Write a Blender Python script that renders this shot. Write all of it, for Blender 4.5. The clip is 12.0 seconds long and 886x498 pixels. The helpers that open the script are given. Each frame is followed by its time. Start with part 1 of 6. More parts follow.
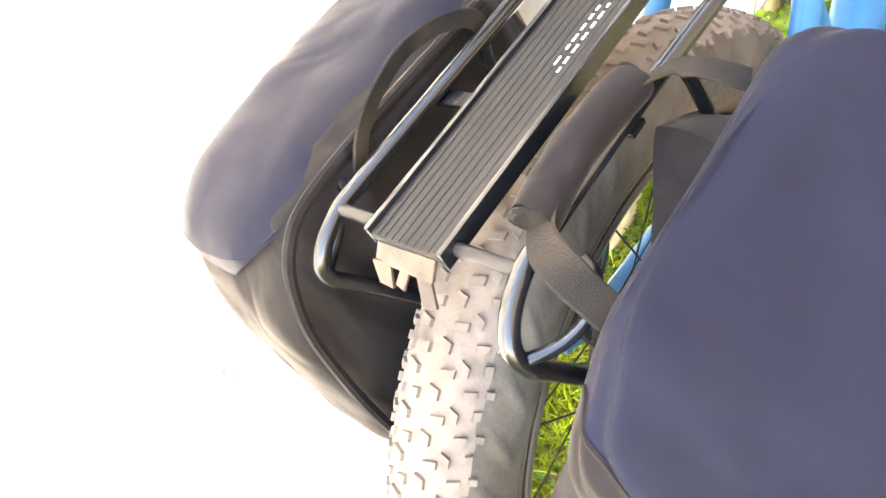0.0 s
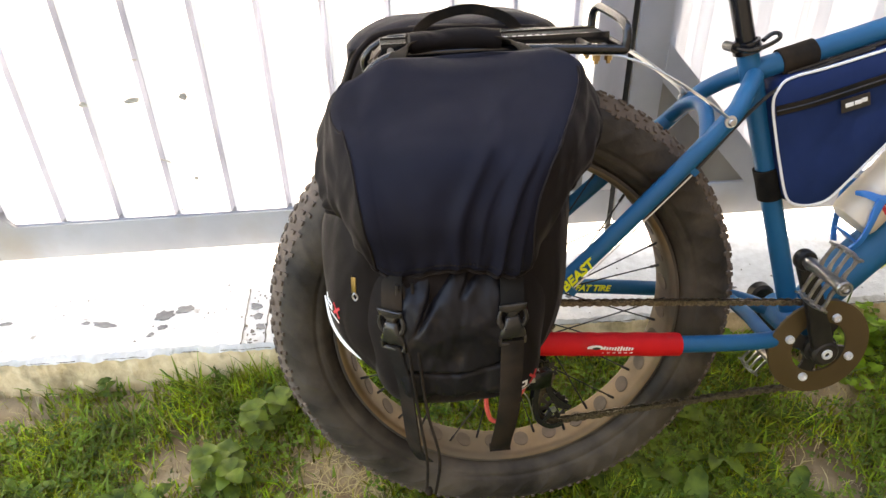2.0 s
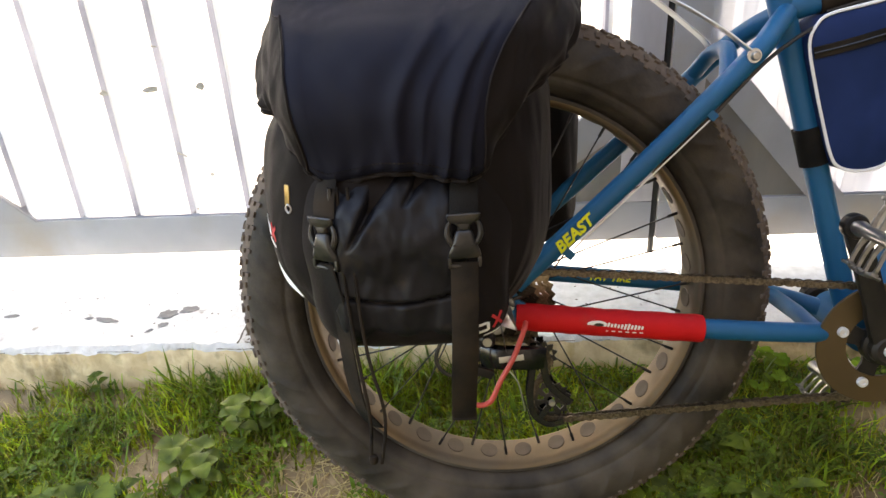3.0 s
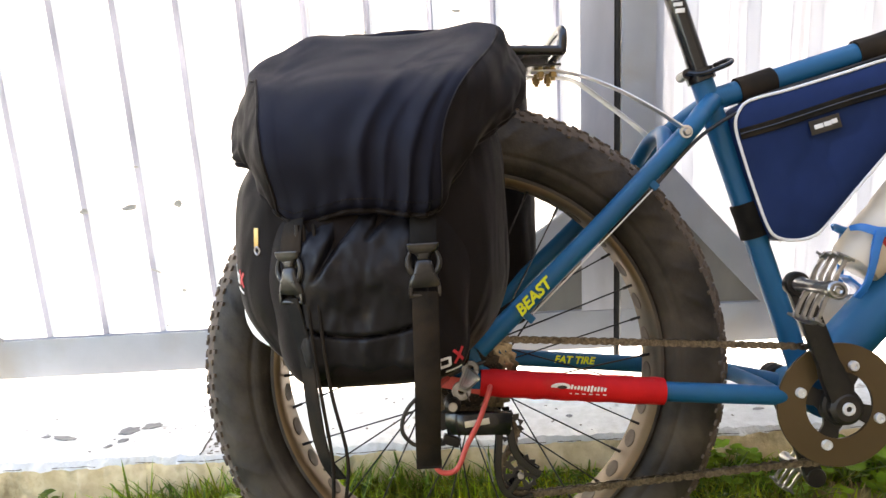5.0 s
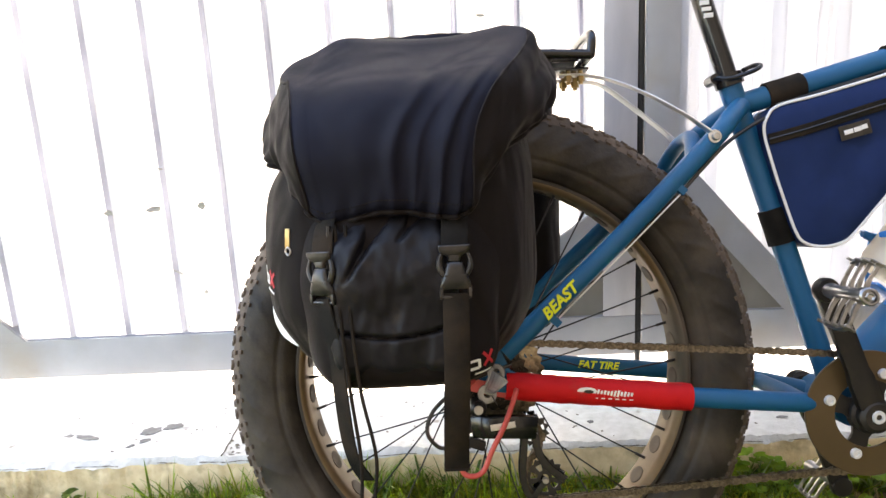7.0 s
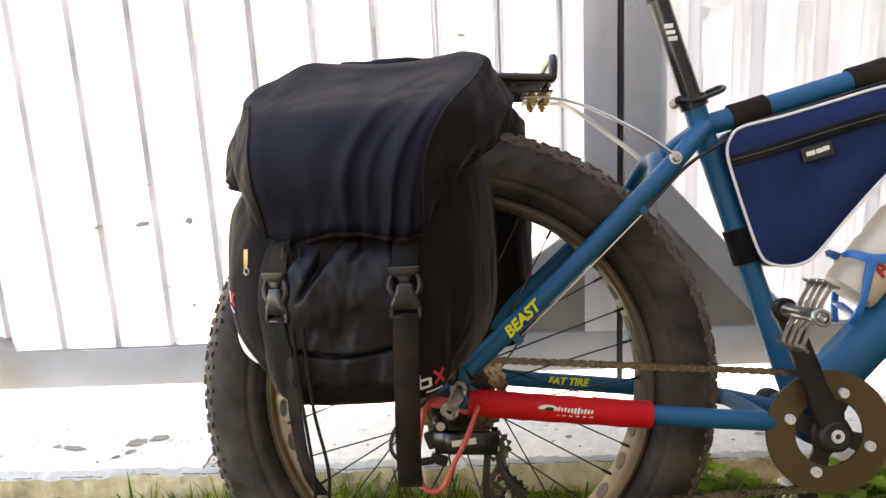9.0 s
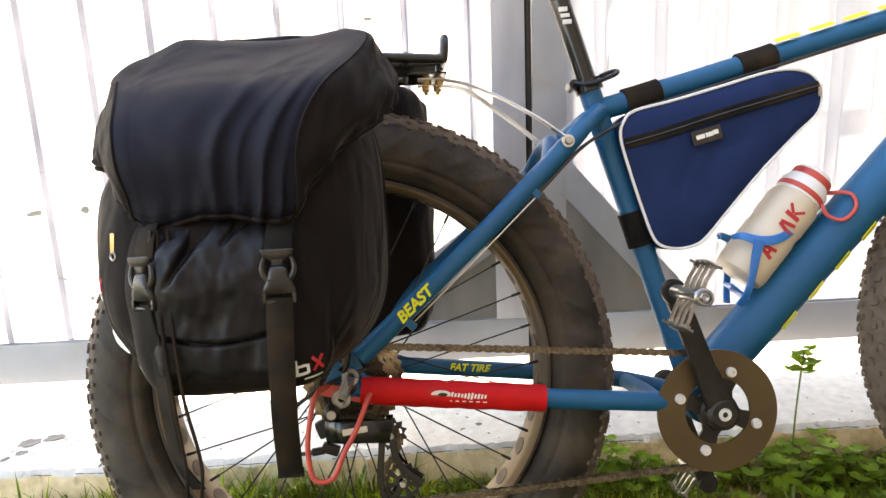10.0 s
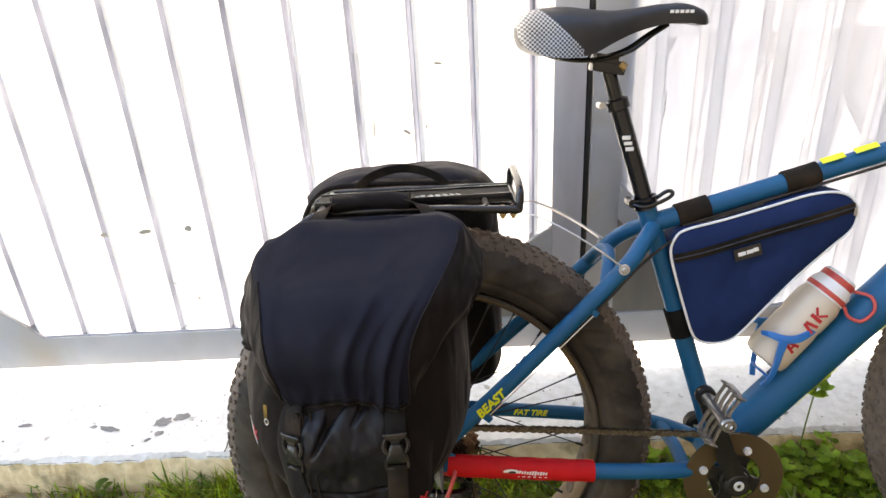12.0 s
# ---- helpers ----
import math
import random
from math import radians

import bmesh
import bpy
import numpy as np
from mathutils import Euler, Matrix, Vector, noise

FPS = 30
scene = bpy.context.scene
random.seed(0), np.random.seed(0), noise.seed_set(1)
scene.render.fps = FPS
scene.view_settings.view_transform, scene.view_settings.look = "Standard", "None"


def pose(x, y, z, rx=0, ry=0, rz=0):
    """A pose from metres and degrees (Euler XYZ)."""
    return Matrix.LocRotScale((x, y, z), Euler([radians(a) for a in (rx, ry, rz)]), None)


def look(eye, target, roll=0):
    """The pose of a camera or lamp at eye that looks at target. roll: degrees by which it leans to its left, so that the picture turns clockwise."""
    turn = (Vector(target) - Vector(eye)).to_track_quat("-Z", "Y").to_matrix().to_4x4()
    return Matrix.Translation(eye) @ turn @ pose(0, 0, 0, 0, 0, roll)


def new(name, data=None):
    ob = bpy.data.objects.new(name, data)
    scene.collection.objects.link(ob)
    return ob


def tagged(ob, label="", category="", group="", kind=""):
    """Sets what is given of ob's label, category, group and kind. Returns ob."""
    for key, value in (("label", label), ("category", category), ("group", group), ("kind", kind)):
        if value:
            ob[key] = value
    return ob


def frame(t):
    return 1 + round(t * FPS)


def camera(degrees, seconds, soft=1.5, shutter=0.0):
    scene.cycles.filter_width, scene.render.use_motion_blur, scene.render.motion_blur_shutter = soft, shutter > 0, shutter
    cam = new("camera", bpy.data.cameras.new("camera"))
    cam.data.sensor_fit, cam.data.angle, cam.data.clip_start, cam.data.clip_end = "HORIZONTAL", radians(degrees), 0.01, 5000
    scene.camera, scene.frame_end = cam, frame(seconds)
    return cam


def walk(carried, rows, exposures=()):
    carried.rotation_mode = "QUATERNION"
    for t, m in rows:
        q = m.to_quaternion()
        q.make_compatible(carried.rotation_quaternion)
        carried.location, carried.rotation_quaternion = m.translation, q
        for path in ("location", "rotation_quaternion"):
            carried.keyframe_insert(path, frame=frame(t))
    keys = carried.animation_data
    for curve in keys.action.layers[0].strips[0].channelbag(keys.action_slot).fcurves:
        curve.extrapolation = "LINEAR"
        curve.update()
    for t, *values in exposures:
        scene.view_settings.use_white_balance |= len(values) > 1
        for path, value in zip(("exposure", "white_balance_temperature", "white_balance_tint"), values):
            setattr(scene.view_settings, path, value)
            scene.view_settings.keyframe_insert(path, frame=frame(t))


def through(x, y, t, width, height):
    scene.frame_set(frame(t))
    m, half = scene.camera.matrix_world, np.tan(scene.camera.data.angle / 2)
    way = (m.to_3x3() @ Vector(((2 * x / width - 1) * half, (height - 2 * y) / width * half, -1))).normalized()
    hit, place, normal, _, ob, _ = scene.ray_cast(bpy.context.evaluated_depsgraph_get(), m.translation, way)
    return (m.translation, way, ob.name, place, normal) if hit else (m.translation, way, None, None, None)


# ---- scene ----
from mathutils.bvhtree import BVHTree

# ---------------------------------------------------------------- camera
cam = camera(61.8, 12.0)
PATH = [
    (0, (-0.278, -0.679, 1.081), (0.35, 0.333, -0.526), -25.5),
    (0.3, (-0.305, -0.795, 1.1035), (0.254, 0.3665, -0.425), -20.8),
    (0.5, (-0.339, -0.894, 1.092), (0.154, 0.333, -0.408), -12.8),
    (0.7, (-0.354, -0.987, 1.1065), (0.0455, 0.2885, -0.381), -12.7),
    (1, (-0.328, -1.091, 1.096), (0.04, 0.297, -0.297), -7.5),
    (1.5, (-0.209, -1.232, 1.09), (-0.015, 0.29, -0.192), -1.8),
    (2, (-0.146, -1.371, 1.084), (-0.032, 0.245, -0.088), -1.5),
    (2.5, (-0.06, -1.399, 1.032), (-0.182, 0.242, -0.105), -3.6),
    (3, (-0.014, -1.374, 0.859), (-0.124, 0.388, -0.081), -3.4),
    (3.5, (-0.013, -1.408, 0.758), (-0.143, 0.477, 0.103), -3.7),
    (3.7, (-0.011, -1.431, 0.735), (-0.043, 0.477, 0.136), -2.0),
    (5.5, (-0.005, -1.458, 0.747), (-0.029, 0.481, 0.258), -3.4),
    (6, (-0.011, -1.458, 0.743), (-0.038, 0.484, 0.265), -3.2),
    (6.5, (-0.016, -1.46, 0.743), (-0.058, 0.48, 0.257), -3.2),
    (7, (-0.023, -1.459, 0.742), (-0.077, 0.482, 0.261), -3.0),
    (8.8, (0.029, -1.48, 0.76), (-0.088, 0.474, 0.347), -3.7),
    (9, (0.039, -1.474, 0.755), (-0.048, 0.472, 0.301), -3.0),
    (9.5, (0.085, -1.457, 0.728), (0.133, 0.475, 0.214), -1.4),
    (10, (0.099, -1.459, 0.736), (0.172, 0.482, 0.259), -2.4),
    (10.5, (0.075, -1.457, 0.732), (0.136, 0.488, 0.268), -1.9),
    (11, (0.042, -1.428, 0.798), (0.059, 0.478, 0.192), -5.6),
    (11.5, (0.045, -1.454, 1.023), (0.097, 0.369, 0.203), -3.2),
    (12, (0.062, -1.47, 1.197), (0.009, 0.294, 0.257), -3.5),
]
EXPOSURES = [(0.0, 5.70, 8500, 14), (0.4, 5.25, 8500, 14), (1.0, 4.00, 8400, 14), (1.5, 3.68, 8200, 14), (2.5, 3.30, 8100, 14), (3.7, 3.30, 7900, 14), (5.5, 3.50, 7700, 14), (7.2, 3.50, 7700, 14), (8.8, 3.35, 8000, 14), (9.5, 3.05, 8500, 14), (10.0, 3.55, 8200, 14), (10.5, 4.02, 8100, 14), (11.5, 4.00, 7900, 14), (12.0, 3.22, 7800, 14)]
walk(cam, [(t, look(eye, target, roll)) for t, eye, target, roll in PATH], EXPOSURES)

# ---------------------------------------------------------------- light: open shade behind a gate, sun beyond it
SUN_EL, SUN_AZ = 34.0, -28.0          # height of the sun; degrees from straight behind the gate towards +x
world = bpy.data.worlds.new("sky")
scene.world = world
world.use_nodes = True
wn = world.node_tree.nodes
sky = wn.new("ShaderNodeTexSky")
sky.sky_type = "NISHITA"
sky.sun_disc = False
sky.sun_elevation = radians(SUN_EL)
sky.sun_rotation = radians(SUN_AZ)
wn["Background"].inputs["Strength"].default_value = 0.13
world.node_tree.links.new(sky.outputs[0], wn["Background"].inputs["Color"])
sun_data = bpy.data.lights.new("sun", "SUN")
sun_data.energy, sun_data.angle, sun_data.color = 4.0, radians(0.6), (1.0, 0.93, 0.82)
sun = new("sun", sun_data)
sun.matrix_world = look((2.0 * math.sin(radians(SUN_AZ)), 2.0 * math.cos(radians(SUN_AZ)), 2.0 * math.tan(radians(SUN_EL))), (0, 0, 0))

# ---------------------------------------------------------------- materials


def material(name, dark, light, rough=0.6, metal=0.0, scale=40.0, bump=0.15, grain=300.0, dust=None, dust_scale=9.0,
             dust_at=(0.5, 0.75), island=0.0, weave=0.0, spec=0.5, through=0.0, streak=(1, 1, 1), coat=0.0, sheen=0.0, detail=6.0, crumple=0.0, crumple_scale=15.0):
    """Two-tone noise colour, a patchy layer of dust, fine relief; all at real size in object space."""
    m = bpy.data.materials.new(name)
    m.use_nodes = True
    nt = m.node_tree
    n, link = nt.nodes, nt.links.new
    bsdf = n["Principled BSDF"]
    co = n.new("ShaderNodeTexCoord")
    mp = n.new("ShaderNodeMapping")
    mp.inputs["Scale"].default_value = streak
    link(co.outputs["Object"], mp.inputs["Vector"])

    def noise_tex(s, d=detail, vec=mp.outputs["Vector"]):
        t = n.new("ShaderNodeTexNoise")
        t.inputs["Scale"].default_value, t.inputs["Detail"].default_value = s, d
        link(vec, t.inputs["Vector"])
        return t

    def ramp(src, lo, hi):
        r = n.new("ShaderNodeMapRange")
        r.inputs["From Min"].default_value, r.inputs["From Max"].default_value = lo, hi
        link(src, r.inputs["Value"])
        return r.outputs["Result"]

    def mix(fac, a, b):
        x = n.new("ShaderNodeMix")
        x.data_type = "RGBA"
        link(fac, x.inputs[0])
        for sock, v in ((x.inputs[6], a), (x.inputs[7], b)):
            if isinstance(v, tuple):
                sock.default_value = (*v, 1)
            else:
                link(v, sock)
        return x.outputs[2]

    col = mix(ramp(noise_tex(scale).outputs["Fac"], 0.3, 0.7), dark, light)
    rough_src = None
    if island:
        g = n.new("ShaderNodeNewGeometry")
        hs = n.new("ShaderNodeHueSaturation")
        r = n.new("ShaderNodeMapRange")
        r.inputs["To Min"].default_value, r.inputs["To Max"].default_value = 1 - island, 1 + island
        link(g.outputs["Random Per Island"], r.inputs["Value"])
        link(r.outputs["Result"], hs.inputs["Value"])
        r2 = n.new("ShaderNodeMapRange")
        r2.inputs["To Min"].default_value, r2.inputs["To Max"].default_value = 0.5 - island * 0.07, 0.5 + island * 0.05
        link(g.outputs["Random Per Island"], r2.inputs["Value"])
        link(r2.outputs["Result"], hs.inputs["Hue"])
        link(col, hs.inputs["Color"])
        col = hs.outputs["Color"]
    if dust:
        f = ramp(noise_tex(dust_scale).outputs["Fac"], *dust_at)
        col = mix(f, col, dust)
        rr = n.new("ShaderNodeMapRange")
        rr.inputs["To Min"].default_value, rr.inputs["To Max"].default_value = rough, min(1.0, rough + 0.3)
        link(f, rr.inputs["Value"])
        rough_src = rr.outputs["Result"]
    link(col, bsdf.inputs["Base Color"])
    bsdf.inputs["Metallic"].default_value = metal
    bsdf.inputs["Roughness"].default_value = rough
    bsdf.inputs["Coat Weight"].default_value = coat
    bsdf.inputs["Specular IOR Level"].default_value = spec
    if sheen:
        bsdf.inputs["Sheen Weight"].default_value = sheen
        bsdf.inputs["Sheen Roughness"].default_value = 0.4
        bsdf.inputs["Sheen Tint"].default_value = (1.0, 0.86, 0.72, 1)
    if rough_src:
        link(rough_src, bsdf.inputs["Roughness"])
    height = noise_tex(grain, 4.0, co.outputs["Object"]).outputs["Fac"]
    if weave:
        for d in ("X", "Z"):
            w = n.new("ShaderNodeTexWave")
            w.bands_direction = d
            w.inputs["Scale"].default_value = weave
            link(co.outputs["Object"], w.inputs["Vector"])
            ad = n.new("ShaderNodeMath")
            link(height, ad.inputs[0])
            link(w.outputs["Fac"], ad.inputs[1])
            height = ad.outputs[0]
    if bump:
        b = n.new("ShaderNodeBump")
        b.inputs["Strength"].default_value, b.inputs["Distance"].default_value = bump, 0.002
        link(height, b.inputs["Height"])
        link(b.outputs["Normal"], bsdf.inputs["Normal"])
        if crumple:
            # soft creases in cloth, longer down than across
            m2 = n.new("ShaderNodeMapping")
            m2.inputs["Scale"].default_value = (1, 1, 0.45)
            m2.inputs["Rotation"].default_value = (0, 0.45, 0)
            link(co.outputs["Object"], m2.inputs["Vector"])
            t = noise_tex(crumple_scale, 1.6, m2.outputs["Vector"])
            t.inputs["Distortion"].default_value = 0.7
            c = n.new("ShaderNodeBump")
            c.inputs["Strength"].default_value, c.inputs["Distance"].default_value = crumple, 0.03
            link(t.outputs["Fac"], c.inputs["Height"])
            link(c.outputs["Normal"], b.inputs["Normal"])
    if through:
        tr, ms = n.new("ShaderNodeBsdfTranslucent"), n.new("ShaderNodeMixShader")
        link(col, tr.inputs["Color"])
        ms.inputs[0].default_value = through
        link(bsdf.outputs[0], ms.inputs[1])
        link(tr.outputs[0], ms.inputs[2])
        link(ms.outputs[0], n["Material Output"].inputs["Surface"])
    return m


M_SHEET = material("white_sheet_metal", (0.66, 0.67, 0.69), (0.72, 0.73, 0.74), 0.45, scale=3, bump=0.04, grain=60,
                   dust=(0.62, 0.60, 0.56), dust_scale=2.5, dust_at=(0.55, 0.9), streak=(6, 6, 0.6))
# the white sheet again, greyed and blued to paint the right leaf's shade
M_SHEET_SHADED = material("shaded_sheet_metal", (0.32, 0.34, 0.385), (0.40, 0.42, 0.465), 0.62, scale=3, bump=0.04, grain=60,
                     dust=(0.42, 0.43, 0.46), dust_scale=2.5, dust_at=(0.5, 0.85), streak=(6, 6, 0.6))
M_GATE = material("grey_gate_paint", (0.33, 0.335, 0.355), (0.42, 0.425, 0.44), 0.5, scale=8, bump=0.1, grain=120,
                  dust=(0.36, 0.325, 0.28), dust_scale=6, dust_at=(0.5, 0.72))
M_POST = material("pale_lavender_grey_paint", (0.44, 0.435, 0.475), (0.55, 0.545, 0.58), 0.5, scale=7, bump=0.08, grain=120,
                  dust=(0.34, 0.335, 0.36), dust_scale=5, dust_at=(0.55, 0.85), streak=(2, 2, 0.5))
M_RUBBER_SEAL = material("black_seal", (0.01, 0.01, 0.011), (0.025, 0.025, 0.025), 0.5)
M_CONCRETE = material("concrete", (0.56, 0.545, 0.51), (0.70, 0.69, 0.66), 0.9, scale=50, bump=0.8, grain=220, spec=0.3,
                      dust=(0.34, 0.31, 0.27), dust_scale=34, dust_at=(0.66, 0.74), detail=5)
M_KERBFACE = material("earth_stained_concrete", (0.66, 0.50, 0.29), (0.84, 0.69, 0.44), 0.9, scale=45, bump=1.0, grain=160, spec=0.3,
                      dust=(0.34, 0.26, 0.15), dust_scale=16, dust_at=(0.52, 0.7), detail=10)
M_SOIL = material("soil", (0.19, 0.135, 0.075), (0.40, 0.31, 0.19), 0.95, scale=22, bump=0.9, grain=90,
                  dust=(0.15, 0.105, 0.055), dust_scale=6, dust_at=(0.45, 0.6))
M_GRASS = material("grass_blades", (0.055, 0.100, 0.007), (0.46, 0.54, 0.030), 0.42, scale=9, bump=0, island=0.65, through=0.5, spec=0.4)
M_DRY = material("dry_grass", (0.36, 0.28, 0.13), (0.52, 0.42, 0.22), 0.7, scale=6, bump=0, island=0.3)
M_LEAF = material("weed_leaf", (0.035, 0.075, 0.008), (0.19, 0.29, 0.026), 0.42, scale=30, bump=0.2, grain=150, island=0.3, through=0.4, spec=0.3)
M_STEM = material("weed_stem", (0.12, 0.19, 0.05), (0.18, 0.24, 0.07), 0.5)
M_TYRE = material("dusty_rubber", (0.0130, 0.0108, 0.0090), (0.0340, 0.0275, 0.0215), 0.60, spec=0.30, sheen=0.08, scale=22, bump=0.45, grain=140,
                  dust=(0.120, 0.096, 0.072), dust_scale=12, dust_at=(0.38, 0.84), detail=9.0)
M_TREAD = material("dusty_tread", (0.075, 0.056, 0.043), (0.135, 0.103, 0.080), 0.9, scale=60, bump=0.2, grain=250,
                   dust=(0.14, 0.108, 0.084), dust_scale=14, dust_at=(0.4, 0.75))
M_RIM = material("tan_anodised_rim", (0.125, 0.078, 0.036), (0.185, 0.120, 0.060), 0.5, 0.4, scale=20, bump=0.05,
                 dust=(0.12, 0.100, 0.075), dust_scale=6, dust_at=(0.42, 0.7))
M_RIMTAPE = material("rim_tape", (0.06, 0.042, 0.028), (0.09, 0.066, 0.045), 0.8, scale=30)
M_BLUE = material("blue_frame_paint", (0.0012, 0.082, 0.190), (0.0016, 0.102, 0.232), 0.46, scale=6, bump=0.02, grain=500,
                  dust=(0.010, 0.090, 0.165), dust_scale=14, dust_at=(0.62, 0.95), coat=0.0, spec=0.35)
M_BLACK = material("black_gloss_paint", (0.004, 0.004, 0.0045), (0.009, 0.009, 0.010), 0.22, scale=20, bump=0.03,
                   dust=(0.05, 0.045, 0.038), dust_scale=18, dust_at=(0.62, 1.1))
M_BLACKM = material("black_matt_alloy", (0.013, 0.012, 0.012), (0.027, 0.024, 0.022), 0.45, 0.5, scale=30, bump=0.05,
                    dust=(0.08, 0.062, 0.045), dust_scale=20, dust_at=(0.55, 0.9))
M_PLATE = material("grooved_black_plate", (0.007, 0.0062, 0.0056), (0.013, 0.0115, 0.010), 0.6, 0.0, spec=0.2, scale=12, bump=0.1,
                   dust=(0.034, 0.028, 0.022), dust_scale=10, dust_at=(0.4, 0.85), streak=(0.4, 6, 1))
M_STEEL = material("steel", (0.36, 0.36, 0.36), (0.52, 0.51, 0.50), 0.32, 1.0, scale=60, bump=0.05,
                   dust=(0.16, 0.135, 0.11), dust_scale=40, dust_at=(0.6, 0.9))
M_SILVER = material("bare_aluminium", (0.62, 0.62, 0.61), (0.75, 0.75, 0.74), 0.35, 0.9, scale=30, bump=0.04)
M_BRASS = material("brass", (0.26, 0.18, 0.08), (0.38, 0.27, 0.12), 0.35, 1.0)
M_PEDAL = material("gunmetal_pedal", (0.22, 0.22, 0.225), (0.38, 0.38, 0.385), 0.28, 0.9, scale=80, bump=0.05,
                   dust=(0.14, 0.12, 0.09), dust_scale=50, dust_at=(0.55, 0.85))
M_CHAIN = material("oily_chain", (0.08, 0.064, 0.047), (0.22, 0.18, 0.135), 0.38, 0.85, scale=300, dust=(0.060, 0.045, 0.030), dust_scale=90)
M_GUARD = material("bronze_black_guard", (0.072, 0.045, 0.018), (0.094, 0.060, 0.026), 0.42, 0.3, scale=10, bump=0.03, grain=500)
M_RED = material("red_sleeve", (0.46, 0.006, 0.009), (0.58, 0.010, 0.012), 0.62, scale=30, bump=0.3, grain=700, spec=0.2,
                 dust=(0.30, 0.05, 0.04), dust_scale=22, dust_at=(0.62, 0.9))
M_REDWIRE = material("red_plastic_coat", (0.50, 0.06, 0.05), (0.60, 0.09, 0.07), 0.45)
M_WHITE = material("white_print", (0.75, 0.75, 0.75), (0.82, 0.82, 0.82), 0.6)
M_PRINTRED = material("red_print", (0.45, 0.02, 0.03), (0.55, 0.03, 0.04), 0.6)
M_YELLOW = material("yellow_print", (0.72, 0.78, 0.02), (0.80, 0.86, 0.04), 0.5)
M_NAVY = material("navy_lid_cloth", (0.0032, 0.0035, 0.0088), (0.0052, 0.0055, 0.0132), 0.66, scale=14, bump=0.15, grain=1400,
                  dust=(0.010, 0.0092, 0.012), dust_scale=9, dust_at=(0.55, 0.95), sheen=0.014, spec=0.15, crumple=0.35, crumple_scale=11.0)
M_CLOTH = material("black_bag_cloth", (0.0060, 0.0040, 0.0037), (0.0102, 0.0070, 0.0064), 0.70, scale=16, bump=0.15, grain=1400,
                   dust=(0.013, 0.0096, 0.0082), dust_scale=8, dust_at=(0.55, 0.95), sheen=0.060, spec=0.14, crumple=0.7)
M_WEB = material("black_webbing", (0.006, 0.0055, 0.005), (0.013, 0.0115, 0.010), 0.85, scale=40, bump=0.35, grain=900,
                 dust=(0.050, 0.034, 0.021), dust_scale=14, dust_at=(0.44, 0.82), spec=0.15)
M_PLASTIC = material("black_plastic", (0.007, 0.007, 0.0075), (0.012, 0.0115, 0.0115), 0.32, scale=60, bump=0.05,
                     dust=(0.055, 0.042, 0.03), dust_scale=45, dust_at=(0.45, 0.8))
M_BAGBLUE = material("blue_nylon", (0.005, 0.018, 0.075), (0.008, 0.024, 0.095), 0.72, scale=20, bump=0.2, grain=900, spec=0.2, crumple=0.25)
M_BOTTLE = material("frosted_bottle", (0.58, 0.49, 0.38), (0.70, 0.61, 0.49), 0.4, scale=8, bump=0.02)
M_CAGE = material("blue_cage_plastic", (0.01, 0.16, 0.5), (0.015, 0.19, 0.58), 0.35)
M_SADDLE = material("black_saddle_vinyl", (0.012, 0.012, 0.014), (0.02, 0.02, 0.022), 0.42, scale=40, bump=0.1, grain=600)
M_SILVERMESH = material("silver_checked_vinyl", (0.30, 0.32, 0.36), (0.62, 0.62, 0.60), 0.3, 0.7, scale=25, bump=0.5, grain=300, weave=220)
chk = M_SILVERMESH.node_tree.nodes.new("ShaderNodeTexChecker")
chk.inputs["Scale"].default_value = 330
chk.inputs["Color1"].default_value, chk.inputs["Color2"].default_value = (0.07, 0.075, 0.085, 1), (0.50, 0.50, 0.49, 1)
flat = M_SILVERMESH.node_tree.nodes.new("ShaderNodeMapping")
flat.inputs["Scale"].default_value = (1, 0, 1)
M_SILVERMESH.node_tree.links.new(M_SILVERMESH.node_tree.nodes["Texture Coordinate"].outputs["Object"], flat.inputs["Vector"])
M_SILVERMESH.node_tree.links.new(flat.outputs["Vector"], chk.inputs["Vector"])
M_SILVERMESH.node_tree.links.new(chk.outputs["Color"], M_SILVERMESH.node_tree.nodes["Principled BSDF"].inputs["Base Color"])
M_REFLECT = material("white_reflective_tape", (0.78, 0.78, 0.78), (0.86, 0.86, 0.86), 0.4)

# ---------------------------------------------------------------- mesh helpers


def part(name, bm, mat, parent=None, label="", angle=38, smooth=True):
    """Links a bmesh as one mesh object, under a parent where one is given."""
    me = bpy.data.meshes.new(name)
    bm.normal_update()
    bm.to_mesh(me)
    bm.free()
    for m in (mat if isinstance(mat, (list, tuple)) else [mat]):
        me.materials.append(m)
    if smooth:
        me.polygons.foreach_set("use_smooth", [True] * len(me.polygons))
        me.set_sharp_from_angle(angle=radians(angle))
    ob = new(name, me)
    ob.parent = parent
    if label:
        tagged(ob, label)
    return ob


def again(name, ob, parent, m=None):
    """A second object on the mesh of ob."""
    o = new(name, ob.data)
    o.parent = parent
    if m is not None:
        o.matrix_basis = m
    return o


def curve_through(pts, k=6, closed=False):
    """Catmull-Rom through pts."""
    pts = [Vector(p) for p in pts]
    n = len(pts)
    out = []
    for i in range(n if closed else n - 1):
        if closed:
            p0, p1, p2, p3 = (pts[(i + j) % n] for j in (-1, 0, 1, 2))
        else:
            p0, p1, p2, p3 = pts[max(i - 1, 0)], pts[i], pts[i + 1], pts[min(i + 2, n - 1)]
        for s in range(k):
            t = s / k
            out.append(0.5 * ((2 * p1) + (p2 - p0) * t + (2 * p0 - 5 * p1 + 4 * p2 - p3) * t * t + (3 * p1 - p0 - 3 * p2 + p3) * t ** 3))
    if not closed:
        out.append(pts[-1])
    return out


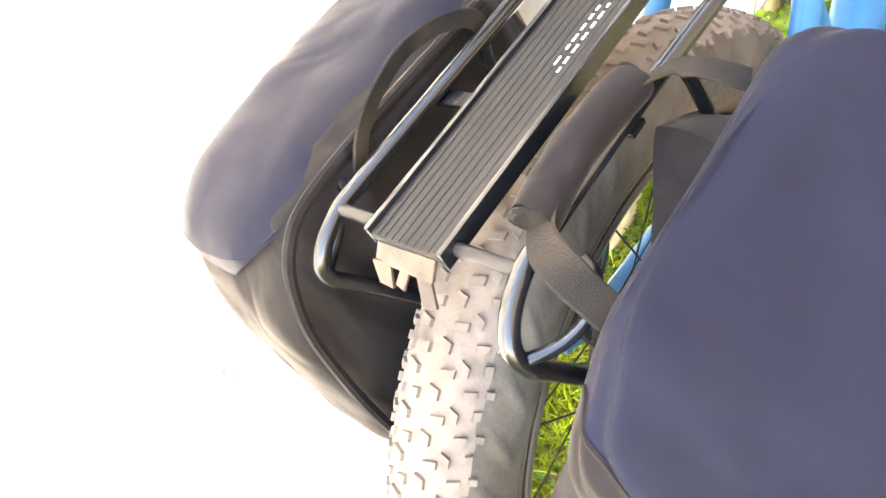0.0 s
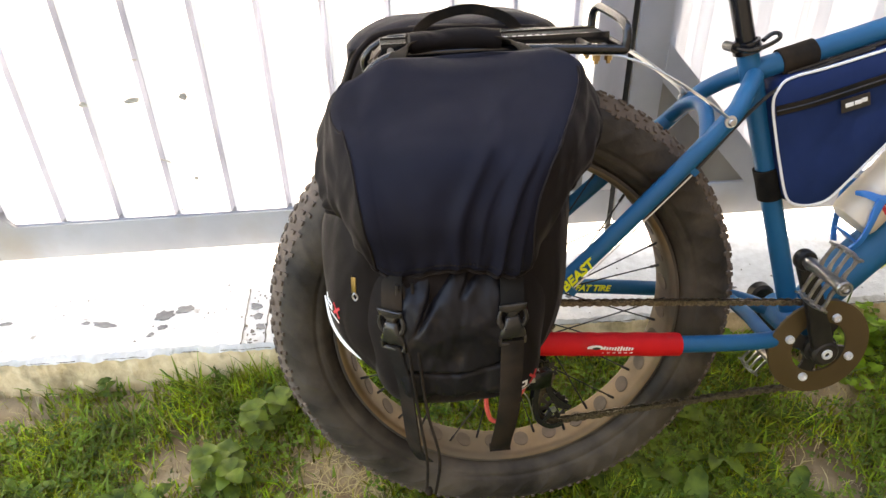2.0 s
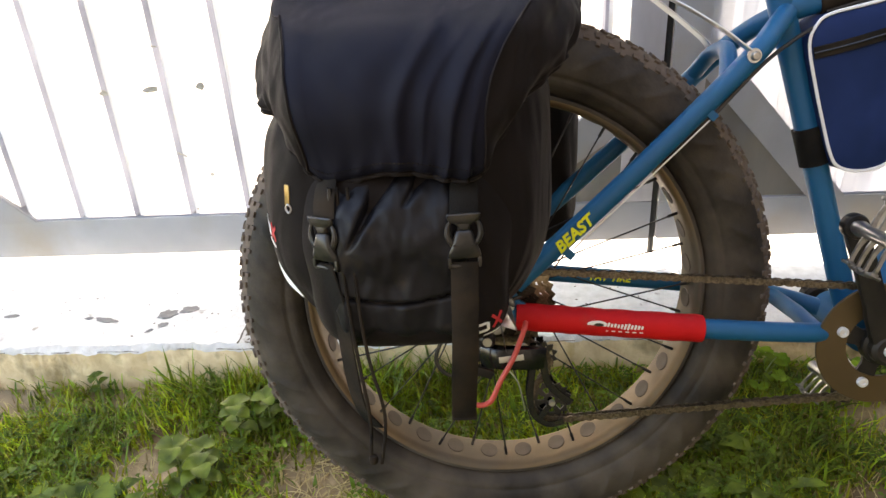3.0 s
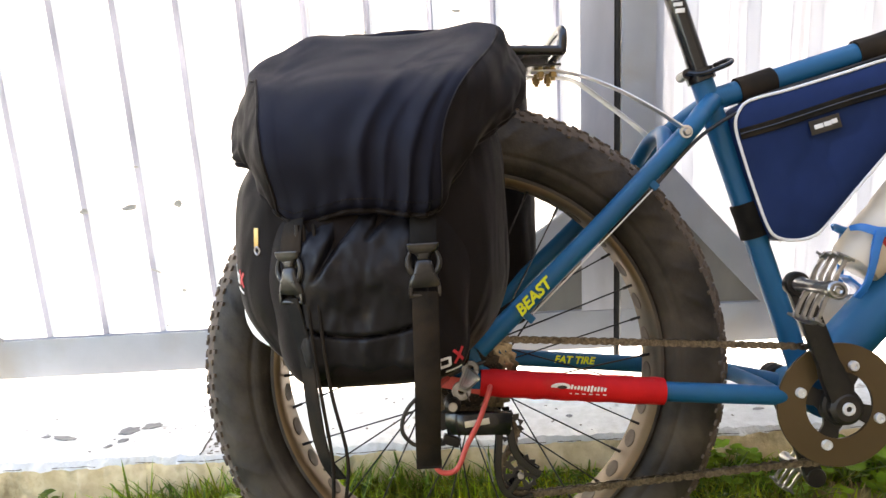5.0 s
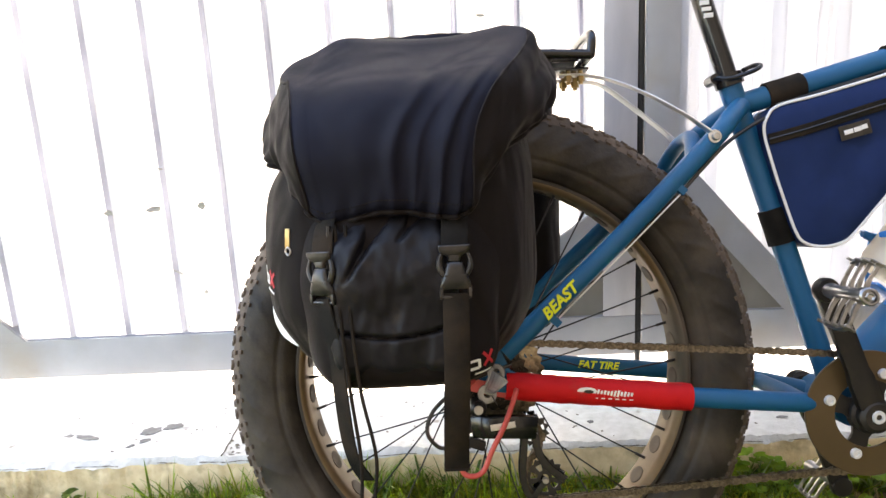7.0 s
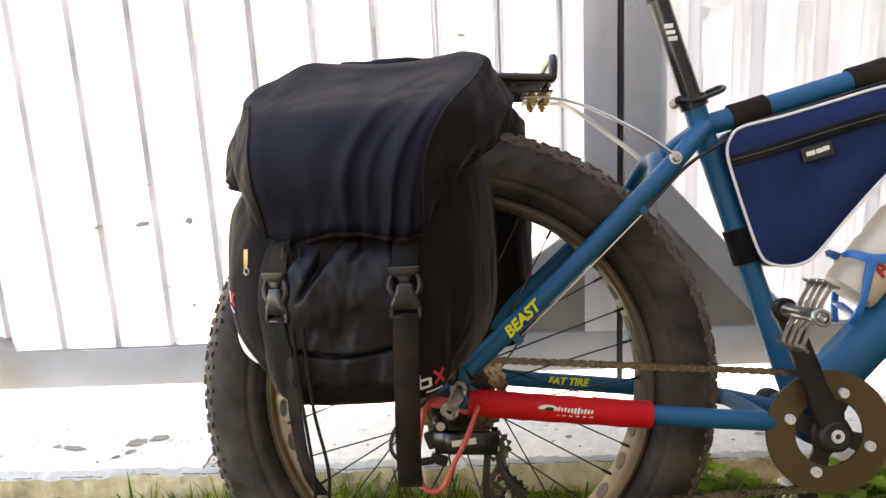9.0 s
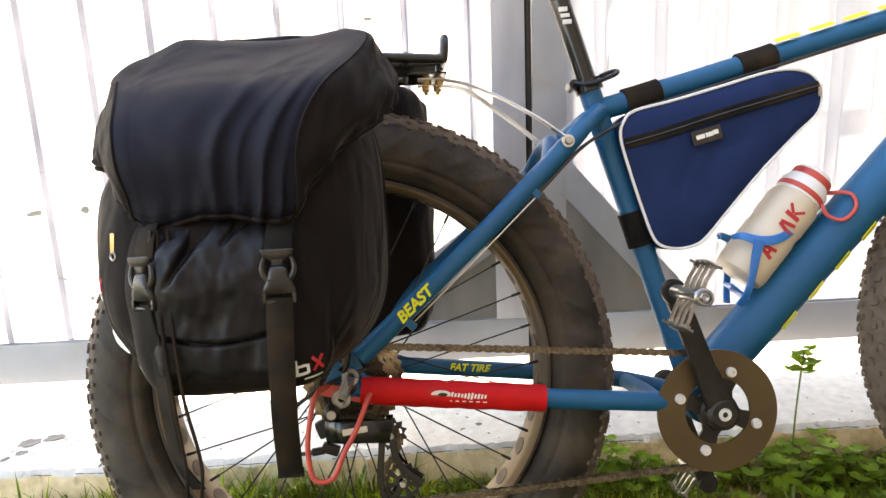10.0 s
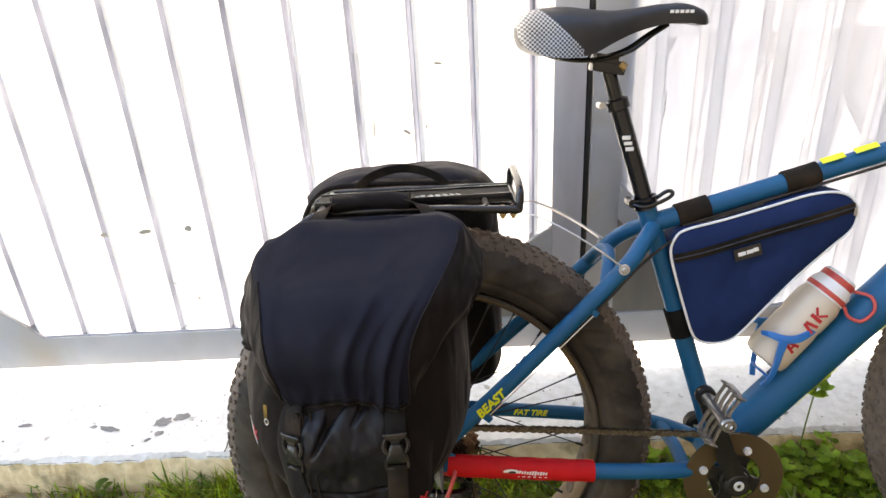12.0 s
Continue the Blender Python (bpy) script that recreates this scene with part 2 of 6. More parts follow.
def sweep(bm, pts, r, n=12, closed=False, section=None, up=None):
    """A tube along pts. r: radius or one per point; section: (a, b) half sizes for a flat strip with b along up."""
    pts = [Vector(p) for p in pts]
    m = len(pts)
    rad = r if isinstance(r, (list, tuple)) else [r] * m
    rings = []
    side = None
    for i, p in enumerate(pts):
        a = pts[(i - 1) % m] if closed or i > 0 else p
        b = pts[(i + 1) % m] if closed or i < m - 1 else p
        t = (b - a).normalized()
        if up is not None:
            u = Vector(up(i) if callable(up) else up)
            side = t.cross(u).normalized()
        elif side is None:
            side = t.cross(Vector((0, 0, 1)) if abs(t.z) < 0.9 else Vector((0, 1, 0))).normalized()
        else:
            side = (side - t * side.dot(t)).normalized()
        nor = side.cross(t).normalized()
        ring = []
        for j in range(n):
            an = 2 * math.pi * j / n
            ca, sa = math.cos(an), math.sin(an)
            if section:
                q = 0.35
                ca, sa = math.copysign(abs(ca) ** q, ca), math.copysign(abs(sa) ** q, sa)
                ring.append(bm.verts.new(p + side * ca * section[0] * rad[i] + nor * sa * section[1] * rad[i]))
            else:
                ring.append(bm.verts.new(p + (side * ca + nor * sa) * rad[i]))
        rings.append(ring)
    for i in range(m if closed else m - 1):
        r0, r1 = rings[i], rings[(i + 1) % m]
        for j in range(n):
            bm.faces.new((r0[j], r1[j], r1[(j + 1) % n], r0[(j + 1) % n]))
    if not closed:
        bm.faces.new(rings[0])
        bm.faces.new(rings[-1][::-1])
    return bm


def tube(pts, r, n=12, **kw):
    return sweep(bmesh.new(), pts, r, n, **kw)


def box(size, at=(0, 0, 0), bevel=0.002, turn=(0, 0, 0), bm=None, seg=2):
    """A box with rounded edges."""
    b = bmesh.new()
    bmesh.ops.create_cube(b, size=1)
    bmesh.ops.scale(b, vec=size, verts=b.verts)
    if bevel:
        bmesh.ops.bevel(b, geom=b.edges[:], offset=bevel, segments=seg, profile=0.7, affect="EDGES")
    bmesh.ops.transform(b, matrix=pose(*at, *turn), verts=b.verts)
    if bm is None:
        return b
    return merge(bm, b)


def merge(bm, other):
    me = bpy.data.meshes.new("join")
    other.to_mesh(me)
    other.free()
    bm.from_mesh(me)
    bpy.data.meshes.remove(me)
    return bm


def lathe(prof, n=48, closed=False, m=None, bm=None):
    """Turns (radius, y) round the y axis."""
    bm = bm or bmesh.new()
    had = len(bm.verts)
    rings = []
    for r, y in prof:
        if r < 1e-6:
            rings.append([bm.verts.new((0, y, 0))] * n)
        else:
            rings.append([bm.verts.new((r * math.cos(2 * math.pi * j / n), y, r * math.sin(2 * math.pi * j / n))) for j in range(n)])
    for i in range(len(prof) if closed else len(prof) - 1):
        a, b = rings[i], rings[(i + 1) % len(prof)]
        for j in range(n):
            k = (j + 1) % n
            vs = [v for v in dict.fromkeys((a[j], a[k], b[k], b[j]))]
            if len(vs) > 2:
                bm.faces.new(vs)
    bmesh.ops.recalc_face_normals(bm, faces=bm.faces)
    if m is not None:
        bm.verts.ensure_lookup_table()
        bmesh.ops.transform(bm, matrix=m, verts=bm.verts[had:])
    return bm


def along(a, b):
    """The matrix that carries the y axis (0 to 1 m) onto the way from a towards b."""
    a, b = Vector(a), Vector(b)
    return Matrix.Translation(a) @ Vector((0, 1, 0)).rotation_difference((b - a).normalized()).to_matrix().to_4x4()


def letters(text, size, m, mat, parent, name, depth=0.0006, shear=0.0, bold=0.0):
    """Printed words as thin raised meshes in the built-in font."""
    cu = bpy.data.curves.new(name, "FONT")
    cu.body, cu.size, cu.extrude, cu.shear, cu.offset = text, size, depth, shear, bold
    cu.align_x, cu.align_y = "CENTER", "CENTER"
    cu.resolution_u = 3
    tmp = bpy.data.objects.new("tmp", cu)
    scene.collection.objects.link(tmp)
    me = bpy.data.meshes.new_from_object(tmp.evaluated_get(bpy.context.evaluated_depsgraph_get()))
    bpy.data.objects.remove(tmp)
    me.materials.clear()
    me.materials.append(mat)
    me.transform(m)
    ob = new(name, me)
    ob.parent = parent
    return ob


def thing(name, m, label, category, group=""):
    e = new(name)
    e.empty_display_size = 0.05
    e.matrix_basis = m
    return tagged(e, label, category, group)


# ---------------------------------------------------------------- setting
def ground_height(x, y):
    h = 0.012 * noise.noise((x * 1.3, y * 1.3, 0.0)) + 0.006 * noise.noise((x * 6, y * 6, 3.0)) - 0.008
    return h


def spread(lo, hi, step, far):
    """Coordinates fine between lo and hi and ever coarser out to far."""
    xs = list(np.arange(lo, hi + step / 2, step))
    d, x = step, hi
    right, left = [], []
    while x < far:
        d *= 1.5
        x += d
        right.append(x)
    d, x = step, lo
    while x > -far:
        d *= 1.5
        x -= d
        left.append(x)
    return left[::-1] + xs + right


xs, ys = spread(-1.7, 1.6, 0.03, 900), spread(-1.6, -0.1, 0.03, 900)
bm = bmesh.new()
grid = [[bm.verts.new((x, y, ground_height(x, y) if abs(x) < 6 and abs(y) < 6 else -0.01)) for x in xs] for y in ys]
for j in range(len(ys) - 1):
    for i in range(len(xs) - 1):
        bm.faces.new((grid[j][i], grid[j][i + 1], grid[j + 1][i + 1], grid[j + 1][i]))
tagged(part("ground", bm, M_SOIL), "bare brown soil under patchy grass and weeds", "ground", kind="structure")

# concrete strip under the gate, its outer edge slightly broken
bm = bmesh.new()
KERB_Y, KERB_Z = -0.266, 0.080
nx = 1100
prof = [(KERB_Y - 0.012, -0.08), (KERB_Y - 0.006, 0.02), (KERB_Y - 0.001, KERB_Z - 0.012), (KERB_Y + 0.010, KERB_Z - 0.001), (KERB_Y + 0.05, KERB_Z),
        (-0.10, KERB_Z + 0.001), (0.0, KERB_Z + 0.002), (0.2, KERB_Z), (0.55, KERB_Z), (0.551, -0.08)]
rows = []
for i in range(nx + 1):
    x = -2.2 + 4.4 * i / nx
    row = []
    for k, (y, z) in enumerate(prof):
        w = noise.noise((x * 9, k * 0.7, 1.0)) * 0.006 + noise.noise((x * 31, k * 1.9, 5.0)) * 0.005 + noise.noise((x * 90, k * 3.1, 7.0)) * 0.003
        row.append(bm.verts.new((x, y + (w if k < 5 else 0), z + (w * 0.5 if 1 < k < 5 else 0) + (0.002 * noise.noise((x * 3, y * 8, 2)) if k > 3 else 0))))
    rows.append(row)
for i in range(nx):
    for k in range(len(prof) - 1):
        bm.faces.new((rows[i][k], rows[i + 1][k], rows[i + 1][k + 1], rows[i][k + 1])).material_index = 1 if k < 2 else 0
bmesh.ops.recalc_face_normals(bm, faces=bm.faces)
kerb = tagged(part("kerb", bm, [M_CONCRETE, M_KERBFACE]), "rough pale concrete strip under the gate with stains", "kerb", kind="structure")


def sheet(x0, x1, z0, z1, y, pitch=0.1195, depth=0.030, phase=0.0, broad=False):
    """Ribbed sheet metal: broad flats in front, narrow grooves behind."""
    b = bmesh.new()
    px = [x0]
    k = math.floor((x0 - phase) / pitch) - 1
    while True:
        base = phase + k * pitch
        for dx, back in ((-0.028, 0), (-0.022, 0.08), (-0.008, 0.92), (-0.003, 1), (0.010, 1), (0.015, 0.92), (0.029, 0.08), (0.035, 0)) if broad else ((-0.014, 0), (-0.0025, 0.10), (-0.0010, 0.55), (0.0005, 1), (0.0065, 1), (0.0080, 0.55), (0.0095, 0.10), (0.018, 0)):
            px.append((base + dx, back))
        k += 1
        if base > x1:
            break
    px = [(x, bk) for x, bk in px[1:] if x0 < x < x1]
    px = [(x0, px[0][1])] + px + [(x1, px[-1][1])]
    nz = 8
    cols = []
    for x, bk in px:
        cols.append([b.verts.new((x, y + bk * depth + 0.0015 * noise.noise((x * 2.2, z0 + (z1 - z0) * i / nz * 2.0, 7)), z0 + (z1 - z0) * i / nz)) for i in range(nz + 1)])
    for i in range(len(cols) - 1):
        for j in range(nz):
            b.faces.new((cols[i][j], cols[i + 1][j], cols[i + 1][j + 1], cols[i][j + 1]))
    b.faces.ensure_lookup_table()
    # groove faces take slot 1, where a grey can paint their shade
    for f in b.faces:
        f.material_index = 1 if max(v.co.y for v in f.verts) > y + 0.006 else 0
    bmesh.ops.solidify(b, geom=b.faces[:], thickness=-0.0008)
    return b


# grey that paints the shade in the grooves and above the bottom rail
M_RECESS_SHADE = material("recess_shade_grey", (0.205, 0.22, 0.265), (0.37, 0.385, 0.44), 0.8, scale=5)
M_SCUFF = material("bare_scuffed_metal", (0.27, 0.26, 0.23), (0.45, 0.44, 0.41), 0.7, scale=120)
SCUFFS = [(-0.738, 0.486, 0.020, 0.010, 0), (-0.646, 0.489, 0.034, 0.011, -8), (-0.547, 0.492, 0.016, 0.016, 30), (-0.612, 0.355, 0.030, 0.004, 25), (-0.56, 0.31, 0.010, 0.010, 0), (-0.605, 0.235, 0.006, 0.004, 0), (-0.145, 0.800, 0.006, 0.006, 0),
          (-0.042, 0.69, 0.016, 0.007, 40), (0.0, 0.70, 0.005, 0.014, 10), (0.03, 0.83, 0.020, 0.006, 10), (-0.11, 0.70, 0.003, 0.05, 4), (0.49, 0.72, 0.003, 0.05, 2), (-0.53, 0.27, 0.003, 0.026, 12), (-0.62, 0.57, 0.014, 0.004, 5), (-0.40, 0.60, 0.008, 0.004, 60)]


def blot(w, h, k, thick=0.0003, n=26):
    """A flat mark with a ragged edge, about w by h."""
    b = bmesh.new()
    top = []
    for i in range(n):
        a = 2 * math.pi * i / n
        r = 0.5 * (1 + 0.45 * noise.noise((math.cos(a) * 1.7 + k * 3.1, math.sin(a) * 1.7, k * 1.3)) + 0.2 * noise.noise((math.cos(a) * 6, math.sin(a) * 6, k)))
        top.append((w * r * math.cos(a), h * r * math.sin(a)))
    lo = [b.verts.new((x, y, 0)) for x, y in top]
    hi = [b.verts.new((x * 0.97, y * 0.97, thick)) for x, y in top]
    b.faces.new(hi)
    for i in range(n):
        b.faces.new((lo[i], lo[(i + 1) % n], hi[(i + 1) % n], hi[i]))
    bmesh.ops.recalc_face_normals(b, faces=b.faces)
    return b


rng_k = random.Random(5)
M_STAIN = material("dark_damp_stain", (0.13, 0.125, 0.12), (0.21, 0.20, 0.19), 0.8, scale=60)
for k, (sx, sy, w, h, t) in enumerate(((-0.645, -0.158, 0.040, 0.030, 20), (-0.605, -0.143, 0.036, 0.024, 10), (-0.76, -0.175, 0.05, 0.016, -12), (-0.64, -0.195, 0.022, 0.014, 0), (-0.66, -0.215, 0.016, 0.010, 30),
                                       (-0.80, -0.165, 0.018, 0.010, 0), (-0.455, -0.150, 0.022, 0.018, 0), (-0.448, -0.182, 0.018, 0.022, 0), (-0.44, -0.215, 0.014, 0.02, 40), (-0.97, -0.15, 0.03, 0.012, 10), (0.55, -0.2, 0.02, 0.008, 0), (0.74, -0.215, 0.03, 0.009, 15), (0.2, -0.19, 0.012, 0.01, 0))):
    part("stain", blot(w, h, k + 40, 0.0006), M_STAIN, kerb).matrix_basis = pose(sx, sy, KERB_Z + 0.0022, 0, 0, t)


M_CRACK = material("dark_crack_dirt", (0.10, 0.085, 0.065), (0.20, 0.17, 0.13), 0.95, scale=90)
for jx in (-0.474, -0.428):
    pts = [(jx + 0.003 * noise.noise((y * 30, jx * 9, 1.0)), y, KERB_Z + 0.0018) for y in np.linspace(-0.262, -0.09, 30)]
    part("joint", sweep(bmesh.new(), pts, [0.0012 + 0.0011 * max(0, noise.noise((p[1] * 60, jx, 4.0))) for p in pts], 6), M_CRACK, kerb)
for k in range(26):
    px, py = -0.451 + rng_k.gauss(0, 0.010), rng_k.uniform(-0.262, -0.11)
    part("pit", blot(rng_k.uniform(0.003, 0.009), rng_k.uniform(0.003, 0.008), k + 90, 0.0005), M_CRACK, kerb).matrix_basis = pose(px, py, KERB_Z + 0.0022)
for k in range(90):
    px, py = rng_k.uniform(-1.2, 1.1), rng_k.uniform(-0.255, -0.06)
    part("pit", blot(rng_k.uniform(0.002, 0.007), rng_k.uniform(0.002, 0.005), k + 200, 0.0005, 10), M_CRACK, kerb).matrix_basis = pose(px, py, KERB_Z + 0.0022, 0, 0, k * 37)
for k in range(34):
    x0 = -1.35 + k * 0.075 + rng_k.uniform(-0.02, 0.02)
    pts = [(x, KERB_Y - 0.0012 + 0.003 * noise.noise((x * 31, 1.9 * 2, 5.0)) + 0.004 * noise.noise((x * 9, 1.4, 1.0)), KERB_Z - 0.008 + 0.002 * noise.noise((x * 40, 0, 3))) for x in np.linspace(x0, x0 + rng_k.uniform(0.03, 0.07), 12)]
    part("crack", sweep(bmesh.new(), pts, [0.0009 * rng_k.uniform(0.3, 1.2) for _ in pts], 5), M_CRACK, kerb)


# flat grey-beige, darker than the sheet, for the added corner plates
M_CORNER_FILL = material("grey_beige_fill", (0.17, 0.16, 0.145), (0.25, 0.235, 0.21), 0.75, scale=9, bump=0.15, grain=90,
                     dust=(0.12, 0.11, 0.10), dust_scale=5, dust_at=(0.5, 0.8), streak=(1, 1, 0.4))


def gate_leaf(name, x0, x1, cover, label):
    """A leaf of the gate: square-tube frame with a corner brace and ribbed sheet on it. Front of the tubes is y = 0."""
    g = thing(name, pose((x0 + x1) / 2, 0.02, KERB_Z), label, "gate", "gate leaves")
    T, D, Z0, Z1 = 0.085, 0.04, 0.135, 2.05
    ox, oz = -(x0 + x1) / 2, -KERB_Z

    def bar(nm, a, b, cx, cz, tilt=0.0, d=D, y=0.0, mat=M_GATE):
        return part(nm, box((a, d, b), (cx + ox, y, cz + oz), 0.004, (0, tilt, 0)), mat, g)
    P = 0.066
    bar("bottom_rail", x1 - x0, T, (x0 + x1) / 2, Z0 + T / 2)
    bar("top_rail", x1 - x0, T, (x0 + x1) / 2, Z1 - T / 2)
    bar("post", P, Z1 - Z0 - 2 * T, x0 + P / 2, (Z0 + Z1) / 2)
    bar("post", P, Z1 - Z0 - 2 * T, x1 - P / 2, (Z0 + Z1) / 2, mat=M_POST if x0 < 0 else M_GATE)
    bar("middle_rail", x1 - x0 - 2 * P, 0.06, (x0 + x1) / 2, 1.25, 0, 0.03, 0.004)
    # diagonal stiffeners in the lower corners, their ends run into rail and post; outer and inner edge: height on the post, length on the rail
    cz = Z0 + T
    inner = 1 if x0 < 0 else 0
    for k, (cx, way) in enumerate(((x0 + P, 1), (x1 - P, -1))):
        oh, ol, ih, il = (0.378, 0.378, 0.273, 0.273) if k != inner else (0.240, 0.340, 0.150, 0.215) if x0 < 0 else (0.335, 0.300, 0.250, 0.226)
        b = bmesh.new()
        for y in (-D / 2 - 0.002, D / 2 - 0.008):
            for dx, dz in ((-0.002, oh), (-0.002, ih), (il, -0.002), (ol, -0.002)):
                b.verts.new((cx + way * dx + ox, y, cz + dz + oz))
        v = list(b.verts)
        b.faces.new(v[3::-1])
        b.faces.new(v[4:])
        for i in range(4):
            b.faces.new((v[i], v[(i + 1) % 4], v[4 + (i + 1) % 4], v[4 + i]))
        bmesh.ops.recalc_face_normals(b, faces=b.faces)
        bmesh.ops.bevel(b, geom=b.edges[:], offset=0.002, segments=2, affect="EDGES")
        part("corner_brace", b, M_GATE, g)
        if k == inner:
            # added darker plate over the corner sheet behind the brace, folded twice from rail to brace
            b = bmesh.new()
            cols = []
            for j in range(25):
                f = j / 24
                fold = 0.0024 * (max(0, 1 - abs(f - 0.34) / 0.05) - max(0, 1 - abs(f - 0.62) / 0.08))
                cols.append([b.verts.new((cx + way * (f * (il + 0.02)) + ox + way * lean * 0.14 * h, -0.0165 - fold, cz + 0.004 + h + oz)) for lean, h in ((f * (1 - f), max(0.0, (ih + 0.02) * (1 - f)) * q) for q in (0, 0.5, 1))])
            for c0, c1 in zip(cols, cols[1:]):
                for q in range(2):
                    b.faces.new((c0[q], c1[q], c1[q + 1], c0[q + 1]))
            bmesh.ops.remove_doubles(b, verts=b.verts, dist=0.0002)
            bmesh.ops.recalc_face_normals(b, faces=b.faces)
            bmesh.ops.solidify(b, geom=b.faces[:], thickness=0.0015)
            part("corner_fill", b, M_CORNER_FILL, g, "dull grey-beige plate added over the corner sheet")
    b = sheet(x0 + 0.01, x1 - 0.01, Z0 + 0.012, Z1 - 0.01, 0.008, depth=0.022 if x0 < 0 else 0.010, phase=-0.503, broad=x0 > 0)
    for vv in b.verts:
        vv.co.x += ox
        vv.co.z += oz
        vv.co.y -= 0.02
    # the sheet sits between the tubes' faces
    part("ribbed_sheet", b, [cover, M_RECESS_SHADE if x0 < 0 else cover], g, "white ribbed sheet metal, scuffed")
    # thin strip painting the shadow line where the sheet meets the rail
    part("shadow_line", box((x1 - x0 - 2 * P, 0.003, 0.0035), ((x0 + x1) / 2 + ox, -0.0135, Z0 + T + 0.0018 + oz), 0.0006), M_RECESS_SHADE, g)
    for k, (sx, sz, w, h, t) in enumerate(SCUFFS):
        if x0 < sx < x1:
            part("scuff", blot(w, h, k), M_SCUFF, g).matrix_basis = pose(sx + ox, -0.0132, sz + oz, 90, t, 0)
    return g


gate_leaf("gate_leaf", -1.395, 0.327, M_SHEET, "white ribbed sheet-metal gate leaf in a grey tube frame")
# right leaf: same white sheet, its shade put into the colour
gate_leaf("gate_leaf", 0.341, 2.06, M_SHEET_SHADED, "white ribbed sheet-metal gate leaf in a grey tube frame, closed")
seal = part("gate_seal", tube([(0.334, 0.010, 0.10), (0.334, 0.010, 2.05)], 0.0066, 10), M_RUBBER_SEAL)
tagged(seal, "black rubber strip closing the gap between gate leaves", "seal")
# unseen fence runs added either side, so the sun stays off the bike
for nm, a, b in (("shade_fence_west", -6.0, -1.41), ("shade_fence_east", 2.075, 6.0)):
    w = part(nm, sheet(a, b, 0.09, 2.05, 0.02), [M_SHEET, M_RECESS_SHADE])
    tagged(w, "white ribbed sheet-metal fence, unseen, added beside the gate against the sun", "fence", kind="structure")

# unseen plain walls added behind and beside the camera to block low sky light
M_SHADE_WALL = material("dark_shade_wall", (0.035, 0.033, 0.030), (0.065, 0.061, 0.056), 0.85, scale=3, bump=0.4, grain=40, streak=(8, 8, 0.5))
for nm, size, at in (("shade_wall_south", (8.4, 0.12, 5.2), (2.5, -2.8, 2.59)), ("shade_wall_side", (0.12, 2.6, 4.4), (2.75, -1.43, 2.19))):
    tagged(part(nm, box(size, at, 0.01), M_SHADE_WALL), "plain dark wall, unseen, added to block low light", "wall", kind="structure")

# ---------------------------------------------------------------- the bicycle, in its own axes: x ahead, y to its left, z up from the rear axle
BIKE = pose(0.0085, -0.5065, 0.3352, -12.75, 0, 1.12)
bike = thing("bicycle", BIKE, "blue fat-tyre mountain bike leaning on the gate", "bicycle")
TYRE_R, SEC_R, SEC_Y = 0.306, 0.0475, 0.050


def section_at(phi, lift=0.0):
    """The tyre's cross-section: radius and y at the angle phi from its crown."""
    return TYRE_R + (SEC_R + lift) * math.cos(phi), (SEC_Y + lift) * math.copysign(abs(math.sin(phi)) ** 0.85, phi)


def tread_mesh(pitches=66):
    b = bmesh.new()

    def knob(th, phi, wt, wp, h, skew=0.0):
        vs = []
        for lift, shrink in ((-0.002, 1.12), (h, 1.0)):
            for st, sp in ((-1, -1), (1, -1), (1, 1), (-1, 1)):
                r, y = section_at(phi + sp * wp * shrink, lift)
                a = th + st * wt * shrink + skew * sp
                vs.append(b.verts.new((r * math.cos(a), y, r * math.sin(a))))
        for f in ((4, 5, 6, 7), (0, 1, 5, 4), (1, 2, 6, 5), (2, 3, 7, 6), (3, 0, 4, 7)):
            b.faces.new([vs[i] for i in f])
    step = 2 * math.pi / pitches
    for i in range(pitches):
        a = i * step
        for s in (-1, 1):
            # two rows a pitch: a short and a long block by the crown, angled blocks, side lugs
            knob(a + 0.10 * step * s, s * 0.13, 0.0105, 0.070, 0.0030, 0.003 * s)
            knob(a + (0.5 + 0.06 * s) * step, s * 0.25, 0.0085, 0.100, 0.0030, -0.004 * s)
            knob(a + 0.22 * step, s * 0.47, 0.0095, 0.065, 0.0030, 0.005 * s)
            knob(a + 0.72 * step, s * 0.63, 0.0075, 0.092, 0.0030, -0.003 * s)
            knob(a + 0.12 * step, s * 0.80, 0.0100, 0.055, 0.0030, 0.002)
            knob(a + 0.62 * step, s * 0.91, 0.0075, 0.062, 0.0030, 0)
    bmesh.ops.recalc_face_normals(b, faces=b.faces)
    return b


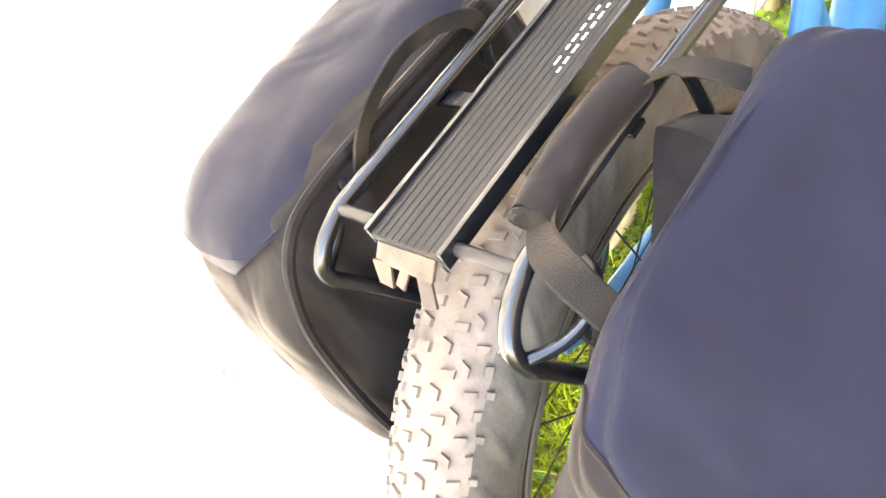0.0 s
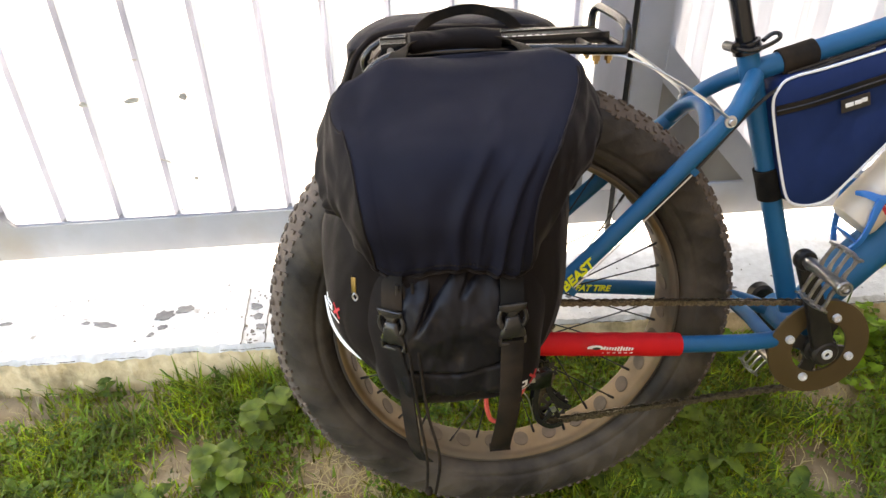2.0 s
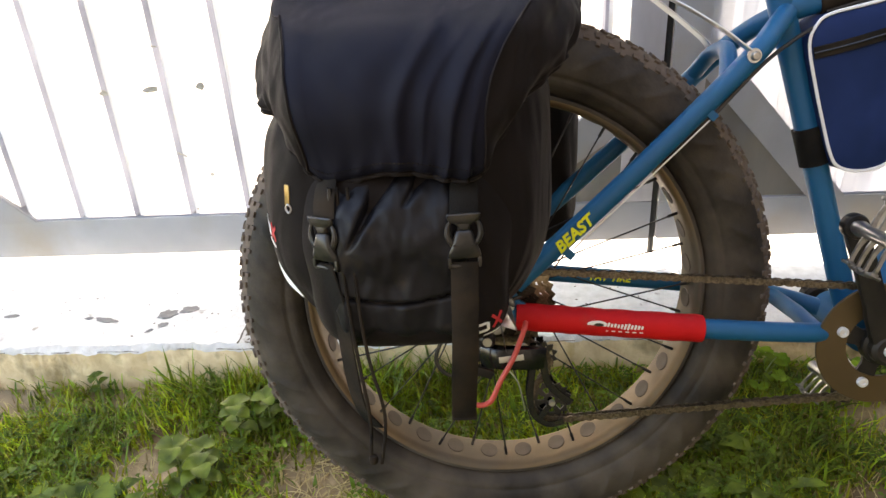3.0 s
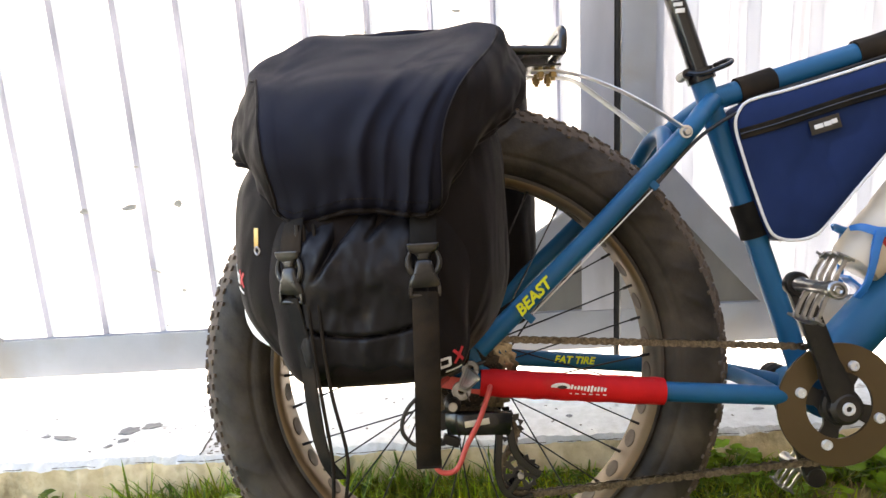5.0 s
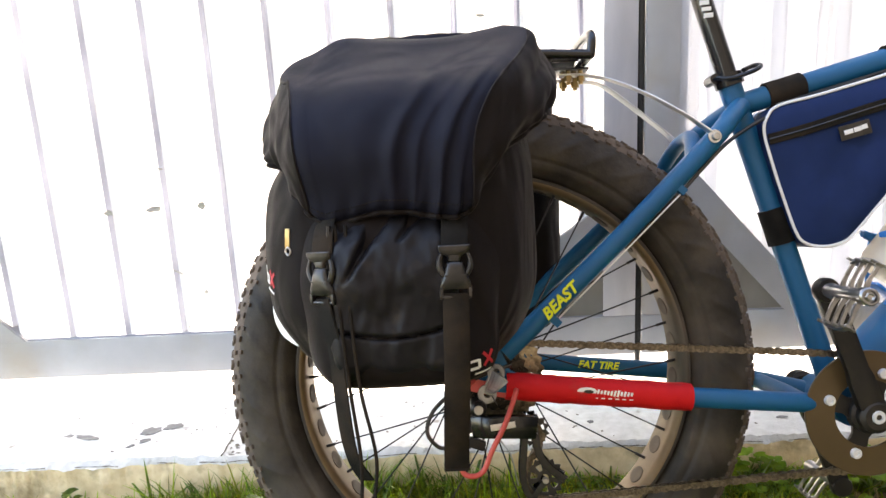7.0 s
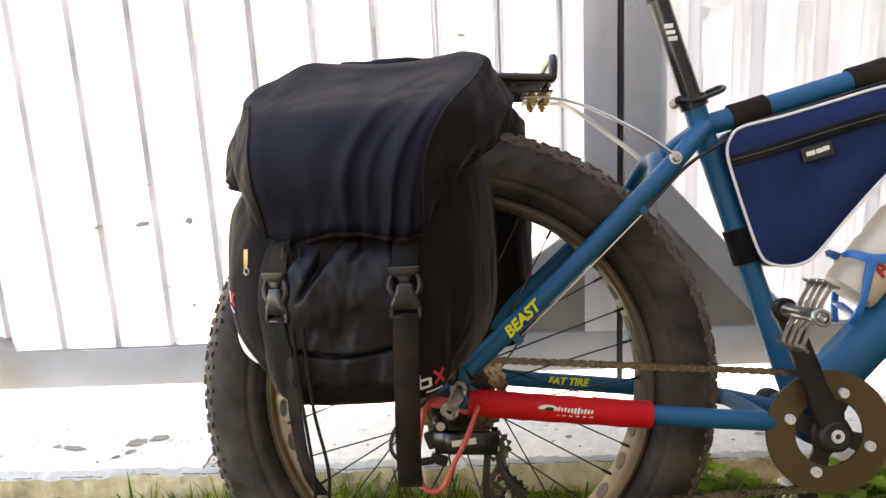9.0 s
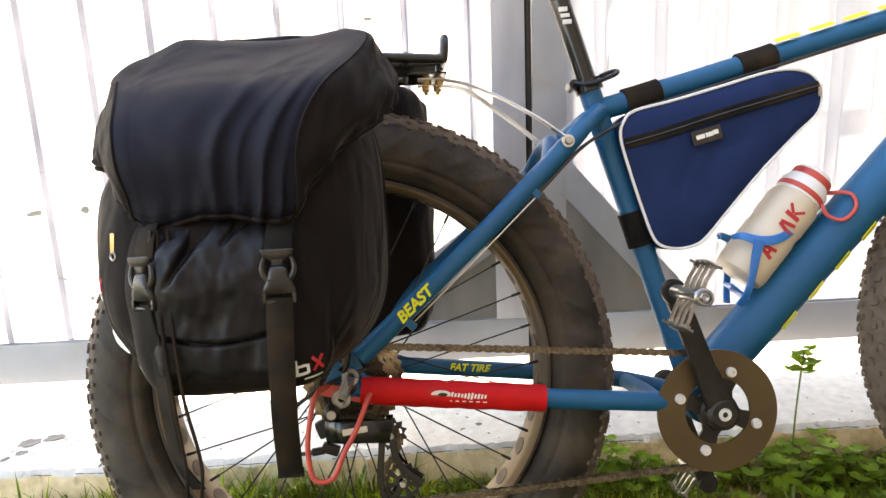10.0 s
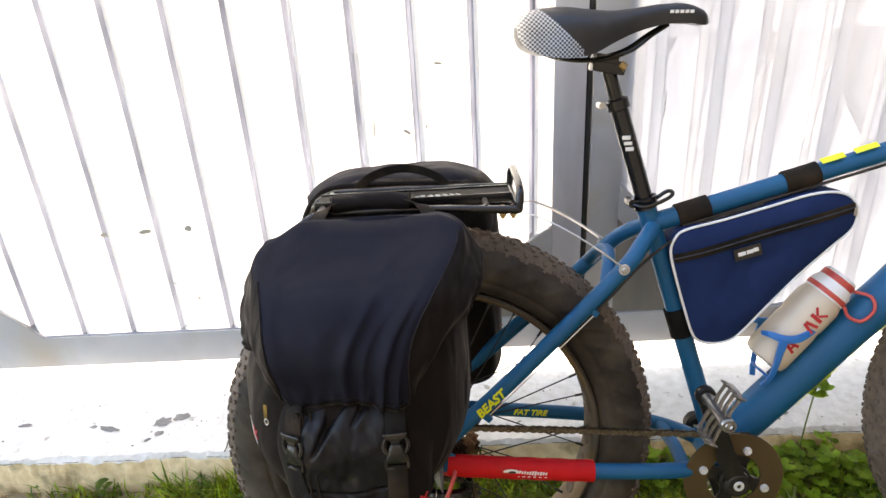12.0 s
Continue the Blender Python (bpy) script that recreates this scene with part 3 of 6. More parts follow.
def fat_wheel(name, at, label):
    hub = lathe([(0.0, -0.088), (0.009, -0.088), (0.009, -0.07), (0.030, -0.068), (0.030, -0.062), (0.016, -0.055), (0.015, 0.055), (0.028, 0.062),
                 (0.028, 0.068), (0.009, 0.07), (0.009, 0.088), (0.0, 0.088)], 24)
    w = part(name, hub, M_BLACKM, bike, label)
    w.location = at
    carcass = []
    for i in range(121):
        carcass.append(section_at(radians(-158 + 316 * i / 120)))
    b = lathe(carcass, 460)
    # moulded ridges on the side wall, a bead ring and a groove under it, and slight unevenness
    for v in b.verts:
        r = math.hypot(v.co.x, v.co.z)
        th = math.atan2(v.co.z, v.co.x)
        if 0.294 < r < 0.338:
            v.co.y *= 1 + 0.050 * max(0, math.sin(th * 46 + r * 130)) ** 3 * math.sin((r - 0.294) / 0.044 * math.pi)
        if 0.270 < r < 0.283:
            v.co.y *= 1 + 0.034 * math.sin((r - 0.270) / 0.013 * math.pi) ** 2
        if 0.283 < r < 0.290:
            v.co.y *= 1 - 0.040 * math.sin((r - 0.283) / 0.007 * math.pi)
        v.co.y += 0.0006 * noise.noise(v.co * 60)
    for f in b.faces:
        c = f.calc_center_median()
        f.material_index = 1 if math.hypot(c.x, c.z) > 0.3375 + 0.0025 * noise.noise((c.x * 60, c.y * 60, c.z * 60)) else 0
    part("tyre", b, [M_TYRE, M_TREAD], w, "dusty fat black rubber tyre")
    tagged(part("tread", tread_mesh(), M_TREAD, w, "worn dusty tread knobs", smooth=False), kind="stuff")
    rim_prof = [(0.262, -0.0335), (0.2632, -0.0350), (0.2620, -0.0365), (0.2585, -0.0368), (0.2550, -0.0355), (0.2515, -0.031), (0.2500, -0.025), (0.2500, 0.025), (0.2515, 0.031), (0.2550, 0.0355),
                (0.2585, 0.0368), (0.2620, 0.0365), (0.2632, 0.0350), (0.262, 0.0335), (0.256, 0.029), (0.256, -0.029)]
    b = lathe(rim_prof, 128, closed=True)
    for f in b.faces:
        c = f.calc_center_median()
        f.material_index = 1 if math.hypot(c.x, c.z) > 0.2600 else 0
    part("rim", b, [M_RIM, M_TYRE], w, "tan drilled alloy rim")
    # oval cut-outs closed by the rim tape, and spokes between them
    n = 32
    b = bmesh.new()
    ring_in = []
    for k in range(20):
        a = 2 * math.pi * k / 20
        ring_in.append((0.0120 * math.cos(a), 0.0175 * math.sin(a)))
    vs = [b.verts.new((dx, dy, 0.0009)) for dx, dy in ring_in]
    b.faces.new(vs)
    vs2 = [b.verts.new((dx * 1.06, dy * 1.06, -0.002)) for dx, dy in ring_in]
    for k in range(20):
        b.faces.new((vs[k], vs[(k + 1) % 20], vs2[(k + 1) % 20], vs2[k]))
    first = None
    for i in range(n):
        th = 2 * math.pi * (i + 0.5) / n
        for sy in (1,):
            m = pose(0, 0, 0, 0, math.degrees(-th) + 90, 0) @ pose(0, 0, -0.2497, 0, 0, 0)
            if first is None:
                first = part("rim_cutout", b, M_RIMTAPE, w)
                first.matrix_basis = m
            else:
                again("rim_cutout", first, w, m)
    for i in range(n):
        th = 2 * math.pi * i / n
        s = 1 if i % 2 else -1
        lean = (1 if (i // 2) % 2 else -1) * radians(62)
        a = Vector((0.029 * math.cos(th + lean), s * 0.064, 0.029 * math.sin(th + lean)))
        e = Vector((0.2505 * math.cos(th), s * 0.010, 0.2505 * math.sin(th)))
        b = tube([a, e], 0.0011, 6)
        sweep(b, [e + (a - e).normalized() * 0.014, e], 0.0021, 6)
        part("spoke", b, M_BLACKM, w)
    return w


fat_wheel("rear_wheel", (0, 0, 0), "rear fat wheel with a tan rim")
fat_wheel("front_wheel", (1.08, 0, 0.0), "front fat wheel")

# frame tubes
def tub(name, pts, r, label="", mat=None, n=20, k=0):
    return part(name, tube(curve_through(pts, k) if k else pts, r, n), mat or M_BLUE, bike, label)


tub("seat_tube", [(0.466, 0, -0.05), (0.3425, 0, 0.374)], 0.0155)
tub("top_tube", [(0.350, 0, 0.3405), (0.62, 0, 0.4101), (0.88, 0, 0.4771)], [0.0155, 0.0148, 0.0160])
tub("down_tube", [(0.473, 0, -0.062), (0.52, 0, -0.008), (0.74, 0, 0.207), (0.905, 0, 0.378)], [0.024, 0.033, 0.034, 0.03], n=24)
tub("head_tube", [(0.873, 0, 0.515), (0.927, 0, 0.36)], 0.026)
tub("bottom_bracket", [(0.468, -0.05, -0.066), (0.468, 0.05, -0.066)], 0.026)
for s, nm in ((-1, "right"), (1, "left")):
    tub("seat_stay", [(0.352, s * 0.014, 0.338), (0.325, s * 0.045, 0.318), (0.29, s * 0.066, 0.285), (0.15, s * 0.083, 0.155), (0.012, s * 0.096, 0.034)], 0.0125, k=5)
    tub("chain_stay", [(0.0, s * 0.098, -0.004), (0.08, s * 0.098, -0.014), (0.24, s * 0.096, -0.032), (0.36, s * 0.085, -0.046), (0.415, s * 0.066, -0.055), (0.46, s * 0.03, -0.064)],
        0.0125 if s < 0 else 0.0125, k=5)
    b = box((0.052, 0.007, 0.034), (-0.002, s * 0.098, 0.006), 0.003, (0, 30, 0))
    box((0.02, 0.007, 0.05), (0.006, s * 0.098, 0.018), 0.003, (0, -20, 0), b)
    part("dropout", b, M_BLUE, bike)
    part("axle_nut", lathe([(0, 0), (0.008, 0), (0.008, 0.012), (0.004, 0.014), (0, 0.014)], 12, m=along((0, s * 0.098, 0), (0, s * 0.2, 0))), M_BLACKM, bike)
tub("stay_bridge", [(0.268, -0.066, 0.268), (0.278, -0.035, 0.292), (0.284, 0, 0.300), (0.278, 0.035, 0.292), (0.268, 0.066, 0.268)], 0.0105, k=5)
tub("chain_stay_bridge", [(0.395, -0.07, -0.052), (0.400, 0, -0.053), (0.395, 0.07, -0.052)], 0.011)
part("cable_stop", box((0.016, 0.011, 0.010), (0.246, -0.0775, 0.2285), 0.002, (0, 43, 0)), M_BLUE, bike)
part("cable_stop", box((0.016, 0.011, 0.010), (0.0775, -0.0945, 0.0715), 0.002, (0, 43, 0)), M_BLUE, bike)
# cable along the seat stay
part("gear_cable", tube(curve_through([(0.248, -0.078, 0.2235), (0.158, -0.0865, 0.1415), (0.083, -0.0935, 0.0745)], 4), 0.0011, 6),
     M_SILVER, bike, "thin bare gear cable")
part("gear_housing", tube(curve_through([(0.52, -0.016, 0.366), (0.43, -0.018, 0.3415), (0.385, -0.024, 0.322), (0.345, -0.043, 0.303), (0.305, -0.063, 0.278), (0.25, -0.077, 0.2265)], 6), 0.0026, 8), M_PLASTIC, bike)
part("brake_housing", tube(curve_through([(0.40, -0.012, 0.3375), (0.56, -0.012, 0.3785), (0.70, -0.012, 0.4145), (0.86, -0.012, 0.4555)], 5), 0.0026, 8), M_PLASTIC, bike)

# fork, stem and bar
tub("fork_blade", [(0.935, -0.075, 0.372), (0.99, -0.08, 0.22), (1.08, -0.08, 0.0)], 0.017, mat=M_BLACK, k=4)
tub("fork_blade", [(0.935, 0.075, 0.372), (0.99, 0.08, 0.22), (1.08, 0.08, 0.0)], 0.017, mat=M_BLACK, k=4)
part("fork_crown", box((0.05, 0.17, 0.035), (0.932, 0, 0.376), 0.008), M_BLACK, bike)
tub("stem", [(0.868, 0, 0.53), (0.88, 0, 0.555), (0.94, 0, 0.592)], 0.017, mat=M_BLACK, k=4)
tub("handlebar", [(0.95, -0.345, 0.66), (0.95, -0.16, 0.63), (0.94, 0, 0.600), (0.95, 0.16, 0.63), (0.95, 0.345, 0.66)], 0.0145, mat=M_BLACK, k=5)

# seat post, clamp and saddle
post_dir = (Vector((0.284, 0, 0.583)) - Vector((0.341, 0, 0.383))).normalized()
p0 = Vector((0.345, 0, 0.368))
sp = part("seat_post", tube([p0, p0 + post_dir * 0.172], 0.0136, 20), M_BLACK, bike, "black suspension seat post with white print")
part("post_collar", lathe([(0.0136, 0), (0.0172, 0.002), (0.0172, 0.016), (0.0136, 0.018)], 24, m=along(p0 + post_dir * 0.158, p0 + post_dir)), M_BLACK, sp)
part("collar_bolt", tube([p0 + post_dir * 0.167 + Vector((-0.026, -0.012, 0)), p0 + post_dir * 0.167 + Vector((-0.026, 0.012, 0))], 0.005, 10), M_STEEL, sp)
part("inner_post", tube([p0 + post_dir * 0.17, p0 + post_dir * 0.222], 0.0108, 20), M_BLACK, sp)
b = box((0.05, 0.034, 0.020), tuple(p0 + post_dir * 0.226), 0.005, (0, 12, 0))
box((0.034, 0.042, 0.012), tuple(p0 + post_dir * 0.238), 0.003, (0, 12, 0), b)
part("saddle_clamp", b, M_BLACK, sp)
part("clamp_bolt", lathe([(0, 0), (0.007, 0), (0.007, 0.010), (0, 0.010)], 12, m=along(p0 + post_dir * 0.232 + Vector((0.018, -0.012, -0.004)), p0 + post_dir * 0.232 + Vector((0.05, -0.02, -0.03)))), M_BRASS, sp)
for i, (dz, w) in enumerate(((0.0, 0.006), (0.009, 0.005), (0.018, 0.006))):
    part("print_mark", box((0.0015, 0.012, w), tuple(p0 + post_dir * (0.098 + dz) + Vector((-0.004, -0.0146, 0))), 0.0003, (0, -16, 80)), M_WHITE, sp)
cl = part("seat_clamp", lathe([(0.0157, -0.009), (0.0196, -0.008), (0.0196, 0.008), (0.0157, 0.009)], 28, closed=True, m=along((0.3425, 0, 0.376), Vector((0.3425, 0, 0.376)) + post_dir)), M_BLACK, bike, "black quick-release seat clamp")
part("clamp_barrel", tube([(0.320, -0.014, 0.377), (0.320, 0.014, 0.377)], 0.007, 12), M_BLACK, cl)
part("release_lever", tube(curve_through([(0.320, -0.018, 0.377), (0.334, -0.026, 0.374), (0.352, -0.027, 0.378), (0.374, -0.022, 0.386), (0.381, -0.014, 0.392), (0.374, -0.008, 0.393), (0.356, -0.018, 0.386)], 5), 0.0032, 8), M_BLACK, cl)


def saddle():
    """Long-nosed saddle: a swept half-shell with a padded, rounded top and a skirt."""
    st = [  # x, half width, top z, skirt z
        (0.148, 0.030, 0.648, 0.636), (0.158, 0.060, 0.664, 0.618), (0.18, 0.076, 0.672, 0.607), (0.215, 0.080, 0.673, 0.602), (0.25, 0.070, 0.668, 0.606),
        (0.285, 0.050, 0.664, 0.620), (0.32, 0.034, 0.666, 0.632), (0.36, 0.026, 0.670, 0.640), (0.395, 0.023, 0.668, 0.640), (0.42, 0.018, 0.658, 0.636), (0.428, 0.010, 0.648, 0.638)]
    b = bmesh.new()
    rings = []
    n = 128
    fine = curve_through([(x, w, t) for x, w, t, s in st], 32)
    skirt = curve_through([(x, 0, s) for x, w, t, s in st], 32)
    for p, q in zip(fine, skirt):
        ring = []
        for j in range(n + 1):
            a = math.pi * j / n
            y = p.y * math.copysign(abs(math.cos(a)) ** 0.7, math.cos(a))
            z = q.z + (p.z - q.z) * math.sin(a) ** 0.5 - 0.004 * math.exp(-(y / 0.008) ** 2) * (1 if 0.18 < p.x < 0.38 else 0)
            ring.append(b.verts.new((p.x, y, z)))
        rings.append(ring)
    for i in range(len(rings) - 1):
        for j in range(n):
            f = b.faces.new((rings[i][j], rings[i][j + 1], rings[i + 1][j + 1], rings[i + 1][j]))
            x = (rings[i][j].co.x + rings[i + 1][j].co.x) / 2
            z = rings[i][j].co.z
            edge = 0.148 + 0.088 * (1 - max(0, (z - 0.60)) / 0.09)
            f.material_index = 1 if x < edge + 0.012 and abs(rings[i][j].co.y) > 0.02 or x < 0.165 else 0
        b.faces.new((rings[i][0], rings[i + 1][0], rings[i + 1][n], rings[i][n]))
    b.faces.new(rings[0])
    b.faces.new(rings[-1][::-1])
    bmesh.ops.recalc_face_normals(b, faces=b.faces)
    return b


sad = part("saddle", saddle(), [M_SADDLE, M_SILVERMESH], bike, "black padded saddle with silver checked rear panels")
for s in (-1, 1):
    part("saddle_rail", tube(curve_through([(0.185, s * 0.03, 0.612), (0.215, s * 0.024, 0.600), (0.26, s * 0.022, 0.596), (0.31, s * 0.020, 0.605), (0.345, s * 0.012, 0.626), (0.37, s * 0.008, 0.640)], 5), 0.0035, 8), M_BLACK, sad)
for i in range(5):
    part("print_mark", box((0.0055, 0.001, 0.0045), (0.370 + i * 0.0075, -0.0262 + i * 0.0009, 0.657 - i * 0.0003), 0.0003, (12, 0, 4)), M_WHITE, sad)

# crank set
CR = Vector((0.468, -0.084, -0.066))
cs = bmesh.new()
# guard disc with four windows: an outer band, a spider of four arms, a hub
lathe([(0.0795, -0.0015), (0.079, -0.0022), (0.0430, -0.0022), (0.0430, 0.0022), (0.079, 0.0022), (0.0795, 0.0015)], 72, closed=True, m=Matrix.Translation(CR), bm=cs)
guard = part("chain_guard", cs, M_GUARD, bike, "round bronze-black chainring guard")
b = bmesh.new()
M_BOLT = material("zinc_plated_bolt", (0.60, 0.60, 0.61), (0.74, 0.74, 0.74), 0.4, 0.3, scale=60)
bolt_dirs = [math.atan2(0.049, 0.019) + k * math.pi / 2 for k in range(4)]
for a in bolt_dirs:
    d = Vector((math.cos(a), 0, math.sin(a)))
    e = Vector((-math.sin(a), 0, math.cos(a)))
    vs = []
    for y in (-0.0015, 0.003):
        for r, w in ((0.012, 0.017), (0.030, 0.0105), (0.045, 0.013), (0.045, -0.013), (0.030, -0.0105), (0.012, -0.017)):
            vs.append(b.verts.new(CR + d * r + e * w + Vector((0, y, 0))))
    b.faces.new(vs[:6])
    b.faces.new(vs[:5:-1])
    for i in range(6):
        b.faces.new((vs[i], vs[6 + i], vs[6 + (i + 1) % 6], vs[(i + 1) % 6]))
lathe([(0, -0.012), (0.017, -0.012), (0.025, -0.007), (0.026, 0.004), (0, 0.004)], 32, m=Matrix.Translation(CR), bm=b)
bmesh.ops.recalc_face_normals(b, faces=b.faces)
part("spider", b, M_BLACKM, guard)
for a in bolt_dirs:
    at = CR + Vector((math.cos(a), 0, math.sin(a))) * 0.053
    part("ring_bolt", lathe([(0, -0.0048), (0.0028, -0.0048), (0.0032, -0.0076), (0.0058, -0.0076), (0.0066, -0.0062), (0.0066, -0.002), (0, -0.002)], 16, m=Matrix.Translation(at)), M_BOLT, guard)
teeth = bmesh.new()
nt = 36
vs = []
for y in (0.006, 0.0085):
    ring = []
    for i in range(nt * 2):
        r = 0.0755 if i % 2 else 0.070
        a = math.pi * i / nt
        ring.append(teeth.verts.new(CR + Vector((r * math.cos(a), y, r * math.sin(a)))))
    inr = [teeth.verts.new(CR + Vector((0.05 * math.cos(math.pi * i / nt), y, 0.05 * math.sin(math.pi * i / nt)))) for i in range(nt * 2)]
    vs.append((ring, inr))
for i in range(nt * 2):
    k = (i + 1) % (nt * 2)
    for ring, inr in vs:
        teeth.faces.new((ring[i], ring[k], inr[k], inr[i]))
    teeth.faces.new((vs[0][0][i], vs[0][0][k], vs[1][0][k], vs[1][0][i]))
    teeth.faces.new((vs[0][1][i], vs[0][1][k], vs[1][1][k], vs[1][1][i]))
bmesh.ops.recalc_face_normals(teeth, faces=teeth.faces)
part("chainring", teeth, M_CHAIN, bike)

arm_dir = Vector((-0.058, 0, 0.160)).normalized()


def crank_arm(c, d, s):
    e = c + d * 0.170 + Vector((0, s * 0.014, 0))
    pts = [c + Vector((0, s * 0.006, 0)), c + d * 0.03 + Vector((0, s * 0.008, 0)), c + d * 0.10 + Vector((0, s * 0.012, 0)), e]
    b = sweep(bmesh.new(), curve_through(pts, 6), [1.25] * 3 + [1.1] * 6 + [0.95] * 10, 12, section=(0.0145, 0.0065), up=(0, 1, 0))
    lathe([(0, -0.008), (0.014, -0.008), (0.0155, -0.005), (0.0155, 0.005), (0.014, 0.008), (0, 0.008)], 24, m=Matrix.Translation(e), bm=b)
    lathe([(0, -0.010), (0.016, -0.010), (0.021, -0.006), (0.021, 0.010), (0, 0.010)], 24, m=Matrix.Translation(c + Vector((0, s * 0.006, 0))), bm=b)
    arm = part("crank_arm", b, M_BLACKM, bike, "worn black alloy crank arm")
    part("crank_bolt", lathe([(0, -0.0015), (0.0035, -0.0015), (0.004, -0.004), (0.0075, -0.004), (0.0085, -0.002), (0.0085, 0.004), (0, 0.004)], 20, m=Matrix.Translation(c + Vector((0, s * 0.014, 0)))), M_BOLT, arm)
    return e, arm


def pedal(e, s, tilt):
    """Cage pedal: axle barrel, two side plates with teeth, cross bars and pins."""
    m = Matrix.Translation(e + Vector((0, s * 0.012, 0))) @ pose(0, 0, 0, 0, tilt, 0) @ (pose(0, 0, 0) if s < 0 else pose(0, 0, 0, 0, 0, 180)) @ Matrix.Diagonal((0.82, 0.92, 0.95, 1))
    b = lathe([(0, 0.004), (0.010, 0.004), (0.012, -0.004), (0.0095, -0.012), (0.0095, -0.076), (0.0125, -0.080), (0.0125, -0.090), (0.0105, -0.092), (0.0085, -0.092), (0.0075, -0.089), (0, -0.089)], 20)
    bmesh.ops.transform(b, matrix=m, verts=b.verts)
    p = part("pedal", b, M_PEDAL, bike, "grey alloy cage pedal with open ribs and pins")
    b = lathe([(0, -0.091), (0.003, -0.091), (0.005, -0.0925), (0.0065, -0.0915), (0.0065, -0.089), (0, -0.089)], 6)
    bmesh.ops.transform(b, matrix=m, verts=b.verts)
    part("axle_nut", b, M_STEEL, p)
    for sx in (-1, 1):
        for k, y in enumerate((-0.022, -0.041, -0.058, -0.076)):
            far = 0.052 if k in (1, 2) else 0.047
            pts = curve_through([(sx * 0.008, y, 0.0), (sx * 0.020, y, 0.0015), (sx * 0.036, y - 0.002 * (k == 3), 0.001), (sx * far, y, 0.0)], 4)
            b = sweep(bmesh.new(), pts, [1.25 - 0.4 * min(1, i / 6) + 0.15 * max(0, i - 8) / 4 for i in range(len(pts))], 8, section=(0.0029, 0.0021), up=(0, 1, 0))
            bmesh.ops.transform(b, matrix=m, verts=b.verts)
            part("pedal_rib", b, M_PEDAL, p)
        b = sweep(bmesh.new(), curve_through([(sx * 0.046, -0.020, 0), (sx * 0.0515, -0.036, 0), (sx * 0.0515, -0.062, 0), (sx * 0.046, -0.079, 0)], 4), 1.0, 10, section=(0.0048, 0.0028), up=(1, 0, 0))
        for y in (-0.023, -0.041, -0.058, -0.075):
            for z in (1, -1):
                sweep(b, [(sx * 0.049, y, 0), (sx * 0.049, y, z * 0.0105)], 0.0023, 8)
        bmesh.ops.transform(b, matrix=m, verts=b.verts)
        part("pedal_bar", b, M_PEDAL, p)
    return p


e, _ = crank_arm(CR + Vector((0, -0.008, 0)), arm_dir, -1)
pedal(e, -1, -62)
e, _ = crank_arm(Vector((CR.x, 0.088, CR.z)), -arm_dir, 1)
pedal(e, 1, -50)

# chain, cassette, derailleur and its guard
M_SPROCKET = material("dark_oily_sprocket", (0.022, 0.018, 0.014), (0.07, 0.058, 0.045), 0.4, 0.8, scale=200)


def cog(r, y, teeth_n, core=0.012, open_at=(0.60, 0.84)):
    """A toothed plate with a ring of windows punched between its rim and its core."""
    b = bmesh.new()
    n = 2 * teeth_n
    r1, r2 = core + (r - core) * open_at[1], core + (r - core) * open_at[0]
    rings = []
    for rad in (None, r1, r2, core):
        rings.append([])
        for i in range(n):
            q = (r + (0.003 if i % 2 else -0.002)) if rad is None else rad
            rings[-1].append(b.verts.new((q * math.cos(math.pi * i / teeth_n), y - 0.001, q * math.sin(math.pi * i / teeth_n))))
    for k in range(3):
        for i in range(n):
            if k == 1 and i % 4 < 2:
                continue
            m = (i + 1) % n
            b.faces.new((rings[k][i], rings[k][m], rings[k + 1][m], rings[k + 1][i]))
    bmesh.ops.recalc_face_normals(b, faces=b.faces)
    bmesh.ops.solidify(b, geom=b.faces[:], thickness=0.002)
    return b


# worn steel of the larger sprockets, golden glints painted in as brass
M_GLINT_COG = material("worn_sprocket_gold_glint", (0.20, 0.155, 0.095), (0.42, 0.35, 0.24), 0.34, 0.9, scale=160, dust=(0.03, 0.024, 0.018), dust_scale=60, dust_at=(0.45, 0.7))
cass = part("cassette", lathe([(0, -0.09), (0.012, -0.09), (0.014, -0.086), (0.014, -0.055), (0, -0.055)], 20), M_CHAIN, bike, "dirty steel sprocket cassette")
for i, (r, tn) in enumerate(((0.0245, 12), (0.028, 14), (0.032, 16), (0.037, 18), (0.042, 21), (0.048, 24), (0.056, 28), (0.064, 32))):
    part("sprocket", cog(r, -0.086 + i * 0.0042, tn), M_SPROCKET if i < 5 else M_GLINT_COG, cass)


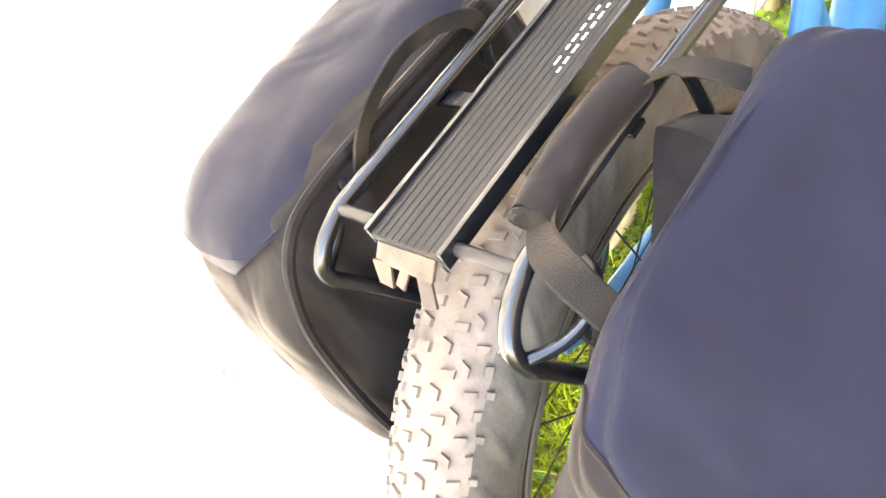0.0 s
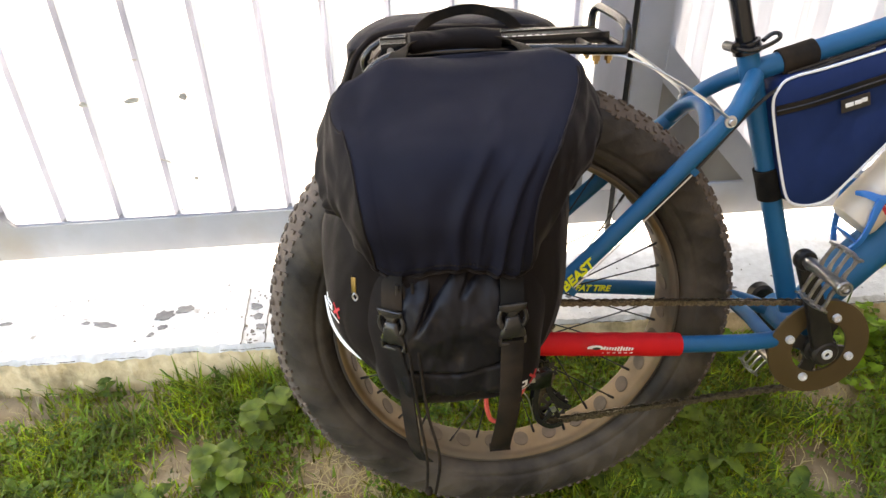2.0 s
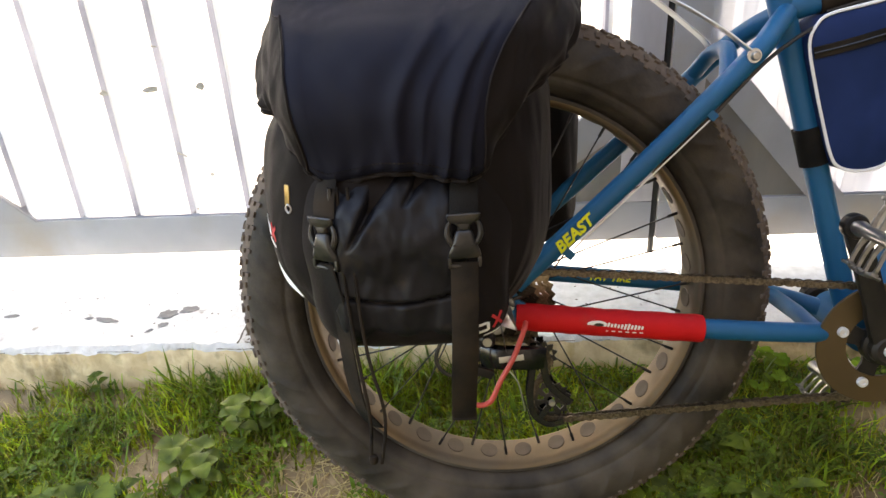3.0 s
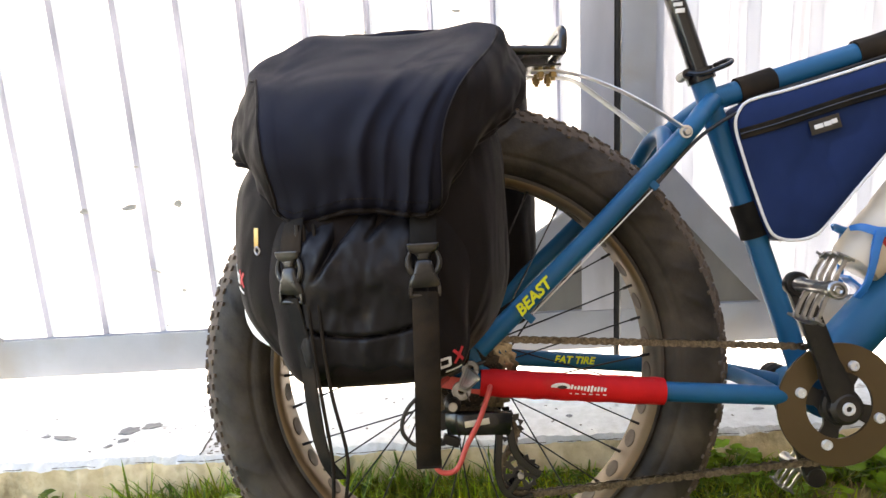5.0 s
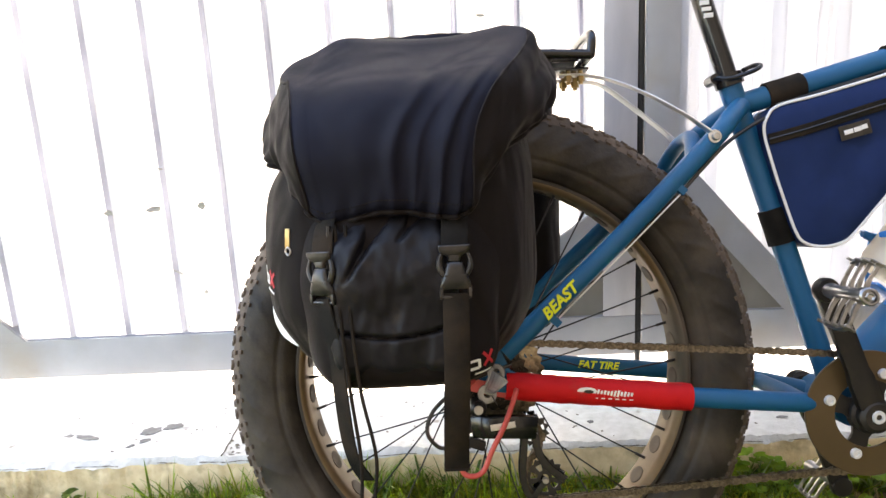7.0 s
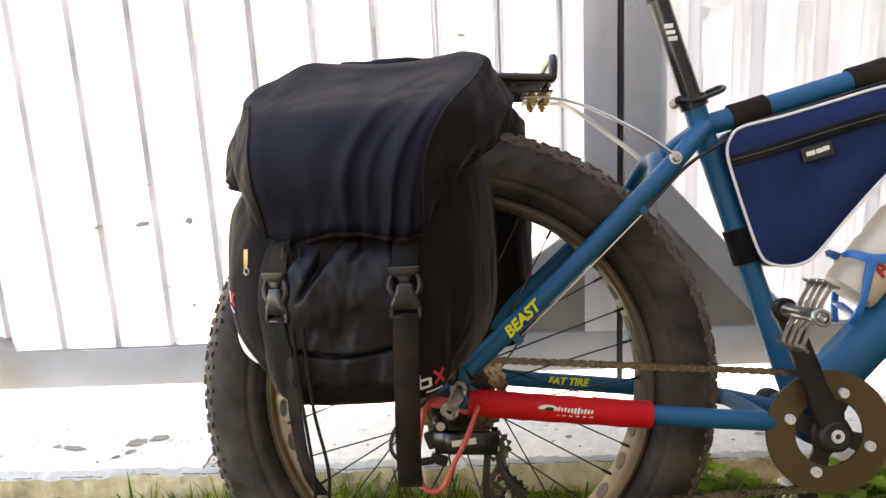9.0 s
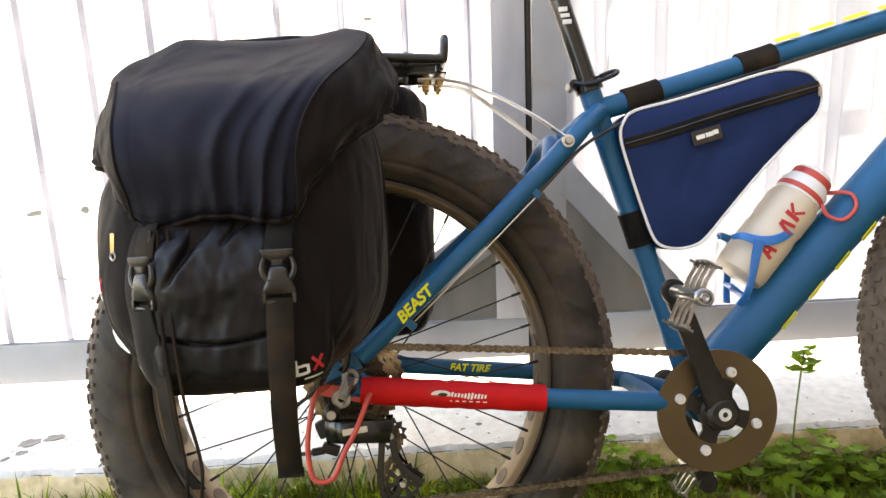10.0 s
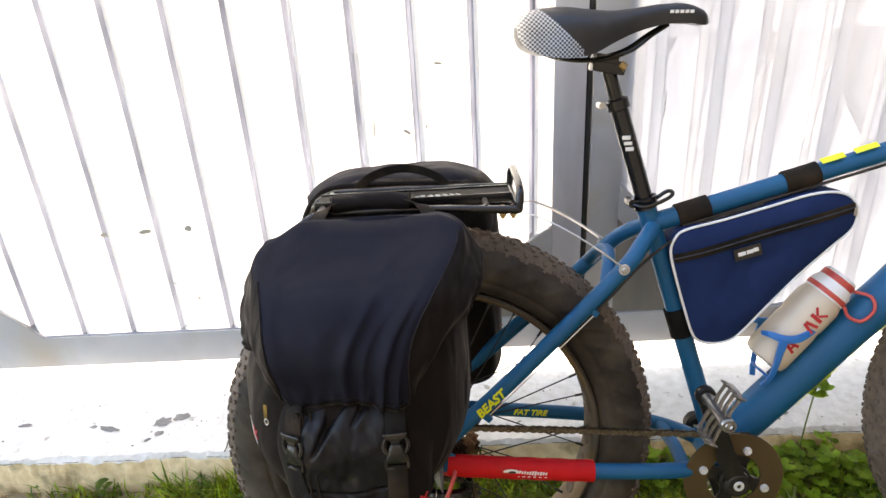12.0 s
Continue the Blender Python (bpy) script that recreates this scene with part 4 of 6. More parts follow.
def chain(path, name):
    """Links along a path: pairs of outer plates, inner plates and rollers."""
    pts = curve_through(path, 40)
    lens = [0.0]
    for a, b2 in zip(pts, pts[1:]):
        lens.append(lens[-1] + (b2 - a).length)
    total = lens[-1]
    b = bmesh.new()
    nl = int(total / 0.0127)

    def at(s):
        return Vector([np.interp(s, lens, [p[i] for p in pts]) for i in range(3)])
    for i in range(nl):
        a, c = at(i * 0.0127), at((i + 1) * 0.0127)
        w = 0.0042 if i % 2 else 0.0028
        for s in (-1, 1):
            d = (c - a).normalized()
            nrm = Vector((-d.z, 0, d.x))
            vs = []
            for y in (s * w - 0.0006, s * w + 0.0006):
                for f, h in ((-0.3, 0.0), (-0.15, 0.0042), (0.2, 0.0044), (0.5, 0.003), (0.8, 0.0044), (1.15, 0.0042), (1.3, 0.0), (1.15, -0.0042), (0.8, -0.0044), (0.5, -0.003), (0.2, -0.0044), (-0.15, -0.0042)):
                    vs.append(b.verts.new(a + (c - a) * f + nrm * h + Vector((0, y, 0))))
            k = 12
            b.faces.new(vs[:k])
            b.faces.new(vs[:k - 1:-1])
            for j in range(k):
                b.faces.new((vs[j], vs[k + j], vs[k + (j + 1) % k], vs[(j + 1) % k]))
        sweep(b, [a + Vector((0, -0.0052, 0)), a + Vector((0, 0.0052, 0))], 0.0022, 6)
    return b


CY = -0.073
up_run = [(-0.01, -0.070, 0.046), (0.015, -0.070, 0.044), (0.24, CY, 0.026), (0.455, -0.0767, 0.0075), (0.50, -0.0767, 0.000), (0.535, -0.0767, -0.030), (0.543, -0.0767, -0.07), (0.53, -0.0767, -0.108), (0.495, -0.0767, -0.136), (0.46, -0.0767, -0.1405),
          (0.40, -0.0767, -0.141), (0.24, -0.078, -0.149), (0.085, -0.08, -0.157), (0.055, -0.08, -0.156), (0.034, -0.08, -0.143), (0.032, -0.08, -0.118), (0.047, -0.08, -0.096), (0.056, -0.08, -0.074), (0.04, -0.078, -0.055), (0.02, -0.072, -0.047), (-0.02, -0.070, -0.044), (-0.042, -0.070, -0.02), (-0.044, -0.07, 0.015), (-0.03, -0.07, 0.036), (-0.012, -0.07, 0.046)]
part("chain", chain(up_run, "chain"), M_CHAIN, bike, "dusty steel bicycle chain")

der = part("rear_derailleur", sweep(bmesh.new(), curve_through([(-0.028, -0.108, -0.052), (-0.01, -0.122, -0.050), (0.02, -0.124, -0.051), (0.042, -0.112, -0.056)], 5), 1.0, 12, section=(0.0085, 0.0140), up=(0, 0, 1)), M_BLACK, bike, "black rear derailleur")
part("hanger_bolt", lathe([(0, -0.016), (0.006, -0.016), (0.010, -0.012), (0.011, 0.012), (0, 0.012)], 20, m=Matrix.Translation((-0.024, -0.108, -0.029))), M_BLACKM, der)
b = box((0.014, 0.004, 0.030), (-0.006, -0.1090, 0.000), 0.0018, (0, 24, 0))
lathe([(0.0045, -0.0025), (0.0105, -0.0025), (0.0110, 0), (0.0105, 0.0025), (0.0045, 0.0025)], 24, True, Matrix.Translation((0.0005, -0.1092, 0.0130)), b)
lathe([(0.0045, -0.0025), (0.0115, -0.0025), (0.0120, 0), (0.0115, 0.0025), (0.0045, 0.0025)], 24, True, Matrix.Translation((-0.0120, -0.1092, -0.0130)), b)
part("hanger", b, M_PEDAL, der, "bare alloy hanger")
part("bolt_head", lathe([(0, -0.018), (0.0055, -0.018), (0.006, -0.015), (0, -0.015)], 12, m=Matrix.Translation((-0.024, -0.108, -0.029))), M_STEEL, der)
part("knuckle", box((0.03, 0.018, 0.022), (-0.03, -0.105, -0.047), 0.006, (0, -20, 0)), M_BLACKM, der)
part("badge", box((0.030, 0.0012, 0.0075), (0.004, -0.1335, -0.0475), 0.0005, (0, -6, 0)), M_SILVER, der)
part("cable_arm", box((0.022, 0.012, 0.012), (-0.028, -0.112, -0.073), 0.003, (0, 20, 0)), M_BLACKM, der)
part("barrel_adjuster", lathe([(0, 0), (0.005, 0), (0.005, 0.014), (0.003, 0.016), (0.003, 0.022), (0, 0.022)], 12, m=along((-0.036, -0.112, -0.074), (-0.07, -0.112, -0.078))), M_PLASTIC, der)
part("end_cap", tube(curve_through([(0.0, -0.118, -0.068), (0.012, -0.12, -0.085), (0.018, -0.121, -0.112), (0.020, -0.121, -0.124)], 4), 0.001, 5), M_STEEL, der)
for y in (-0.091, -0.071):
    part("cage_plate", sweep(bmesh.new(), curve_through([(0.034, y, -0.046), (0.033, y, -0.080), (0.029, y, -0.120), (0.034, y, -0.146), (0.052, y, -0.160), (0.072, y, -0.156)], 5), 1.0, 8, section=(0.0042, 0.0011), up=(0, 1, 0)), M_BLACK, der)
    part("cage_plate", sweep(bmesh.new(), curve_through([(0.044, y, -0.046), (0.047, y, -0.074), (0.051, y, -0.098), (0.064, y, -0.116), (0.082, y, -0.130)], 5), 1.0, 8, section=(0.0048, 0.0011), up=(0, 1, 0)), M_BLACK, der)
    part("cage_spoke", sweep(bmesh.new(), [(0.057, y, -0.130), (0.040, y, -0.152)], 1.0, 8, section=(0.004, 0.001), up=(0, 1, 0)), M_BLACK, der)
for c in ((0.045, -0.0805, -0.068), (0.057, -0.0805, -0.130)):
    pw = cog(0.0185 if c[2] > -0.1 else 0.0235, 0, 12 if c[2] > -0.1 else 14, 0.005, (0.25, 0.72))
    bmesh.ops.transform(pw, matrix=Matrix.Translation(c), verts=pw.verts)
    part("jockey_wheel", pw, M_PLASTIC, der)
    part("jockey_bolt", lathe([(0, -0.013), (0.0035, -0.013), (0.0042, -0.011), (0.0042, -0.008), (0, -0.008)], 12, m=Matrix.Translation(c)), M_STEEL, der)
part("shift_housing", tube(curve_through([(0.02, -0.10, 0.02), (-0.03, -0.11, 0.005), (-0.075, -0.113, -0.025), (-0.088, -0.113, -0.055), (-0.075, -0.112, -0.075), (-0.056, -0.112, -0.0765)], 6), 0.0026, 8), M_PLASTIC, der)
part("derailleur_guard", tube(curve_through([(0.024, -0.108, -0.008), (0.020, -0.128, -0.014), (0.006, -0.138, -0.045), (-0.010, -0.142, -0.072), (-0.022, -0.143, -0.097), (-0.036, -0.143, -0.103), (-0.048, -0.142, -0.095), (-0.052, -0.14, -0.06), (-0.045, -0.135, -0.015), (-0.038, -0.128, 0.0), (-0.028, -0.11, 0.004)], 6), 0.0033, 10),
     M_REDWIRE, bike, "red coated wire derailleur guard")
part("guard_bracket", box((0.065, 0.004, 0.016), (-0.004, -0.106, -0.008), 0.0015, (0, 14, 0)), M_REDWIRE, bike)

# red sleeve on the right chain stay, with a printed mark
b = tube(curve_through([(0.012, -0.0985, -0.006), (0.08, -0.0982, -0.014), (0.16, -0.0972, -0.023), (0.241, -0.0962, -0.032)], 6), 0.0172, 24)
for v in b.verts:
    v.co.z = v.co.z + 0.0006 * math.sin(v.co.x * 300)
sl = part("chain_stay_sleeve", b, M_RED, bike, "red neoprene chain stay sleeve with a white print")
part("print_oval", lathe([(0, -0.0004), (0.0095, -0.0004), (0.0098, 0), (0, 0)], 24, m=pose(0.110, -0.1147, -0.0145, 8, 4, 0) @ Matrix.Diagonal((1.25, 1, 0.52, 1))), M_WHITE, sl)
part("print_oval", lathe([(0, -0.0004), (0.0045, -0.0004), (0.0047, 0), (0, 0)], 16, m=pose(0.112, -0.1152, -0.0150, 8, 4, 0) @ Matrix.Diagonal((1.3, 1, 0.5, 1))), M_PLASTIC, sl)
for i in range(11):
    hgt = (0.0085, 0.0055, 0.0065, 0.005, 0.006, 0.0075, 0.0085, 0.0055, 0.0065, 0.0055, 0.0045)[i]
    part("print_bar", box((0.0026, 0.0006, hgt), (0.1235 + i * 0.0041, -0.1147, -0.0168 - i * 0.00045), 0.0003, (8, 16, 0)), M_WHITE, sl)
for i in range(6):
    part("print_bar", box((0.0045, 0.0006, 0.0013), (0.121 + i * 0.0085, -0.1140, -0.0235 - i * 0.0009), 0.0003, (16, 6, 0)), M_WHITE, sl)

# words on the tubes
ang = math.degrees(math.atan2(0.155 - 0.034, 0.15 - 0.012))
letters("BEAST", 0.0196, pose(0.0838, -0.1036, 0.0962, 90, -ang - 1.0, 3) , M_YELLOW, bike, "tube_lettering", 0.0005, 0.25, 0.0007)
letters("FAT TIRE", 0.0150, pose(0.163, 0.0830, -0.0205, 90, 6, 0), M_YELLOW, bike, "tube_lettering", 0.0005, 0.25, 0.0004)
for i in range(6):
    x = 0.625 + i * 0.05
    part("tube_print", box((0.036, 0.001, 0.011), (x, -0.010, 0.4125 + (x - 0.62) * 0.26 + 0.0165), 0.0003, (-58, -14.6, 0)), M_YELLOW, bike)
for i in range(8):
    x = 0.585 + i * 0.040
    nl_ = Vector((0.70, 0, -0.715)) * 0.80 + Vector((0, -0.60, 0))
    at = Vector((x, 0, -0.008 + (x - 0.52) * 0.977)) + nl_ * 0.0342
    xd = Vector((0.715, 0, 0.70))
    mt = Matrix((xd, nl_.cross(xd), nl_)).transposed().to_4x4()
    mt.translation = at
    b = box((0.030, 0.020, 0.0008), (0, 0, 0), 0.0002, (0, 0, 12))
    bmesh.ops.transform(b, matrix=mt, verts=b.verts)
    part("tube_print", b, M_YELLOW, bike)

# ---------------------------------------------------------------- the carrier over the rear wheel
M_BROKEN = material("brown_brittle_plastic", (0.035, 0.023, 0.014), (0.075, 0.048, 0.028), 0.7, scale=60, bump=0.4)
RZ = 0.406
rack = part("rear_carrier", box((0.292, 0.060, 0.007), (-0.016, -0.023, RZ + 0.002), 0.0025), M_PLATE, bike, "black tube luggage carrier with a grooved plate")
for i in range(9):
    part("groove_rib", box((0.290, 0.0048, 0.0007), (-0.016, -0.048 + i * 0.0062, RZ + 0.0056), 0.0003), M_PLATE, rack)
for y in (-0.0545, 0.0085):
    part("plate_lip", box((0.292, 0.004, 0.014), (-0.016, y, RZ + 0.002), 0.0015), M_BLACK, rack)
for s in (-1, 1):
    y0 = -0.102 if s < 0 else 0.053
    path = [(0.136, y0, RZ - (0.008 if s < 0 else 0.002)), (0.0, y0, RZ), (-0.125, y0, RZ + 0.001), (-0.155, y0 + s * 0.001, RZ - 0.002), (-0.178, y0 + s * 0.004, RZ - 0.016), (-0.184, y0 + s * 0.008, RZ - 0.036), (-0.165, y0 + s * 0.012, RZ - 0.075),
            (-0.09, y0 + s * 0.012, RZ - 0.22), (-0.02, -0.005 + s * 0.105, 0.04)]
    part("side_rail", tube(curve_through(path, 6), 0.0062, 12), M_BLACK, rack)
    hook = [(-0.185, y0 + s * 0.008, RZ - 0.034), (-0.165, y0 + s * 0.022, RZ - 0.036), (-0.145, y0 + s * 0.030, RZ - 0.030), (-0.132, y0 + s * 0.030, RZ - 0.016), (-0.128, y0 + s * 0.022, RZ - 0.006)]
    part("strap_hook", tube(curve_through(hook, 5), 0.0042, 10), M_BLACK, rack)
    part("cross_bar", tube([(-0.150, y0, RZ), (-0.150, -0.023 + s * 0.03, RZ)], 0.0045, 10), M_BLACKM, rack)
    part("cross_bar", tube([(0.09, y0, RZ - 0.002), (0.09, -0.023 + s * 0.03, RZ - 0.001)], 0.0045, 10), M_BLACKM, rack)
    # legs and mounting stays
    part("leg", sweep(bmesh.new(), curve_through([(0.02, y0, RZ - 0.004), (0.022, y0 + s * 0.008, RZ - 0.03), (0.02, y0 + s * 0.014, RZ - 0.10), (0.0, -0.005 + s * 0.105, 0.06), (-0.01, -0.005 + s * 0.105, 0.02)], 5), 0.005, 10), M_BLACK, rack)
    part("clip_plate", box((0.014, 0.034, 0.004), (-0.035, y0 + s * 0.0 - s * 0.012, RZ - 0.008), 0.001), M_BLACK, rack)
    if s < 0:
        line = [(0.288, -0.0785, 0.2975), (0.276, -0.078, 0.307), (0.256, -0.075, 0.323), (0.216, -0.066, 0.350), (0.175, -0.056, 0.372), (0.140, -0.048, 0.383), (0.105, -0.045, 0.385)]
    else:
        line = [(0.292, 0.080, 0.298), (0.278, 0.066, 0.312), (0.228, 0.048, 0.349), (0.175, 0.020, 0.381), (0.140, 0.006, 0.386), (0.105, 0.0, 0.386)]
    b = sweep(bmesh.new(), curve_through(line, 7), 1.0, 8, section=(0.0050, 0.0012), up=(0, 0.2, 1))
    lathe([(0, -0.0015), (0.008, -0.0015), (0.0085, 0), (0.008, 0.0015), (0, 0.0015)], 20, m=Matrix.Translation((0.292, s * 0.0795, 0.2925)), bm=b)
    st = part("stay", b, M_SILVER, rack, "bent bare aluminium mounting stay")
    part("stay_bolt", lathe([(0, -0.006), (0.004, -0.006), (0.0055, -0.004), (0.0055, 0.003), (0, 0.003)], 12, m=Matrix.Translation((0.2925, s * 0.078 - (0.002 if s < 0 else -0.002), 0.292)) @ (pose(0, 0, 0) if s < 0 else pose(0, 0, 0, 0, 0, 180))), M_STEEL, rack)
    for x in (0.117, 0.133):
        part("brass_nut", lathe([(0, -0.009), (0.003, -0.009), (0.003, -0.005), (0.0055, -0.005), (0.0055, 0.005), (0.003, 0.005), (0.003, 0.012), (0, 0.012)], 6, m=along((x, -0.023 + s * 0.022, 0.382), (x, -0.023 + s * 0.022, 0.5))), M_BRASS, rack)
part("front_hoop", tube(curve_through([(0.136, -0.102, RZ - 0.008), (0.138, -0.101, RZ + 0.008), (0.139, -0.090, RZ + 0.020), (0.140, -0.05, RZ + 0.026), (0.141, 0.01, RZ + 0.030), (0.141, 0.036, RZ + 0.030), (0.139, 0.052, RZ + 0.020), (0.137, 0.053, RZ - 0.002)], 5), 0.0058, 12), M_BLACK, rack)
part("front_cross_bar", tube([(0.136, -0.102, RZ - 0.008), (0.137, 0.053, RZ - 0.002)], 0.0055, 12), M_BLACK, rack)
part("mount_bracket", box((0.05, 0.062, 0.003), (0.118, -0.023, 0.392), 0.001), M_BLACK, rack)
# bent reflector bracket at the tail
b = box((0.0025, 0.050, 0.012), (-0.166, -0.023, RZ - 0.004), 0.001, (0, 40, 0))
box((0.0022, 0.010, 0.022), (-0.174, -0.040, RZ - 0.017), 0.001, (0, 34, 14), b)
box((0.0022, 0.009, 0.016), (-0.173, -0.022, RZ - 0.013), 0.001, (0, 50, -10), b)
box((0.0022, 0.012, 0.018), (-0.174, -0.004, RZ - 0.014), 0.001, (0, 28, 6), b)
for v in b.verts:
    v.co += Vector((0.003 * noise.noise(v.co * 90), 0.002 * noise.noise(v.co * 70 + Vector((5, 0, 0))), 0.003 * noise.noise(v.co * 80)))
part("tail_bracket", b, M_BROKEN, rack, "broken brown plastic tail bracket")
for y, xs in ((-0.0330, ((-0.002, 0.010), (0.011, 0.006), (0.020, 0.009), (0.031, 0.008), (0.041, 0.007), (0.050, 0.006))), (-0.0392, ((-0.010, 0.006), (-0.001, 0.008), (0.010, 0.010), (0.022, 0.009), (0.033, 0.007), (0.043, 0.009), (0.053, 0.005)))):
    for x, wx in xs:
        part("print_bar", box((wx * 0.8, 0.0017, 0.0004), (x, y, RZ + 0.0066), 0.0001, seg=1), M_WHITE, rack)

# ---------------------------------------------------------------- bags
def rounded(cx, cy, hx, hy, a, p=3.4):
    c, s = math.cos(a), math.sin(a)
    r = (abs(c) ** p + abs(s) ** p) ** (-1 / p)
    return cx + hx * c * r, cy + hy * s * r


def bag_body(levels, n=110, sag=0.007, seed=0.0, p=3.6):
    """A soft box from rounded rings; levels: z, x0, x1, y0, y1."""
    b = bmesh.new()
    pa = curve_through([(l[0], l[1], l[2]) for l in levels], 7)
    pb = curve_through([(l[0], l[3], l[4]) for l in levels], 7)
    rings = []
    for u, v in zip(pa, pb):
        z, x0, x1, y0, y1 = u.x, u.y, u.z, v.y, v.z
        ring = []
        for j in range(n):
            x, y = rounded((x0 + x1) / 2, (y0 + y1) / 2, abs(x1 - x0) / 2, abs(y1 - y0) / 2, 2 * math.pi * j / n, p)
            d = Vector((x - (x0 + x1) / 2, y - (y0 + y1) / 2, 0)).normalized()
            w = sag * noise.noise((x * 9 + seed, y * 9, z * 9)) + sag * 0.5 * noise.noise((x * 30 + seed, y * 30, z * 18))
            ring.append(b.verts.new((x + d.x * w, y + d.y * w, z + w * 0.4)))
        rings.append(ring)
    for r0, r1 in zip(rings, rings[1:]):
        for j in range(n):
            b.faces.new((r0[j], r0[(j + 1) % n], r1[(j + 1) % n], r1[j]))
    b.faces.new(rings[0][::-1])
    b.faces.new(rings[-1])
    bmesh.ops.recalc_face_normals(b, faces=b.faces)
    return b


def soft_body(levels, n=150, sag=0.006, seed=0.0):
    """The main sack: broad against the wheel, narrowing to the front; levels: z, shift of its rear end, shift of its fore end, depth."""
    plan = [(-0.236, 0.0), (-0.252, 0.50), (-0.240, 0.76), (-0.205, 0.96), (-0.15, 1.0), (-0.08, 1.0), (-0.016, 0.98), (0.020, 0.78), (0.042, 0.50), (0.053, 0.05), (0.03, -0.02), (-0.20, -0.02)]
    b = bmesh.new()
    rings = []
    for q, r in zip(curve_through([(l[0], l[1], l[2]) for l in levels], 7), curve_through([(l[0], l[3], 0) for l in levels], 7)):
        z, dl, dr, depth = q.x, q.y, q.z, r.y
        ctl = []
        for x, f in plan:
            k = (x + 0.09) / (0.16 if x < -0.09 else 0.143)
            inner = -0.108 - 0.42 * max(0.0, z - 0.25) * min(1.0, max(0.0, (-0.06 - x) / 0.10))
            ctl.append((x + (dl if k < 0 else dr) * k, min(inner, -0.108 - 0.182 * depth * f), z))
        ring = []
        loop = curve_through(ctl, 13, True)
        c = sum(loop, Vector()) / len(loop)
        for v in loop:
            d = (v - c).normalized()
            w = sag * noise.noise((v.x * 9 + seed, v.y * 9, z * 9)) + sag * 0.45 * noise.noise((v.x * 28 + seed, v.y * 28, z * 16))
            ring.append(b.verts.new(v + d * w + Vector((0, 0, w * 0.4))))
        rings.append(ring)
    m = len(rings[0])
    for r0, r1 in zip(rings, rings[1:]):
        for j in range(m):
            b.faces.new((r0[j], r0[(j + 1) % m], r1[(j + 1) % m], r1[j]))
    b.faces.new(rings[0][::-1])
    b.faces.new(rings[-1])
    bmesh.ops.recalc_face_normals(b, faces=b.faces)
    return b


# the lid's plan by height: seams at the front corners, widest points of the side flaps, inner edge
LID_Z = [0.18, 0.22, 0.265, 0.30, 0.335, 0.37, 0.392, 0.405, 0.413, 0.418]
LID_ROWS = {
    "slx": [-0.187, -0.189, -0.196, -0.200, -0.205, -0.213, -0.203, -0.176, -0.140, -0.100], "sly": [-0.280, -0.288, -0.300, -0.292, -0.264, -0.218, -0.192, -0.182, -0.174, -0.166],
    "srx": [-0.028, -0.024, -0.022, -0.014, 0.006, 0.034, 0.046, 0.042, 0.022, -0.020], "sry": [-0.298, -0.312, -0.318, -0.313, -0.297, -0.252, -0.223, -0.204, -0.188, -0.170],
    "x0": [-0.222, -0.226, -0.231, -0.235, -0.234, -0.226, -0.208, -0.178, -0.141, -0.101], "x1": [0.012, 0.026, 0.046, 0.060, 0.070, 0.067, 0.058, 0.046, 0.026, -0.019],
    "yb": [-0.122, -0.126, -0.132, -0.138, -0.144, -0.150, -0.155, -0.158, -0.161, -0.164]}
LID_FINE = [q.x for q in curve_through([(z, 0, 0) for z in LID_Z], 8)]
LID_ROWS = {k: [q.y for q in curve_through([(z, v, 0) for z, v in zip(LID_Z, vals)], 8)] for k, vals in LID_ROWS.items()}
# height of the hem along the front, along the fore flap and along the rear flap
HEM_FRONT = ([0.0, 0.11, 0.26, 0.42, 0.58, 0.76, 0.90, 1.0], [0.206, 0.196, 0.201, 0.207, 0.206, 0.200, 0.198, 0.203])
HEM_FORE = ([0.0, 0.06, 0.14, 0.25, 0.36, 0.55, 0.75, 1.0], [0.203, 0.222, 0.249, 0.278, 0.300, 0.316, 0.325, 0.332])
HEM_REAR = ([0.0, 0.15, 0.32, 0.6, 1.0], [0.206, 0.232, 0.262, 0.288, 0.306])
# long folds of the lid: place along the hem, place at the crown (0 rear seam, 1 fore seam), half width, height
FOLDS = [(0.06, 0.14, 0.080, 0.0010), (0.30, 0.48, 0.075, 0.0012), (0.45, 0.70, 0.050, 0.0052), (0.58, 0.86, 0.034, 0.0022), (0.76, 0.94, 0.046, 0.0058), (0.91, 1.00, 0.036, 0.0028)]
# gathers above the hem: place, half width, height, reach upward
GATHERS = [(0.05, 0.026, 0.0035, 0.030), (0.15, 0.030, 0.0050, 0.042), (0.28, 0.028, 0.0045, 0.036), (0.41, 0.034, 0.0072, 0.056), (0.52, 0.027, 0.0058, 0.044), (0.63, 0.031, 0.0070, 0.056), (0.75, 0.028, 0.0060, 0.048), (0.86, 0.029, 0.0068, 0.050), (0.96, 0.026, 0.0050, 0.040)]


